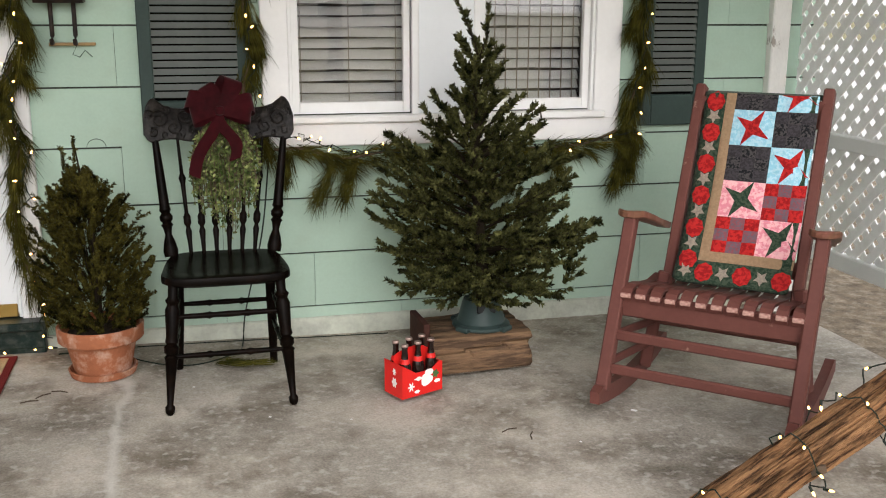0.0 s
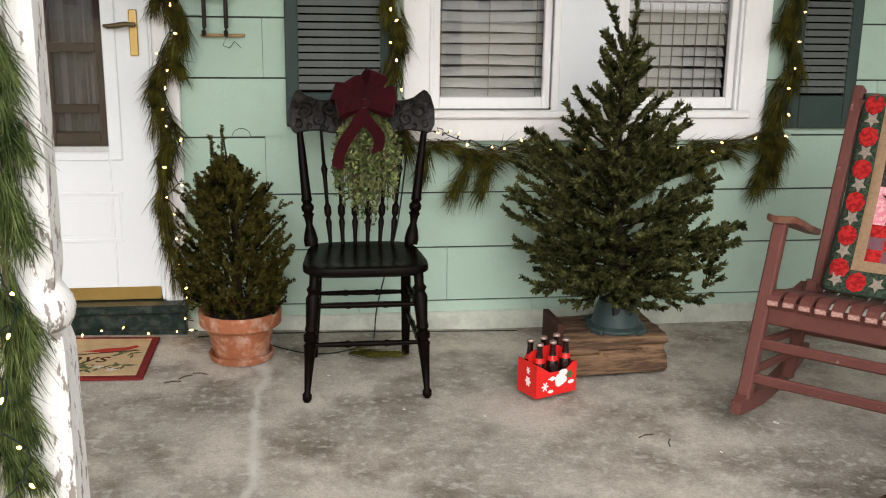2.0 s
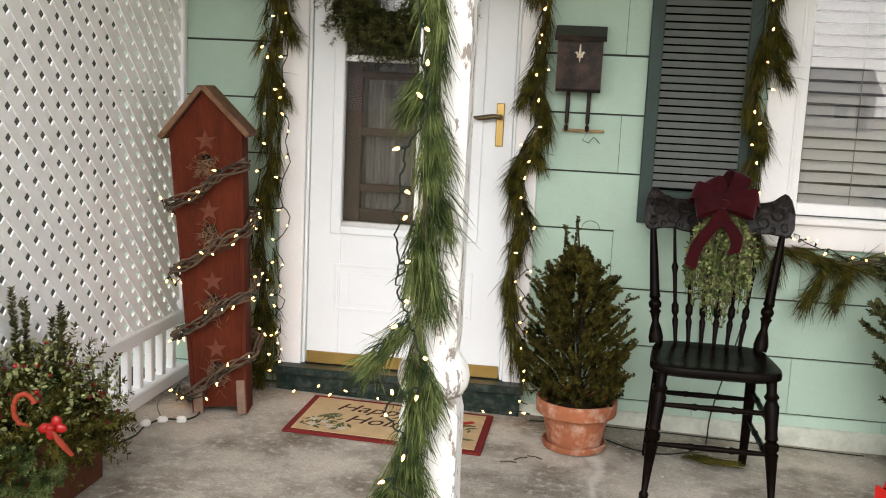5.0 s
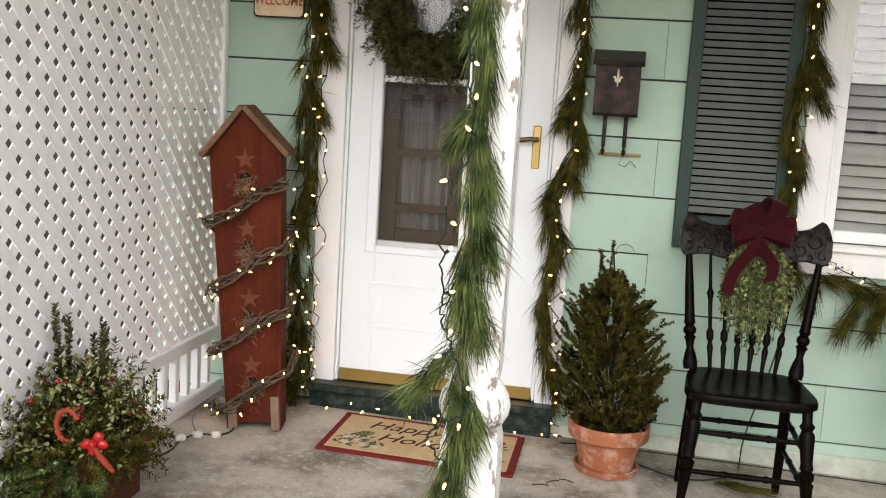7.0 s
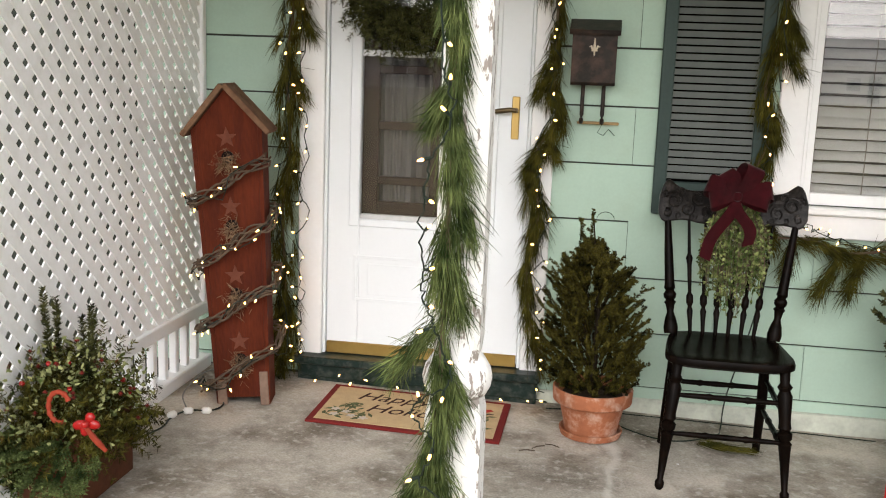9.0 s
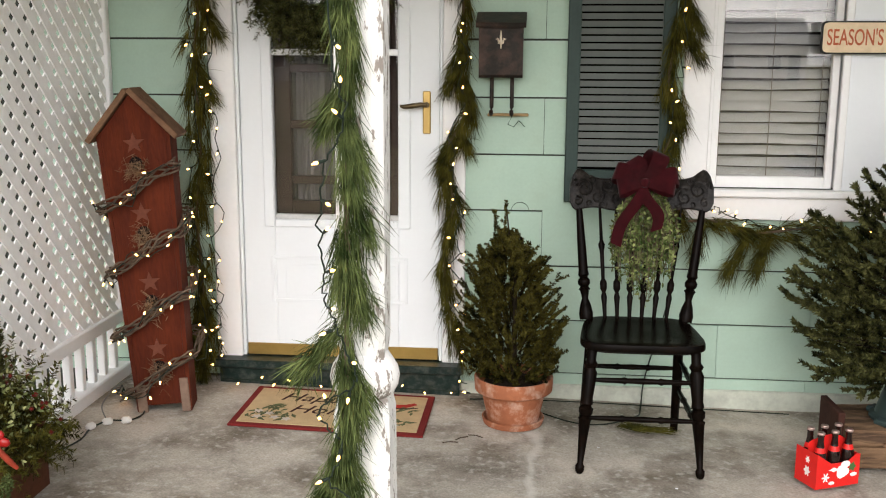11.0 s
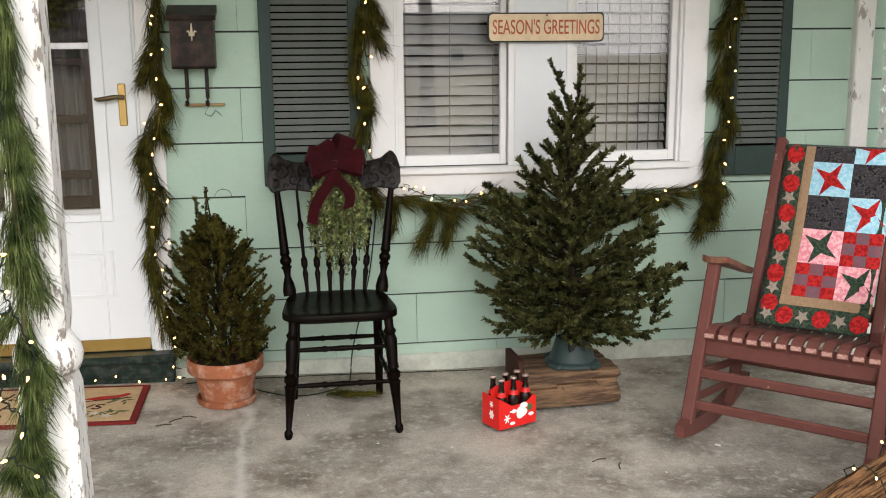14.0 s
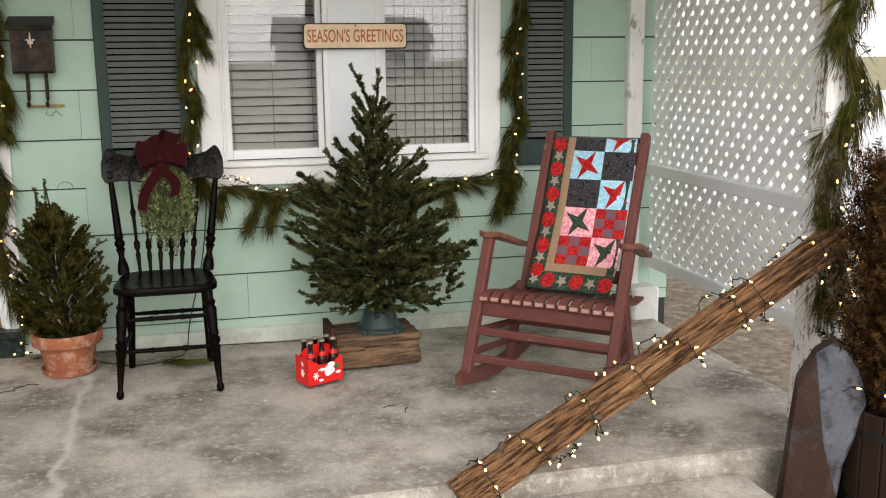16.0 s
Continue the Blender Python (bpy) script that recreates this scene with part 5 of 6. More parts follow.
def drink_carton():
    RED = mat("red_printed_card", (0.62, 0.018, 0.014), 0.4, vary=0.06, bump=0.02, coat=0.2)
    WHT = mat("white_print", (0.8, 0.78, 0.74), 0.5, vary=0.05, bump=0)
    GRN = mat("green_print", (0.06, 0.13, 0.04), 0.5, vary=0.1, bump=0)
    COLA = mat("dark_bottle", (0.012, 0.005, 0.004), 0.08, vary=0.1, bump=0, coat=0.6)
    CAP = mat("bottle_cap", (0.42, 0.30, 0.26), 0.35, 0.7, vary=0.2)
    c = thing("drink_carton", "red six-bottle drink carton with white seasonal print, full", "drink carton", pose(0.618, 2.640, 0.0, 0, 0, 24) @ Matrix.Diagonal((0.86, 0.82, 1.02, 1)))
    L, W = 0.208, 0.135
    # long side panels: swelling outline with a cut-away top
    side = [(0, 0), (L, 0), (L, 0.108), (L - 0.02, 0.110), (0.15, 0.086), (0.07, 0.086), (0.045, 0.100), (0.0, 0.124)]
    side2 = [(0, 0), (L, 0), (L, 0.108), (0.19, 0.11), (0.15, 0.09), (0.06, 0.09), (0.03, 0.11), (0, 0.124)]
    for y in (0.0, W - 0.003):
        part("side_panel", Mesh().prism(side if y == 0 else side2, 0.003, Matrix.Translation((0, y, 0))), RED, c)
    part("end_panel", Mesh().box(0, 0.003, 0.003, W - 0.003, 0, 0.122), RED, c)
    part("end_panel", Mesh().box(L - 0.003, L, 0.003, W - 0.003, 0, 0.106), RED, c)
    part("base", Mesh().box(0.003, L - 0.003, 0.003, W - 0.003, 0, 0.003), RED, c)
    mid = [(0.003, 0.003), (L - 0.003, 0.003), (L - 0.003, 0.12), (L - 0.01, 0.138), (L - 0.05, 0.158), (L - 0.09, 0.168), (0.07, 0.165), (0.02, 0.155), (0.003, 0.145)]
    part("handle_panel", Mesh().prism(mid, 0.004, Matrix.Translation((0, W / 2 - 0.002, 0))), RED, c)
    for i in range(3):
        for j in range(2):
            m = Matrix.Translation((0.036 + 0.068 * i, 0.034 + 0.067 * j, 0.003))
            b = part("bottle", Mesh().lathe([(0.026, 0), (0.029, 0.006), (0.029, 0.03), (0.0265, 0.055), (0.0285, 0.08), (0.026, 0.105), (0.016, 0.135), (0.0125, 0.155), (0.0125, 0.172), (0.014, 0.174), (0.014, 0.18)], 16, m), COLA, c, "dark glass bottle", True)
            part("cap", Mesh().lathe([(0.0155, 0.179), (0.0158, 0.184), (0.014, 0.1875), (0.005, 0.188)], 14, m), CAP, b)
            part("neck_label", Mesh().lathe([(0.0225, 0.118), (0.0168, 0.1345), (0.0166, 0.1348)], 16, m), RED, b)

    def blob(cx, cz, rx, rz, mt, lobes=0, amp=0.0, name="print"):
        o = [(cx + (rx + amp * math.cos(lobes * a)) * math.cos(a), cz + (rz + amp * math.cos(lobes * a)) * math.sin(a)) for a in [2 * math.pi * k / 36 for k in range(36)]]
        part(name, Mesh().prism(o, 0.0008, Matrix.Translation((0, -0.0009, 0))), mt, c)

    blob(0.125, 0.052, 0.030, 0.022, WHT, 3, 0.003)
    blob(0.138, 0.078, 0.020, 0.014, WHT, 2, 0.002)
    blob(0.172, 0.066, 0.015, 0.014, GRN, 5, 0.003)
    blob(0.180, 0.038, 0.016, 0.007, WHT)
    blob(0.045, 0.038, 0.012, 0.012, WHT, 6, 0.007)
    blob(0.075, 0.016, 0.014, 0.006, WHT)
    blob(0.083, 0.063, 0.022, 0.006, WHT, 4, 0.002)
    for zc, r in ((0.05, 0.016), (0.09, 0.010)):
        o = [((r + 0.004 * math.cos(6 * a)) * math.cos(a), zc + (r + 0.004 * math.cos(6 * a)) * math.sin(a)) for a in [2 * math.pi * k / 36 for k in range(36)]]
        part("print", Mesh().prism(o, 0.0008, Matrix.Translation((-0.0009, 0.06, 0)) @ Matrix(((0, 1, 0, 0), (-1, 0, 0, 0), (0, 0, 1, 0), (0, 0, 0, 1)))), WHT, c)


tree_stand()
timber_block()
drink_carton()


# ---- writing ----
def lettering(text, size, material, parent, m, shear=0.0, squeeze=1.0, name="lettering", depth=0.001, weight=0.0):
    cu = bpy.data.curves.new(name, "FONT")
    cu.body, cu.size, cu.shear, cu.extrude, cu.offset = text, size, shear, depth, weight
    cu.align_x, cu.align_y = "CENTER", "CENTER"
    ob = bpy.data.objects.new("temp", cu)
    scene.collection.objects.link(ob)
    me = bpy.data.meshes.new_from_object(ob.evaluated_get(bpy.context.evaluated_depsgraph_get()))
    bpy.data.objects.remove(ob)
    me.materials.clear()
    me.materials.append(material)
    return link(name, me, parent, m=m @ Matrix.Diagonal((squeeze, 1, 1, 1)))


CREAM = mat("cream_sign_paint", (0.70, 0.56, 0.38), 0.6, vary=0.12, scale=9, bump=0.08, second=(0.5, 0.37, 0.23), amount=0.4)
SIGNRED = mat("faded_red_lettering", (0.42, 0.11, 0.05), 0.6, vary=0.2)


def signboard(x0, x1, z0, z1, y, text, size, label, squeeze):
    s = thing("sign", label, "sign")
    def outline(g):
        r = 0.016
        a, b, c, d = x0 - g, x1 + g, z0 - g, z1 + g
        return [(a + r, c), (b - r, c), (b - r * 0.3, c + r * 0.3), (b, c + r), (b, d - r), (b - r * 0.3, d - r * 0.3), (b - r, d), (a + r, d), (a + r * 0.3, d - r * 0.3), (a, d - r), (a, c + r), (a + r * 0.3, c + r * 0.3)]
    part("board", Mesh().prism(outline(0.0), 0.016, Matrix.Translation((0, y, 0))), BLACKM, s, "black-edged board")
    part("face", Mesh().prism(outline(-0.006), 0.003, Matrix.Translation((0, y - 0.002, 0))), CREAM, s)
    lettering(text, size, SIGNRED, s, pose((x0 + x1) / 2, y - 0.0025, (z0 + z1) / 2 - 0.002, 90), 0, squeeze, weight=0.0006)
    part("nail", Mesh().lathe([(0.004, 0), (0.004, 0.004)], 8, pose((x0 + x1) / 2, y - 0.002, z1 - 0.012, 90)), BLACKM, s)


signboard(0.742, 1.268, 1.470, 1.597, 3.452, "SEASON'S GREETINGS", 0.088, "cream wooden sign with faded red lettering hung on the mullion", 0.565)
signboard(-2.055, -1.83, 1.695, 1.84, 3.470, "WELCOME", 0.062, "small cream welcome sign with dark lettering on the wall", 0.72)


# ---- mailbox ----
def mailbox():
    MB = mat("worn_black_mailbox", (0.022, 0.018, 0.016), 0.45, 0.3, vary=0.4, scale=10, bump=0.15, second=(0.085, 0.05, 0.035), amount=0.6, edge=(0.45, 0.7))
    m = thing("mailbox", "old black metal wall mailbox with brass emblem and paper hooks", "mailbox", pose(-0.511, WALL, 1.37))
    body = Mesh()
    prof = [(-0.004, 0.004), (-0.095, 0.0), (-0.105, 0.012), (-0.112, 0.205), (-0.004, 0.235)]
    turn = Matrix(((0, 1, 0, -0.088), (1, 0, 0, 0), (0, 0, 1, 0), (0, 0, 0, 1)))
    body.prism(prof, 0.176, turn)
    part("body", body, MB, m)
    lid = Mesh().prism([(-0.002, 0.236), (-0.122, 0.206), (-0.128, 0.196), (-0.131, 0.204), (-0.126, 0.216), (-0.012, 0.262), (-0.002, 0.262)], 0.2, Matrix(((0, 1, 0, -0.1), (1, 0, 0, 0), (0, 0, 1, 0), (0, 0, 0, 1))))
    part("lid", lid, MB, m)
    em = Mesh().tube([(0, -0.113, 0.115), (0, -0.116, 0.15), (0, -0.115, 0.185)], [0.002, 0.006, 0.002], 6)
    em.tube([(-0.004, -0.114, 0.135), (-0.014, -0.114, 0.155), (-0.020, -0.113, 0.150)], [0.004, 0.004, 0.002], 6)
    em.tube([(0.004, -0.114, 0.135), (0.014, -0.114, 0.155), (0.020, -0.113, 0.150)], [0.004, 0.004, 0.002], 6)
    em.tube([(-0.012, -0.114, 0.136), (0.012, -0.114, 0.136)], 0.003, 6)
    part("emblem", em, mat("pale_brass_emblem", (0.60, 0.52, 0.40), 0.45, 0.4), m, "small pale brass fleur emblem", True)
    for x in (-0.038, 0.045):
        part("hook", Mesh().tube([(x, -0.02, 0.01), (x, -0.022, -0.12), (x, -0.03, -0.145), (x, -0.05, -0.148), (x, -0.06, -0.135)], 0.0085, 8), MB, m, smooth=True)
    part("slat", Mesh().bevel(-0.055, 0.115, -0.018, -0.002, -0.158, -0.146, 0.003), mat("bare_wood_slat", (0.35, 0.24, 0.12), 0.8), m, "thin wooden slat below")
    part("wire", Mesh().tube([(0.05, -0.02, -0.15), (0.03, -0.03, -0.19), (0.055, -0.03, -0.20), (0.075, -0.02, -0.175), (0.10, -0.02, -0.2)], 0.0018, 5), CORD, m)


mailbox()


# ---- doormat ----
def doormat():
    TAN = mat("tan_mat_pile", (0.50, 0.36, 0.20), 0.95, vary=0.15, scale=20, fine=300, bump=0.5)
    MRED = mat("maroon_mat_border", (0.16, 0.018, 0.016), 0.95, vary=0.2, fine=300, bump=0.5)
    INK = mat("dark_brown_print", (0.045, 0.018, 0.012), 0.95)
    d = thing("doormat", "tan doormat with maroon border, holly print and dark script", "doormat", pose(-1.153, 3.155, 0.0236, 0, 1.43, 0))
    W, D = 0.385, 0.23
    part("border", Mesh().bevel(-W, W, -D, D, 0.0, 0.010, 0.003), MRED, d)
    part("field", Mesh().bevel(-W + 0.028, W - 0.028, -D + 0.028, D - 0.028, 0.004, 0.0118, 0.001), TAN, d)
    lettering("Happy", 0.125, INK, d, pose(-0.10, 0.105, 0.0122), 0.35, 0.95, depth=0.0004)
    lettering("Holidays", 0.125, INK, d, pose(0.02, -0.03, 0.0122), 0.35, 0.95, depth=0.0004)
    greens = Mesh()
    for cx, cy, k in ((-0.235, -0.02, 14), (-0.20, -0.11, 16), (0.17, -0.11, 14), (0.28, 0.03, 12), (-0.29, -0.12, 12), (0.27, -0.12, 12)):
        for i in range(k):
            a, r = rng.uniform(0, 6.28), rng.uniform(0.01, 0.055)
            x, y, t, s = cx + r * math.cos(a), cy + r * math.sin(a), rng.uniform(0, 6.28), rng.uniform(0.016, 0.032)
            p = [(x + s * math.cos(t), y + s * math.sin(t)), (x + s * 0.35 * math.cos(t + 1.57), y + s * 0.35 * math.sin(t + 1.57)), (x - s * math.cos(t), y - s * math.sin(t)), (x - s * 0.35 * math.cos(t + 1.57), y - s * 0.35 * math.sin(t + 1.57))]
            greens.add([(u, v, 0.0124 + 0.0001 * i) for u, v in p], [(0, 1, 2, 3)])
    tagged(part("holly_print", greens, mat("olive_print", (0.10, 0.11, 0.05), 0.95, vary=0.5, scale=30), d), kind="stuff")
    pale = mat("pale_print", (0.55, 0.48, 0.40), 0.95)
    for cx, cy in ((-0.25, -0.10), (-0.22, -0.14), (-0.29, -0.14), (-0.30, -0.08), (-0.17, -0.15), (0.21, -0.12), (0.26, -0.15)):
        petals = [(cx + (0.017 + 0.005 * math.cos(5 * t)) * math.cos(t), cy + (0.017 + 0.005 * math.cos(5 * t)) * math.sin(t), 0.0138) for t in [2 * math.pi * k / 30 for k in range(30)]]
        part("flower_print", Mesh().add(petals, [tuple(range(30))]), pale, d)
    o = [(0.10, 0.04), (0.20, 0.085), (0.27, 0.095), (0.31, 0.12), (0.325, 0.10), (0.30, 0.075), (0.27, 0.05), (0.21, 0.035), (0.13, 0.05)]
    part("red_print", Mesh().add([(x, y, 0.0126) for x, y in o], [tuple(range(len(o)))]), mat("red_print_pile", (0.36, 0.03, 0.02), 0.95), d)
    part("branch_print", Mesh().tube([(0.06, 0.0, 0.0122), (0.18, 0.03, 0.0124), (0.33, 0.06, 0.0122)], 0.0025, 4), INK, d)


doormat()


# ---- porch posts ----
def porch_post(x, y):
    """Squared post, stouter below a turned collar."""
    p = thing("porch_post", "squared white porch post with a turned collar and badly flaking paint", "post", group="porch posts", kind="structure")

    def square(rows):
        g, k = Mesh(), 8
        for h, c, z in rows:
            g.v += [(x + a, y + b, z) for a, b in ((-h + c, -h), (h - c, -h), (h, -h + c), (h, h - c), (h - c, h), (-h + c, h), (-h, h - c), (-h, -h + c))]
        for j in range(len(rows) - 1):
            g.f += [(j * k + i, j * k + (i + 1) % k, (j + 1) * k + (i + 1) % k, (j + 1) * k + i) for i in range(k)]
        g.f += [tuple(range(k - 1, -1, -1)), tuple((len(rows) - 1) * k + i for i in range(k))]
        return g

    part("base", square([(0.071, 0.010, -0.03), (0.068, 0.010, 0.3), (0.066, 0.012, 0.62), (0.058, 0.020, 0.665)]), PEEL, p)
    part("collar", Mesh().lathe([(0.052, 0.655), (0.070, 0.668), (0.080, 0.688), (0.083, 0.708), (0.078, 0.730), (0.066, 0.750), (0.054, 0.768)], 26, pose(x, y, 0)), PEEL, p, smooth=True)
    part("shaft", square([(0.050, 0.018, 0.755), (0.055, 0.012, 0.80), (0.055, 0.010, 1.3), (0.056, 0.010, 2.25)]), PEEL, p)
    return p


porch_post(-0.748, 1.575)
right_post = porch_post(2.52, 1.72)

# ---- garlands ----
pine_garland("fresh green long-needled pine garland wound down the porch post", [(-0.775, 1.49, 2.2), (-0.77, 1.49, 2.08), (-0.765, 1.49, 1.96), (-0.77, 1.49, 1.84), (-0.765, 1.49, 1.74), (-0.77, 1.49, 1.64), (-0.772, 1.485, 1.55), (-0.765, 1.485, 1.47), (-0.768, 1.485, 1.39), (-0.772, 1.485, 1.30), (-0.770, 1.48, 1.17), (-0.768, 1.48, 1.02), (-0.772, 1.48, 0.89), (-0.772, 1.475, 0.78), (-0.770, 1.465, 0.68), (-0.790, 1.475, 0.58), (-0.800, 1.475, 0.45), (-0.785, 1.475, 0.25), (-0.79, 1.48, 0.1)], PINE, 3300, 0.120, 0.045, 0.008,
             tufts=[(0.45, (-0.55, 0, -1), 0.13), (0.49, (0.30, 0, -1), 0.2), (0.54, (0.32, 0, -1), 0.24), (0.58, (-0.12, 0, -1), 0.26), (0.61, (0.22, 0, -1), 0.24), (0.68, (-0.85, -0.1, -1), 0.25), (0.73, (0.40, -0.1, -1), 0.17), (0.75, (0.1, -0.1, -1), 0.2), (0.83, (0.25, 0, -1), 0.2), (0.89, (0.5, 0, -1), 0.16), (0.86, (-0.4, 0, -1), 0.16), (0.14, (0.12, 0, -1), 0.2), (0.27, (-0.1, 0, -1), 0.18)], hang=1.0, width=0.0010)
pine_garland("dull green pine garland hung beside the door casing", [(-1.80, 3.43, 2.25), (-1.79, 3.43, 1.9), (-1.76, 3.43, 1.65), (-1.79, 3.43, 1.4), (-1.77, 3.43, 1.1), (-1.80, 3.43, 0.8), (-1.79, 3.43, 0.5), (-1.79, 3.43, 0.3), (-1.80, 3.42, 0.13)], PINEO, 5600, 0.12, 0.24, 0.020,
             tufts=[(0.24, (0.55, -0.1, -1), 0.26), (0.36, (0.5, -0.1, -1), 0.26), (0.14, (0.5, -0.1, -1), 0.22), (0.1, (-0.4, 0, -1), 0.2), (0.8, (0.1, -0.1, -1), 0.2)], hang=0.7)
pine_garland("dull green pine garland hung beside the door casing", [(-0.66, 3.43, 2.25), (-0.68, 3.43, 1.85), (-0.66, 3.43, 1.6), (-0.67, 3.43, 1.42), (-0.64, 3.43, 1.25), (-0.72, 3.43, 1.10), (-0.735, 3.43, 1.0), (-0.70, 3.43, 0.85), (-0.735, 3.43, 0.62), (-0.72, 3.43, 0.42), (-0.665, 3.42, 0.22)], PINEO, 4600, 0.115, 0.22, 0.016,
             tufts=[(0.28, (-0.45, -0.1, -1), 0.22), (0.5, (-0.2, -0.1, -1), 0.2), (0.45, (0.35, 0, -1), 0.15), (0.72, (-0.1, 0, -1), 0.2)], hang=0.7)
pine_garland("dull green pine garland down the window casing", [(0.20, 3.44, 2.2), (0.21, 3.44, 1.8), (0.20, 3.44, 1.6), (0.16, 3.44, 1.38), (0.20, 3.44, 1.22), (0.15, 3.44, 1.05), (0.17, 3.44, 0.93), (0.22, 3.43, 0.84)], PINEO, 4000, 0.115, 0.23, 0.016,
             tufts=[(0.30, (0.6, -0.1, -1), 0.24), (0.22, (0.5, -0.1, -1), 0.22), (0.5, (0.3, -0.1, -1), 0.16)], hang=0.7)
pine_garland("dull green pine swag draped below the window sill", [(0.26, 3.42, 0.80), (0.38, 3.42, 0.80), (0.52, 3.42, 0.755), (0.68, 3.42, 0.775), (0.82, 3.42, 0.785), (1.0, 3.42, 0.76), (1.2, 3.42, 0.78), (1.42, 3.42, 0.775), (1.6, 3.42, 0.79), (1.74, 3.42, 0.84)], PINEO, 2700, 0.12, 0.28, 0.012,
             tufts=[(0.22, (-0.5, -0.2, -1), 0.30), (0.27, (-0.35, -0.2, -1), 0.26), (0.06, (-0.2, -0.2, -1), 0.2), (0.72, (-0.3, -0.2, -1), 0.26), (0.8, (0.3, -0.2, -1), 0.22)], hang=0.5)
pine_garland("dull green pine garland down the window casing", [(1.90, 3.44, 2.2), (1.87, 3.44, 1.75), (1.85, 3.44, 1.5), (1.84, 3.44, 1.3), (1.865, 3.44, 1.13), (1.815, 3.44, 0.97), (1.80, 3.43, 0.88), (1.81, 3.43, 0.80), (1.77, 3.43, 0.70)], PINEO, 4000, 0.115, 0.22, 0.016,
             tufts=[(0.33, (-0.4, -0.1, -1), 0.22), (0.95, (-0.35, -0.1, -1), 0.26), (0.85, (0.0, -0.1, -1), 0.28), (0.2, (-0.5, 0, -1), 0.2), (0.7, (0.1, -0.1, -1), 0.22)], hang=0.7)
pine_garland("dull pine garland wound round the far porch post", [(2.56, 1.66, 2.2), (2.56, 1.65, 1.75), (2.50, 1.64, 1.5), (2.57, 1.63, 1.3), (2.50, 1.63, 1.1), (2.46, 1.62, 0.9), (2.50, 1.62, 0.7), (2.5, 1.62, 0.5)], PINEO, 5200, 0.14, 0.30, 0.022, tufts=[(0.2, (-0.5, 0, -1), 0.3), (0.45, (-0.5, 0, -1), 0.25)], hang=0.8)

# ---- lights ----
def wob(points, amp, n=6):
    return [tuple(Vector(q) + Vector((rng.uniform(-amp, amp), 0, rng.uniform(-amp, amp) * 0.4))) for q in spline(points, n)]


LBL = "strand of small warm white lights on dark green cord"
string_lights(LBL, wob([(-0.80, 1.44, 2.1), (-0.79, 1.43, 1.5), (-0.76, 1.42, 1.33), (-0.815, 1.44, 1.18), (-0.825, 1.46, 1.02), (-0.805, 1.45, 0.9), (-0.77, 1.42, 0.84), (-0.74, 1.42, 0.74), (-0.83, 1.44, 0.66), (-0.77, 1.41, 0.60), (-0.80, 1.41, 0.5), (-0.74, 1.42, 0.44), (-0.82, 1.42, 0.3)], 0.008, 7), 0.085, loose=0.004)
string_lights(LBL, wob([(-1.74, 3.41, 2.2), (-1.72, 3.40, 1.6), (-1.70, 3.40, 1.1), (-1.705, 3.41, 0.7), (-1.72, 3.40, 0.4), (-1.71, 3.40, 0.2), (-1.70, 3.40, 0.1)], 0.022), 0.075)
string_lights(LBL, wob([(-1.83, 3.38, 2.2), (-1.77, 3.38, 1.6), (-1.80, 3.38, 1.1), (-1.78, 3.38, 0.6), (-1.80, 3.38, 0.2)], 0.03), 0.10)
string_lights(LBL, wob([(-1.70, 3.37, 0.075), (-1.5, 3.395, 0.065), (-1.2, 3.395, 0.06), (-0.9, 3.395, 0.05), (-0.62, 3.37, 0.05)], 0.01), 0.085, loose=0.004)
string_lights(LBL, wob([(-0.68, 3.38, 2.2), (-0.66, 3.38, 1.7), (-0.66, 3.38, 1.35), (-0.72, 3.38, 1.05), (-0.67, 3.38, 0.85), (-0.69, 3.38, 0.55), (-0.645, 3.38, 0.3), (-0.66, 3.37, 0.08)], 0.03), 0.075)
string_lights(LBL, wob([(0.22, 3.39, 2.2), (0.20, 3.39, 1.6), (0.18, 3.39, 1.3), (0.20, 3.39, 1.0), (0.26, 3.38, 0.87), (0.36, 3.38, 0.86), (0.50, 3.38, 0.80), (0.7, 3.38, 0.785), (0.95, 3.38, 0.775), (1.2, 3.38, 0.79), (1.55, 3.38, 0.80), (1.78, 3.38, 0.85), (1.83, 3.39, 1.1), (1.85, 3.39, 1.4), (1.88, 3.39, 2.2)], 0.022), 0.10)
string_lights(LBL, wob([(2.55, 1.60, 2.1), (2.52, 1.58, 1.6), (2.56, 1.58, 1.3), (2.48, 1.57, 1.0), (2.54, 1.57, 0.7), (2.45, 1.5, 0.5)], 0.04), 0.085)


# ---- red wooden birdhouse tower ----
STRAW = mat("dry_straw", (0.20, 0.13, 0.075), 0.9, vary=0.3)


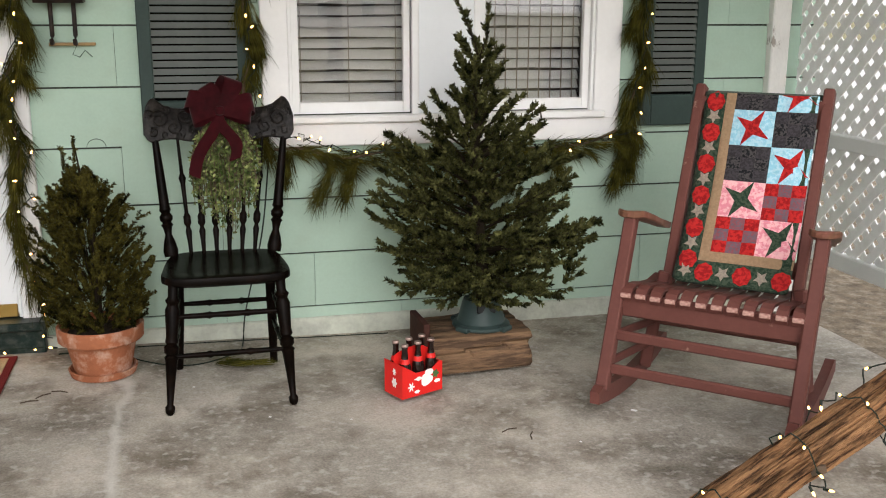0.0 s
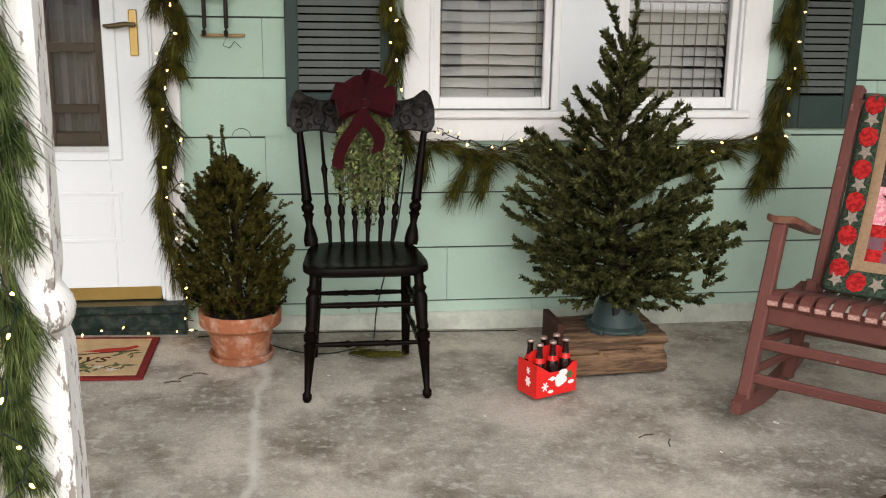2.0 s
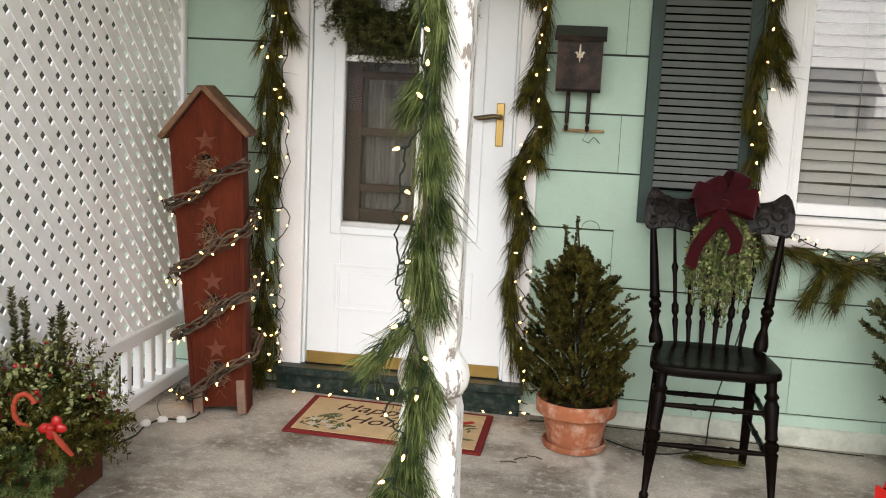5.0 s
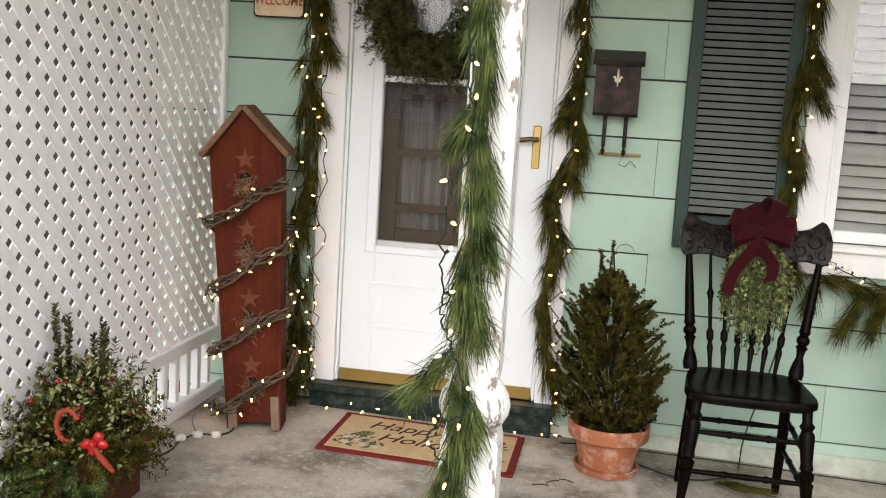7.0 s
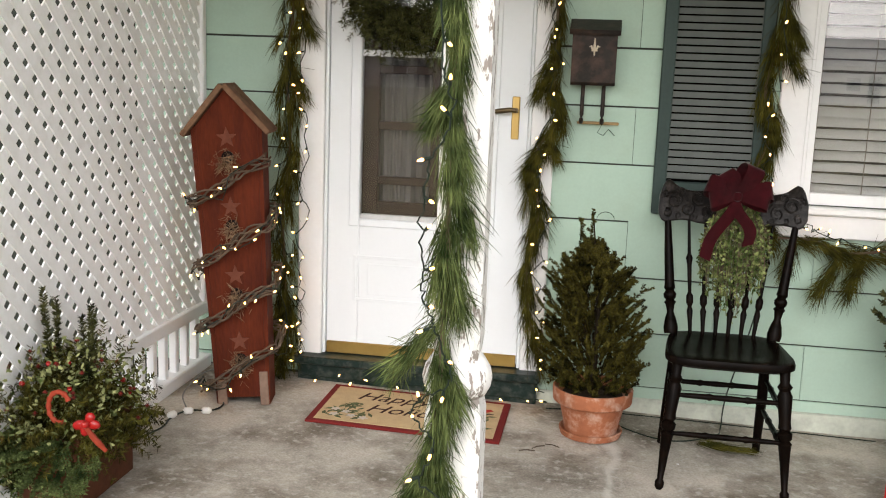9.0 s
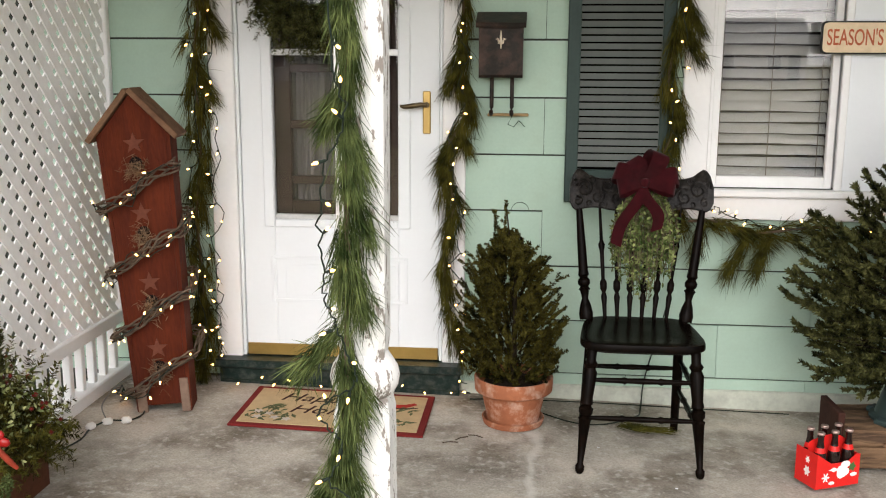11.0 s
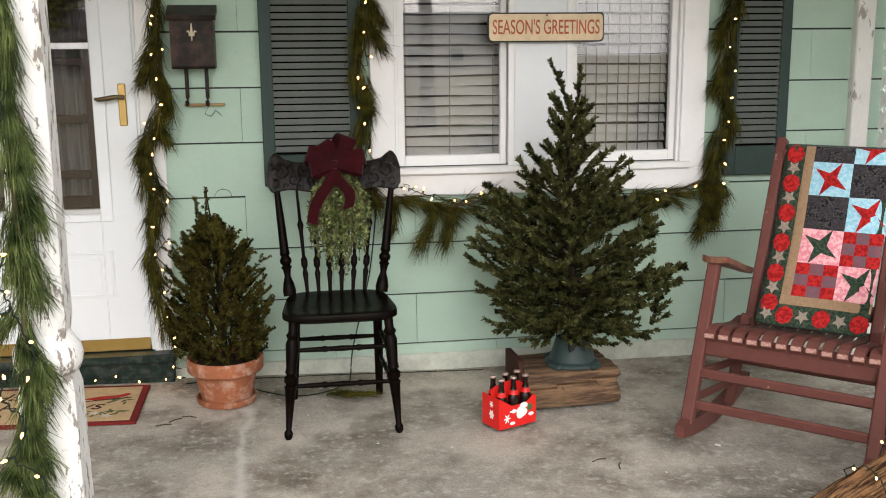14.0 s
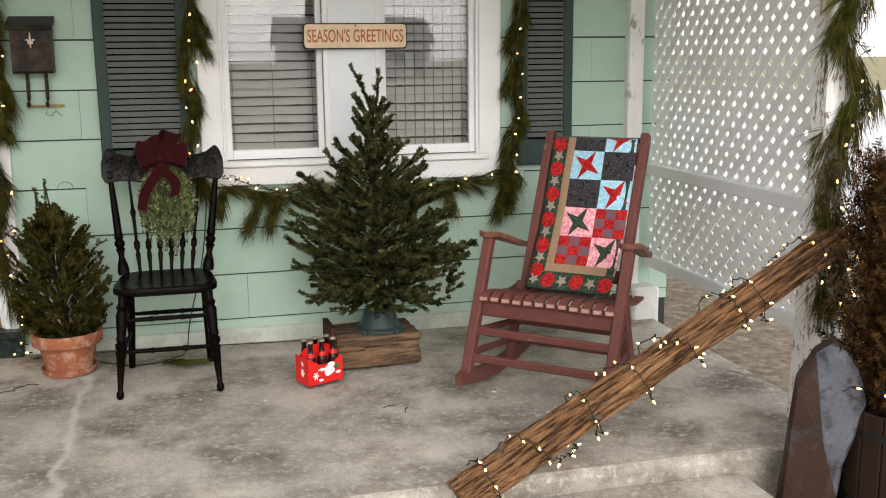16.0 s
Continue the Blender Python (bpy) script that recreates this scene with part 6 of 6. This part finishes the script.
def birdhouse():
    RW = mat("rust_red_barn_wood", (0.085, 0.016, 0.0055), 0.85, vary=0.35, scale=6, fine=50, bump=0.35, second=(0.06, 0.012, 0.006), amount=0.7, stretch=(2.5, 2.5, 0.5))
    RD = mat("faded_star_paint", (0.13, 0.045, 0.026), 0.85, vary=0.3, scale=20)
    RF = mat("brown_roof_board", (0.17, 0.095, 0.055), 0.85, vary=0.35, scale=8, bump=0.4, second=(0.08, 0.035, 0.02), amount=0.6)
    b = thing("birdhouse_tower", "tall rust-red wooden birdhouse wrapped in grapevine and lights", "birdhouse", pose(-1.825, 3.03, 0.038, 0, -3.6, 10))
    w, d, h = 0.122, 0.13, 1.13
    f = 0.090
    part("front_board", Mesh().prism([(-f, 0.035), (f, 0.035), (w, h), (0, h + 0.14), (-w, h)], 0.018, Matrix.Translation((0, 0, 0))), RW, b)
    part("back_board", Mesh().prism([(-f, 0.035), (f, 0.035), (w, h), (0, h + 0.14), (-w, h)], 0.018, Matrix.Translation((0, d - 0.018, 0))), RW, b)
    for s in (-1, 1):
        side = [(f + 0.001, 0.0), (f + 0.017, 0.0), (w + 0.017, h + 0.01), (w + 0.001, h + 0.01)]
        part("side_board", Mesh().prism([(s * px, pz) for px, pz in side][::s], d), RW, b)
        a = math.atan2(0.14, w)
        L = 0.250
        m = Matrix.Translation((0, -0.03, h + 0.155)) @ Matrix.Rotation(s * a, 4, "Y")
        part("roof_board", Mesh().bevel(0 if s > 0 else -L, L if s > 0 else 0, 0, d + 0.06, -0.006, 0.016, 0.003, m), RF, b)
    part("foot", Mesh().bevel(-f - 0.012, -f + 0.025, -0.006, 0.012, 0, 0.11, 0.002), mat("bare_grey_wood", (0.22, 0.15, 0.11), 0.9, vary=0.3), b)
    part("foot", Mesh().bevel(f - 0.02, f + 0.014, -0.006, 0.012, 0, 0.14, 0.002), mat("bare_grey_wood_b", (0.2, 0.135, 0.10), 0.9, vary=0.3), b)
    for z in (1.085, 0.815, 0.54, 0.27):
        st = [((0.042 if k % 2 == 0 else 0.017) * math.sin(math.pi * k / 5), z + (0.042 if k % 2 == 0 else 0.017) * math.cos(math.pi * k / 5)) for k in range(10)]
        part("star", Mesh().prism(st, 0.006, Matrix.Translation((0, -0.005, 0))), RD, b, "faded star")
        # flat black disc painted as the shade inside an entry hole
        part("entry_hole_disc", Mesh().lathe([(0.024, 0), (0.024, 0.004)], 16, pose(0, -0.0005, z - 0.075, 90)), mat("hole_shade", (0.01, 0.006, 0.005), 0.9), b)
        me = needles(np.array([[0, -0.012, z - 0.10]]) + rng.normal(size=(170, 3)) * np.array([0.020, 0.006, 0.022]), rng.normal(size=(170, 3)) * np.array([1, 0.5, 1]), rng.uniform(0.02, 0.05, 170), 0.0012)
        me.materials.append(STRAW)
        tagged(link("nest", me, b, "small straw nest"), kind="stuff")
    v = thing("grapevine_wrap", "twisted dry grapevine spiralled round the birdhouse", "vine", pose(-1.825, 3.03, 0.038, 0, -3.6, 10))
    lights = []
    for strand in range(5):
        pts = []
        for k in range(150):
            t = k / 149
            a = -2 * math.pi * 3.6 * t - 0.4
            x, y = math.cos(a), math.sin(a)
            sc = 1 / max(abs(x) / (w + 0.04), abs(y) / (d / 2 + 0.045)) * 0.95
            z = 0.965 - 0.90 * t + 0.04 * x + rng.uniform(-0.006, 0.006) + 0.018 * math.sin(k * 0.5 + strand * 1.3)
            off = 0.014 * math.cos(k * 0.37 + strand * 1.9)
            pts.append((x * (sc + off), d / 2 + y * (sc + off), z))
            if strand == 0 and k % 3 == 0:
                lights.append((x * (sc + 0.02), d / 2 + y * (sc + 0.02), z + rng.uniform(-0.03, 0.03)))
        part("vine_stem", Mesh().tube(pts, 0.0045, 5), TWIG, v)
    m = pose(-1.825, 3.03, 0.038, 0, -3.6, 10)
    string_lights(LBL, [tuple(m @ Vector(q)) for q in lights], 0.07, jut=0.015)


birdhouse()


# ---- wreath on the door ----
def wreath():
    w = thing("wreath", "dark evergreen wreath hung high on the door glass", "wreath", pose(-1.27, 3.43, 1.77))
    pts = [(0.20 * math.cos(a), 0, 0.20 * math.sin(a)) for a in [2 * math.pi * k / 40 for k in range(41)]]
    part("ring", Mesh().tube(pts, 0.012, 6), TWIG, w)
    tw = []
    for i in range(1300):
        a = rng.uniform(0, 2 * math.pi)
        o = np.array([0.20 * math.cos(a), -0.02, 0.20 * math.sin(a)]) + rng.normal(size=3) * 0.045
        d = np.array([-math.sin(a), -0.5, math.cos(a)]) + np.array([math.cos(a), 0, math.sin(a)]) * rng.uniform(-0.6, 1.0) + rng.normal(size=3) * 0.3
        tw.append((o, d, rng.uniform(0.06, 0.115)))
    tagged(link("needles", brush(tw, 420, 0.020, 0.0015, FIR), w), kind="stuff")


wreath()


# ---- planter with winter greens ----
def planter():
    PL = mat("rusty_brown_planter", (0.075, 0.026, 0.012), 0.7, vary=0.4, scale=8, bump=0.2)
    p = thing("planter_box", "rust-brown planter box of winter greens, berries and red bow", "planter", pose(-2.085, 2.14, 0.044) @ Matrix.Diagonal((1.15, 1.15, 1.12, 1)))
    for s in (-1, 1):
        part("side_board", Mesh().bevel(s * 0.112 - 0.009, s * 0.112 + 0.009, -0.15, 0.15, 0, 0.205, 0.003), PL, p)
        part("end_board", Mesh().bevel(-0.103, 0.103, s * 0.141 - 0.009, s * 0.141 + 0.009, 0, 0.20, 0.003), PL, p)
    part("soil", Mesh().bevel(-0.103, 0.103, -0.132, 0.132, 0.003, 0.17, 0.004), mat("planter_soil", (0.03, 0.02, 0.013), 0.95, bump=0.8), p)
    dome = lambda: (rng.normal(size=3) * np.array([0.55, 0.55, 0.35]) + np.array([-0.12, 0, 0.52]))
    tw = []
    for i in range(260):
        d = dome()
        tw.append((np.array([rng.uniform(-0.1, 0.1), rng.uniform(-0.12, 0.12), 0.19]), d, rng.uniform(0.10, 0.24) * (1.25 if i % 7 == 0 else 1.0)))
    for i in range(330):
        a = rng.uniform(0, 2 * math.pi)
        tw.insert(0 if i % 2 else len(tw), (np.array([0.08 * math.cos(a), 0.10 * math.sin(a), 0.20]), np.array([math.cos(a), math.sin(a), rng.uniform(-0.75, 0.35)]), rng.uniform(0.09, 0.19)))
    spray = []
    for i in range(70):
        o = np.array([rng.uniform(-0.16, 0.17), -0.13 + rng.uniform(-0.05, 0.03), rng.uniform(0.15, 0.22)])
        d = np.array([rng.normal() * 0.5, -0.7, rng.uniform(-1.0, 0.1)])
        d /= np.linalg.norm(d)
        ln = rng.uniform(0.08, 0.15)
        side = np.cross(d, [0, 0.4, 1.0])
        spray.append((o, d, ln))
        for k in range(5):
            for sgn in (-1, 1):
                spray.append((o + d * ln * (0.25 + 0.15 * k), d + side * sgn * 0.8, ln * (0.42 - 0.06 * k)))
    tagged(link("drooping_spray", brush(spray, 1300, 0.006, 0.0016, PINE), p), kind="stuff")
    tagged(link("fir_sprig", brush(tw[:300], 460, 0.02, 0.0014, SPRUCE), p), kind="stuff")
    tagged(link("cedar_sprig", brush(tw[300:], 460, 0.018, 0.002, PINEO), p), kind="stuff")
    tall = [(np.array([x, y, 0.22]), (dx, 0.0, 1), h) for x, y, dx, h in ((-0.03, 0.0, -0.08, 0.36), (-0.02, 0.02, -0.04, 0.33), (0.075, -0.02, 0.06, 0.33), (0.08, 0.0, 0.03, 0.30), (-0.1, 0, -0.2, 0.26), (0.03, 0.05, 0, 0.27))]
    tagged(link("spruce_tip", brush(tall, 1900, 0.017, 0.0016, FIR), p), kind="stuff")
    base, head = [], []
    for i in range(3400):
        d = dome()
        d /= np.linalg.norm(d)
        q = np.array([0, 0, 0.19]) + d * rng.uniform(0.08, 0.25) * np.array([1.0, 1.1, 1])
        q[2] = max(q[2], 0.20)
        if i % 3 == 0:
            q = np.array([rng.uniform(-0.24, 0.0), -0.16 + rng.normal() * 0.04, rng.uniform(0.06, 0.24)])
        base.append(q)
        head.append(rng.normal(size=3) + d)
    me = needles(np.array(base), np.array(head), rng.uniform(0.010, 0.020, 3400), 0.0044)
    me.materials.append(VARI)
    tagged(link("variegated_sprig", me, p), kind="stuff")
    RB = mat("glossy_red", (0.30, 0.008, 0.007), 0.4, vary=0.1, bump=0, coat=0.5)
    ORG = mat("orange_rope", (0.24, 0.035, 0.016), 0.6, vary=0.3)
    dark_berry = Mesh().lathe([(0.001, -0.007), (0.007, 0), (0.001, 0.007)], 8).data("dark_berry", mat("dark_red_berry", (0.10, 0.012, 0.008), 0.4, vary=0.2), True)
    berry = Mesh().lathe([(0.001, -0.008), (0.006, -0.005), (0.008, 0), (0.006, 0.005), (0.001, 0.008)], 8).data("berry", RB, True)
    for i in range(54):
        d = dome()
        d /= np.linalg.norm(d)
        q = d * rng.uniform(0.17, 0.24)
        link("berry", berry if i % 4 == 0 else dark_berry, p, m=pose(q[0], q[1], 0.20 + max(0.02, q[2])))
    part("rope_ring", Mesh().tube([(0.100 + 0.030 * math.cos(a), -0.20, 0.315 + 0.042 * math.sin(a)) for a in [0.5 + 4.6 * k / 36 for k in range(37)]], [0.0075 if k % 4 < 2 else 0.0058 for k in range(37)], 8), ORG, p, "twisted orange rope ring", True)
    for bx, bz, ang, w in ((-0.032, 0.0, 200, 0.040), (0.022, 0.030, 60, 0.030), (0.034, 0.008, -8, 0.034), (0.0, -0.022, 255, 0.036)):
        loop = Mesh().lathe([(0.003, 0.0), (0.010, 0.006), (0.014, 0.018), (0.011, 0.030), (0.003, 0.036)], 10)
        part("bow_loop", loop, RB, p, "glossy red bow", True, pose(0.178, -0.205, 0.282, 0, 90 - ang, 0) @ Matrix.Diagonal((1, 0.7, w / 0.034, 1)))
    part("knot", Mesh().lathe([(0.002, -0.010), (0.010, -0.006), (0.012, 0.0), (0.010, 0.006), (0.002, 0.010)], 10, pose(0.178, -0.217, 0.282)), RB, p, smooth=True)
    part("bow_tail", Mesh().tube([(0.180, -0.215, 0.275), (0.198, -0.215, 0.250), (0.215, -0.215, 0.232), (0.228, -0.205, 0.210)], [0.005, 0.008, 0.008, 0.005], 8), ORG, p, smooth=True)


planter()


# ---- log rail, standing slate, juniper ----
def log_rail():
    LW = mat("shaggy_log_bark", (0.24, 0.128, 0.060), 0.95, vary=0.6, scale=6, fine=70, bump=1.0, second=(0.030, 0.016, 0.009), amount=0.95, stretch=(7, 7, 0.9), edge=(0.46, 0.60))
    a, b = Vector((0.985, 1.49, -0.062)), Vector((2.52, 1.62, 0.745))
    m = Matrix.Translation(a) @ (b - a).to_track_quat("Z", "Y").to_matrix().to_4x4()
    L = (b - a).length
    g, n, k = Mesh(), 150, 96
    for i in range(n + 1):
        z = L * i / n
        bend = 0.014 * math.sin(z * 3.2) + 0.008 * math.sin(z * 7.5)
        for j in range(k):
            t = 2 * math.pi * j / k
            r = 0.061 + 0.005 * math.cos(t * 2 + 0.8 * z) + 0.011 * noise.noise(Vector((2.4 * math.cos(t), 2.4 * math.sin(t), z * 2.0))) + 0.017 * noise.noise(Vector((8 * math.cos(t), 8 * math.sin(t), z * 1.8))) - 0.012 * max(0, noise.noise(Vector((13 * math.cos(t), 13 * math.sin(t), z * 3.6 + 4)))) + 0.006 * noise.noise(Vector((24 * math.cos(t), 24 * math.sin(t), z * 8)))
            g.v.append(Vector((r * math.cos(t) + bend, r * math.sin(t) - bend * 0.6, z + 0.03 * noise.noise(Vector((3 * math.cos(t), 3 * math.sin(t), 5.0 + (i == 0)))) * (i in (0, n)))))
    for i in range(n):
        g.f += [(i * k + j, i * k + (j + 1) % k, (i + 1) * k + (j + 1) % k, (i + 1) * k + j) for j in range(k)]
    g.f += [tuple(range(k - 1, -1, -1)), tuple(n * k + j for j in range(k))]
    o = thing("log_rail", "shaggy barked cedar log leaning from slab to post as a rail", "log")
    for i in range(5):
        z, t = L * (0.12 + 0.19 * i), 1.2 + 2.1 * i
        c = m @ Vector((0.050 * math.cos(t), 0.050 * math.sin(t), z))
        e = m @ Vector((0.073 * math.cos(t), 0.073 * math.sin(t), z + 0.03))
        part("branch_stub", Mesh().tube([c, e], [0.016, 0.011], 8), BARK, o)
    part("log", g, LW, o, m=m)
    pts = []
    for i in range(150):
        t = i / 149
        r = 0.079 + 0.012 * max(0, math.sin(t * 41))
        an = t * 2 * math.pi * 8 + 1.3 * math.sin(t * 17) + 0.7 * math.sin(t * 39 + 1)
        pts.append(m @ Vector((r * math.cos(an), r * math.sin(an) * 1.05, L * (0.03 + 0.93 * t + 0.014 * math.sin(an) + 0.018 * math.sin(t * 27 + 2)))))
    string_lights(LBL, pts, 0.075, jut=0.013, loose=0.010)


def slate():
    GS = mat("brown_grey_slate", (0.040, 0.022, 0.015), 0.6, vary=0.3, scale=4, bump=0.6, second=(0.05, 0.045, 0.048), amount=0.8, edge=(0.53, 0.60))
    s = thing("standing_slate", "upright blue-grey slate slab with rust-brown side", "stone", pose(2.205, 1.26, -0.2, 0, 4, -30))
    o = [(-0.11, -0.02), (0.085, -0.02), (0.085, 0.10), (0.085, 0.22), (0.115, 0.34), (0.128, 0.46), (0.10, 0.56), (0.05, 0.63), (0.0, 0.655), (-0.055, 0.61), (-0.10, 0.50), (-0.105, 0.35), (-0.105, 0.18)]
    g = Mesh()
    n = len(o)
    for y, sc in ((0.0, 0.90), (0.02, 1.0), (0.10, 1.0), (0.125, 0.92)):
        for x, z in o:
            w = noise.noise(Vector((x * 14, y * 9, z * 9)))
            g.v.append((x * sc + 0.012 * w, y + 0.014 * w, 0.3 + (z - 0.3) * (sc if z > 0 else 1)))
    for j in range(3):
        g.f += [(j * n + (i + 1) % n, j * n + i, (j + 1) * n + i, (j + 1) * n + (i + 1) % n) for i in range(n) if j or i not in range(2, 9)]
    c0 = len(g.v)
    g.v.append((0.01, -0.012, 0.3))
    face = Mesh()
    face.v = list(g.v)
    grey = range(2, 9)
    g.f += [(c0, i, (i + 1) % n) for i in range(n) if i not in grey]
    face.f = [(c0, i, (i + 1) % n) for i in grey] + [((i + 1) % n, i, n + i, n + (i + 1) % n) for i in grey]
    g.f.append(tuple(3 * n + i for i in range(n - 1, -1, -1)))
    part("slab", g, GS, s)
    part("cleft_face", face, mat("blue_grey_slate", (0.095, 0.10, 0.118), 0.5, vary=0.3, scale=7, bump=0.6, second=(0.035, 0.03, 0.03), amount=0.8, edge=(0.5, 0.6)), s, "cleft blue-grey face")


def juniper():
    p = thing("potted_juniper", "browned juniper in a dark wooden tub with small lights", "potted plant", pose(2.55, 1.22, -0.2))
    TB = mat("dark_tub_wood", (0.022, 0.011, 0.007), 0.75, vary=0.4, scale=6, bump=0.3, stretch=(3, 3, 0.6))
    stave = Mesh().bevel(-0.036, 0.036, -0.012, 0.012, 0.0, 0.42, 0.004).data("stave", TB)
    for i in range(18):
        a = 2 * math.pi * i / 18
        link("stave", stave, p, m=pose(0.205 * math.cos(a), 0.205 * math.sin(a), 0, 0, 0, math.degrees(a) + 90))
    for z in (0.08, 0.33):
        part("hoop", Mesh().lathe([(0.219, z), (0.222, z), (0.222, z + 0.03), (0.219, z + 0.03)], 28), BLACKM, p)
    part("soil", Mesh().lathe([(0.195, 0.36), (0.01, 0.38)], 18), mat("tub_soil", (0.03, 0.02, 0.013), 0.95, fine=150, bump=0.8), p)
    part("trunk", Mesh().tube([(0, 0, 0.36), (-0.03, 0, 0.8), (-0.05, 0.02, 1.15)], [0.02, 0.012, 0.004], 8), BARK, p)
    tw = []
    for i in range(620):
        z = 0.42 + 0.85 * (i / 620)
        u = (z - 0.42) / 0.85
        a = i * 2.399
        R = 0.37 * (1 - 0.4 * u) * rng.uniform(0.55, 1.1)
        d = np.array([math.cos(a), math.sin(a), 0.9])
        tw.append((np.array([-0.05 * u + 0.1 * R * math.cos(a), 0.1 * R * math.sin(a), z - 0.1]), d, R))
        for k in range(3):
            q = np.array([-0.05 * u, 0, z - 0.1]) + d / np.linalg.norm(d) * R * rng.uniform(0.35, 0.95)
            tw.append((q, d + rng.normal(size=3) * 0.6, rng.uniform(0.04, 0.09)))
    tagged(link("foliage", brush(tw, 520, 0.018, 0.0018, JUN), p), kind="stuff")
    pale = []
    for i in range(26):
        o = np.array([-0.26 - rng.uniform(0, 0.1), 0.05, rng.uniform(0.75, 1.25)])
        pale.append((o, (-0.5, -0.1, 0.8), rng.uniform(0.08, 0.2)))
    tagged(link("bare_twig", brush(pale, 200, 0.02, 0.0009, TWIG, forward=1.2), p, "bare grey twigs"), kind="stuff")
    pts = [(2.55 + 0.30 * math.cos(a) * (1 - 0.03 * k), 1.24 + 0.30 * math.sin(a) * (1 - 0.03 * k), 0.25 + 0.04 * k) for k, a in enumerate(np.linspace(2.2, 16, 18))]
    string_lights(LBL, pts, 0.11)


log_rail()
slate()
juniper()


# ---- cords and loose bits on the slab ----
def floor_cord(label, points, r=0.0035, name="extension_cord"):
    c = thing(name, label, "cord")
    part("cable", Mesh().tube(spline(points, 8), r, 6), CORD, c, smooth=True)
    return c


cz = lambda x: slab_z(x) + 0.004
ec = floor_cord("dark extension cord with white plugs lying by the balustrade", [(-2.02, 2.30, cz(-2.1)), (-2.06, 2.50, cz(-2.1)), (-2.02, 2.68, cz(-2.1)), (-2.03, 2.79, cz(-2.1)), (-1.99, 2.86, cz(-2.1) + 0.01), (-1.91, 2.89, cz(-2) + 0.008), (-1.90, 3.00, cz(-2)), (-1.98, 3.16, cz(-2)), (-1.93, 3.30, cz(-1.9))])
PLUG = mat("white_plug_plastic", (0.72, 0.70, 0.66), 0.4, vary=0.05)
for x, y, a in ((-2.03, 2.80, 60), (-1.99, 2.86, 30), (-1.925, 2.885, 15)):
    part("plug", Mesh().bevel(-0.020, 0.020, -0.013, 0.013, 0, 0.026, 0.008, pose(x, y, cz(x) - 0.003, 0, 0, a)), PLUG, ec, "white plug")
part("loop", Mesh().tube(spline([(-2.00, 2.87, cz(-2) + 0.01), (-2.08, 3.02, 0.07), (-2.06, 3.18, 0.11), (-1.97, 3.24, 0.12)], 8), 0.003, 6), mat("grey_cord", (0.16, 0.16, 0.15), 0.5), ec, "grey cord loop", True)
floor_cord("thin dark cord running along the slab behind the chair", [(-0.62, 3.40, cz(-0.6)), (-0.45, 3.42, cz(-0.4)), (-0.31, 3.28, cz(-0.3)), (-0.18, 3.19, cz(-0.2)), (-0.06, 3.20, cz(0)), (0.07, 3.30, cz(0)), (0.10, 3.40, cz(0)), (0.12, 3.46, 0.12), (0.20, 3.46, 0.45), (0.24, 3.44, 0.78)], 0.003)
floor_cord("thin dark cord lying along the wall foot", [(-0.32, 3.44, cz(-0.3)), (0.0, 3.45, cz(0)), (0.4, 3.45, cz(0.4)), (0.72, 3.44, cz(0.7))], 0.0025)

sp = thing("pine_sprig", "fallen pine sprig lying on the slab", "sprig", pose(0.075, 3.13, 0.006, 0, 0, -14) @ Matrix.Scale(1.35, 4))
part("stem", Mesh().tube([(-0.07, 0, 0.002), (0.07, 0.01, 0.004)], 0.002, 5), TWIG, sp)
n = 260
bs = np.stack([rng.uniform(-0.07, 0.06, n), rng.normal(size=n) * 0.008, rng.uniform(0.002, 0.012, n)], 1)
hd = np.stack([np.ones(n), rng.normal(size=n) * 0.35, rng.normal(size=n) * 0.06], 1)
me = needles(bs, hd, rng.uniform(0.03, 0.07, n), 0.0011)
me.materials.append(PINEO)
tagged(link("needles", me, sp), kind="stuff")

for x, y, s in ((1.40, 2.40, 0.011), (0.15, 2.62, 0.005), (0.42, 2.55, 0.004), (1.12, 2.2, 0.005), (-0.1, 2.95, 0.005)):
    c = part("paint_chip", Mesh().bevel(-s, s, -s * 0.6, s * 0.6, 0, 0.002, 0.0008, pose(x, y, slab_z(x) + 0.0005, 0, 0, rng.uniform(0, 180))), WHITE)
    tagged(c, "white flake of paint on the slab", "paint chip", "fallen paint flakes")
for x, y, a in ((0.98, 2.28, 70), (-0.62, 2.95, 40), (-0.57, 2.98, -20), (-0.66, 2.90, 10), (0.92, 2.34, 20)):
    c = part("dry_twig", Mesh().tube([(-0.03, 0, 0.002), (0, 0.006, 0.003), (0.03, 0, 0.002)], 0.0022, 5), BARK, None, m=pose(x, y, slab_z(x) + 0.001, 0, 0, a))
    tagged(c, "small dark twig on the slab", "twig", "fallen twigs")

# ---- broken half-round patch in the siding ----
half = [(0.037 * math.cos(math.pi * k / 14), 0.0335 * math.sin(math.pi * k / 14)) for k in range(15)]
# dark half-disc draws the shaded groove round the patch
part("patch_edge", Mesh().prism(half, 0.003, pose(-0.424, WALL - 0.0022, FIRST + 3 * COURSE)), SHADELINE, wall_house)
half = [(0.035 * math.cos(math.pi * k / 14), 0.031 * math.sin(math.pi * k / 14)) for k in range(15)]
part("patch", Mesh().prism(half, 0.003, pose(-0.424, WALL - 0.0045, FIRST + 3 * COURSE)), SIDING, wall_house)

# ---- siding pieces ----
shingles()
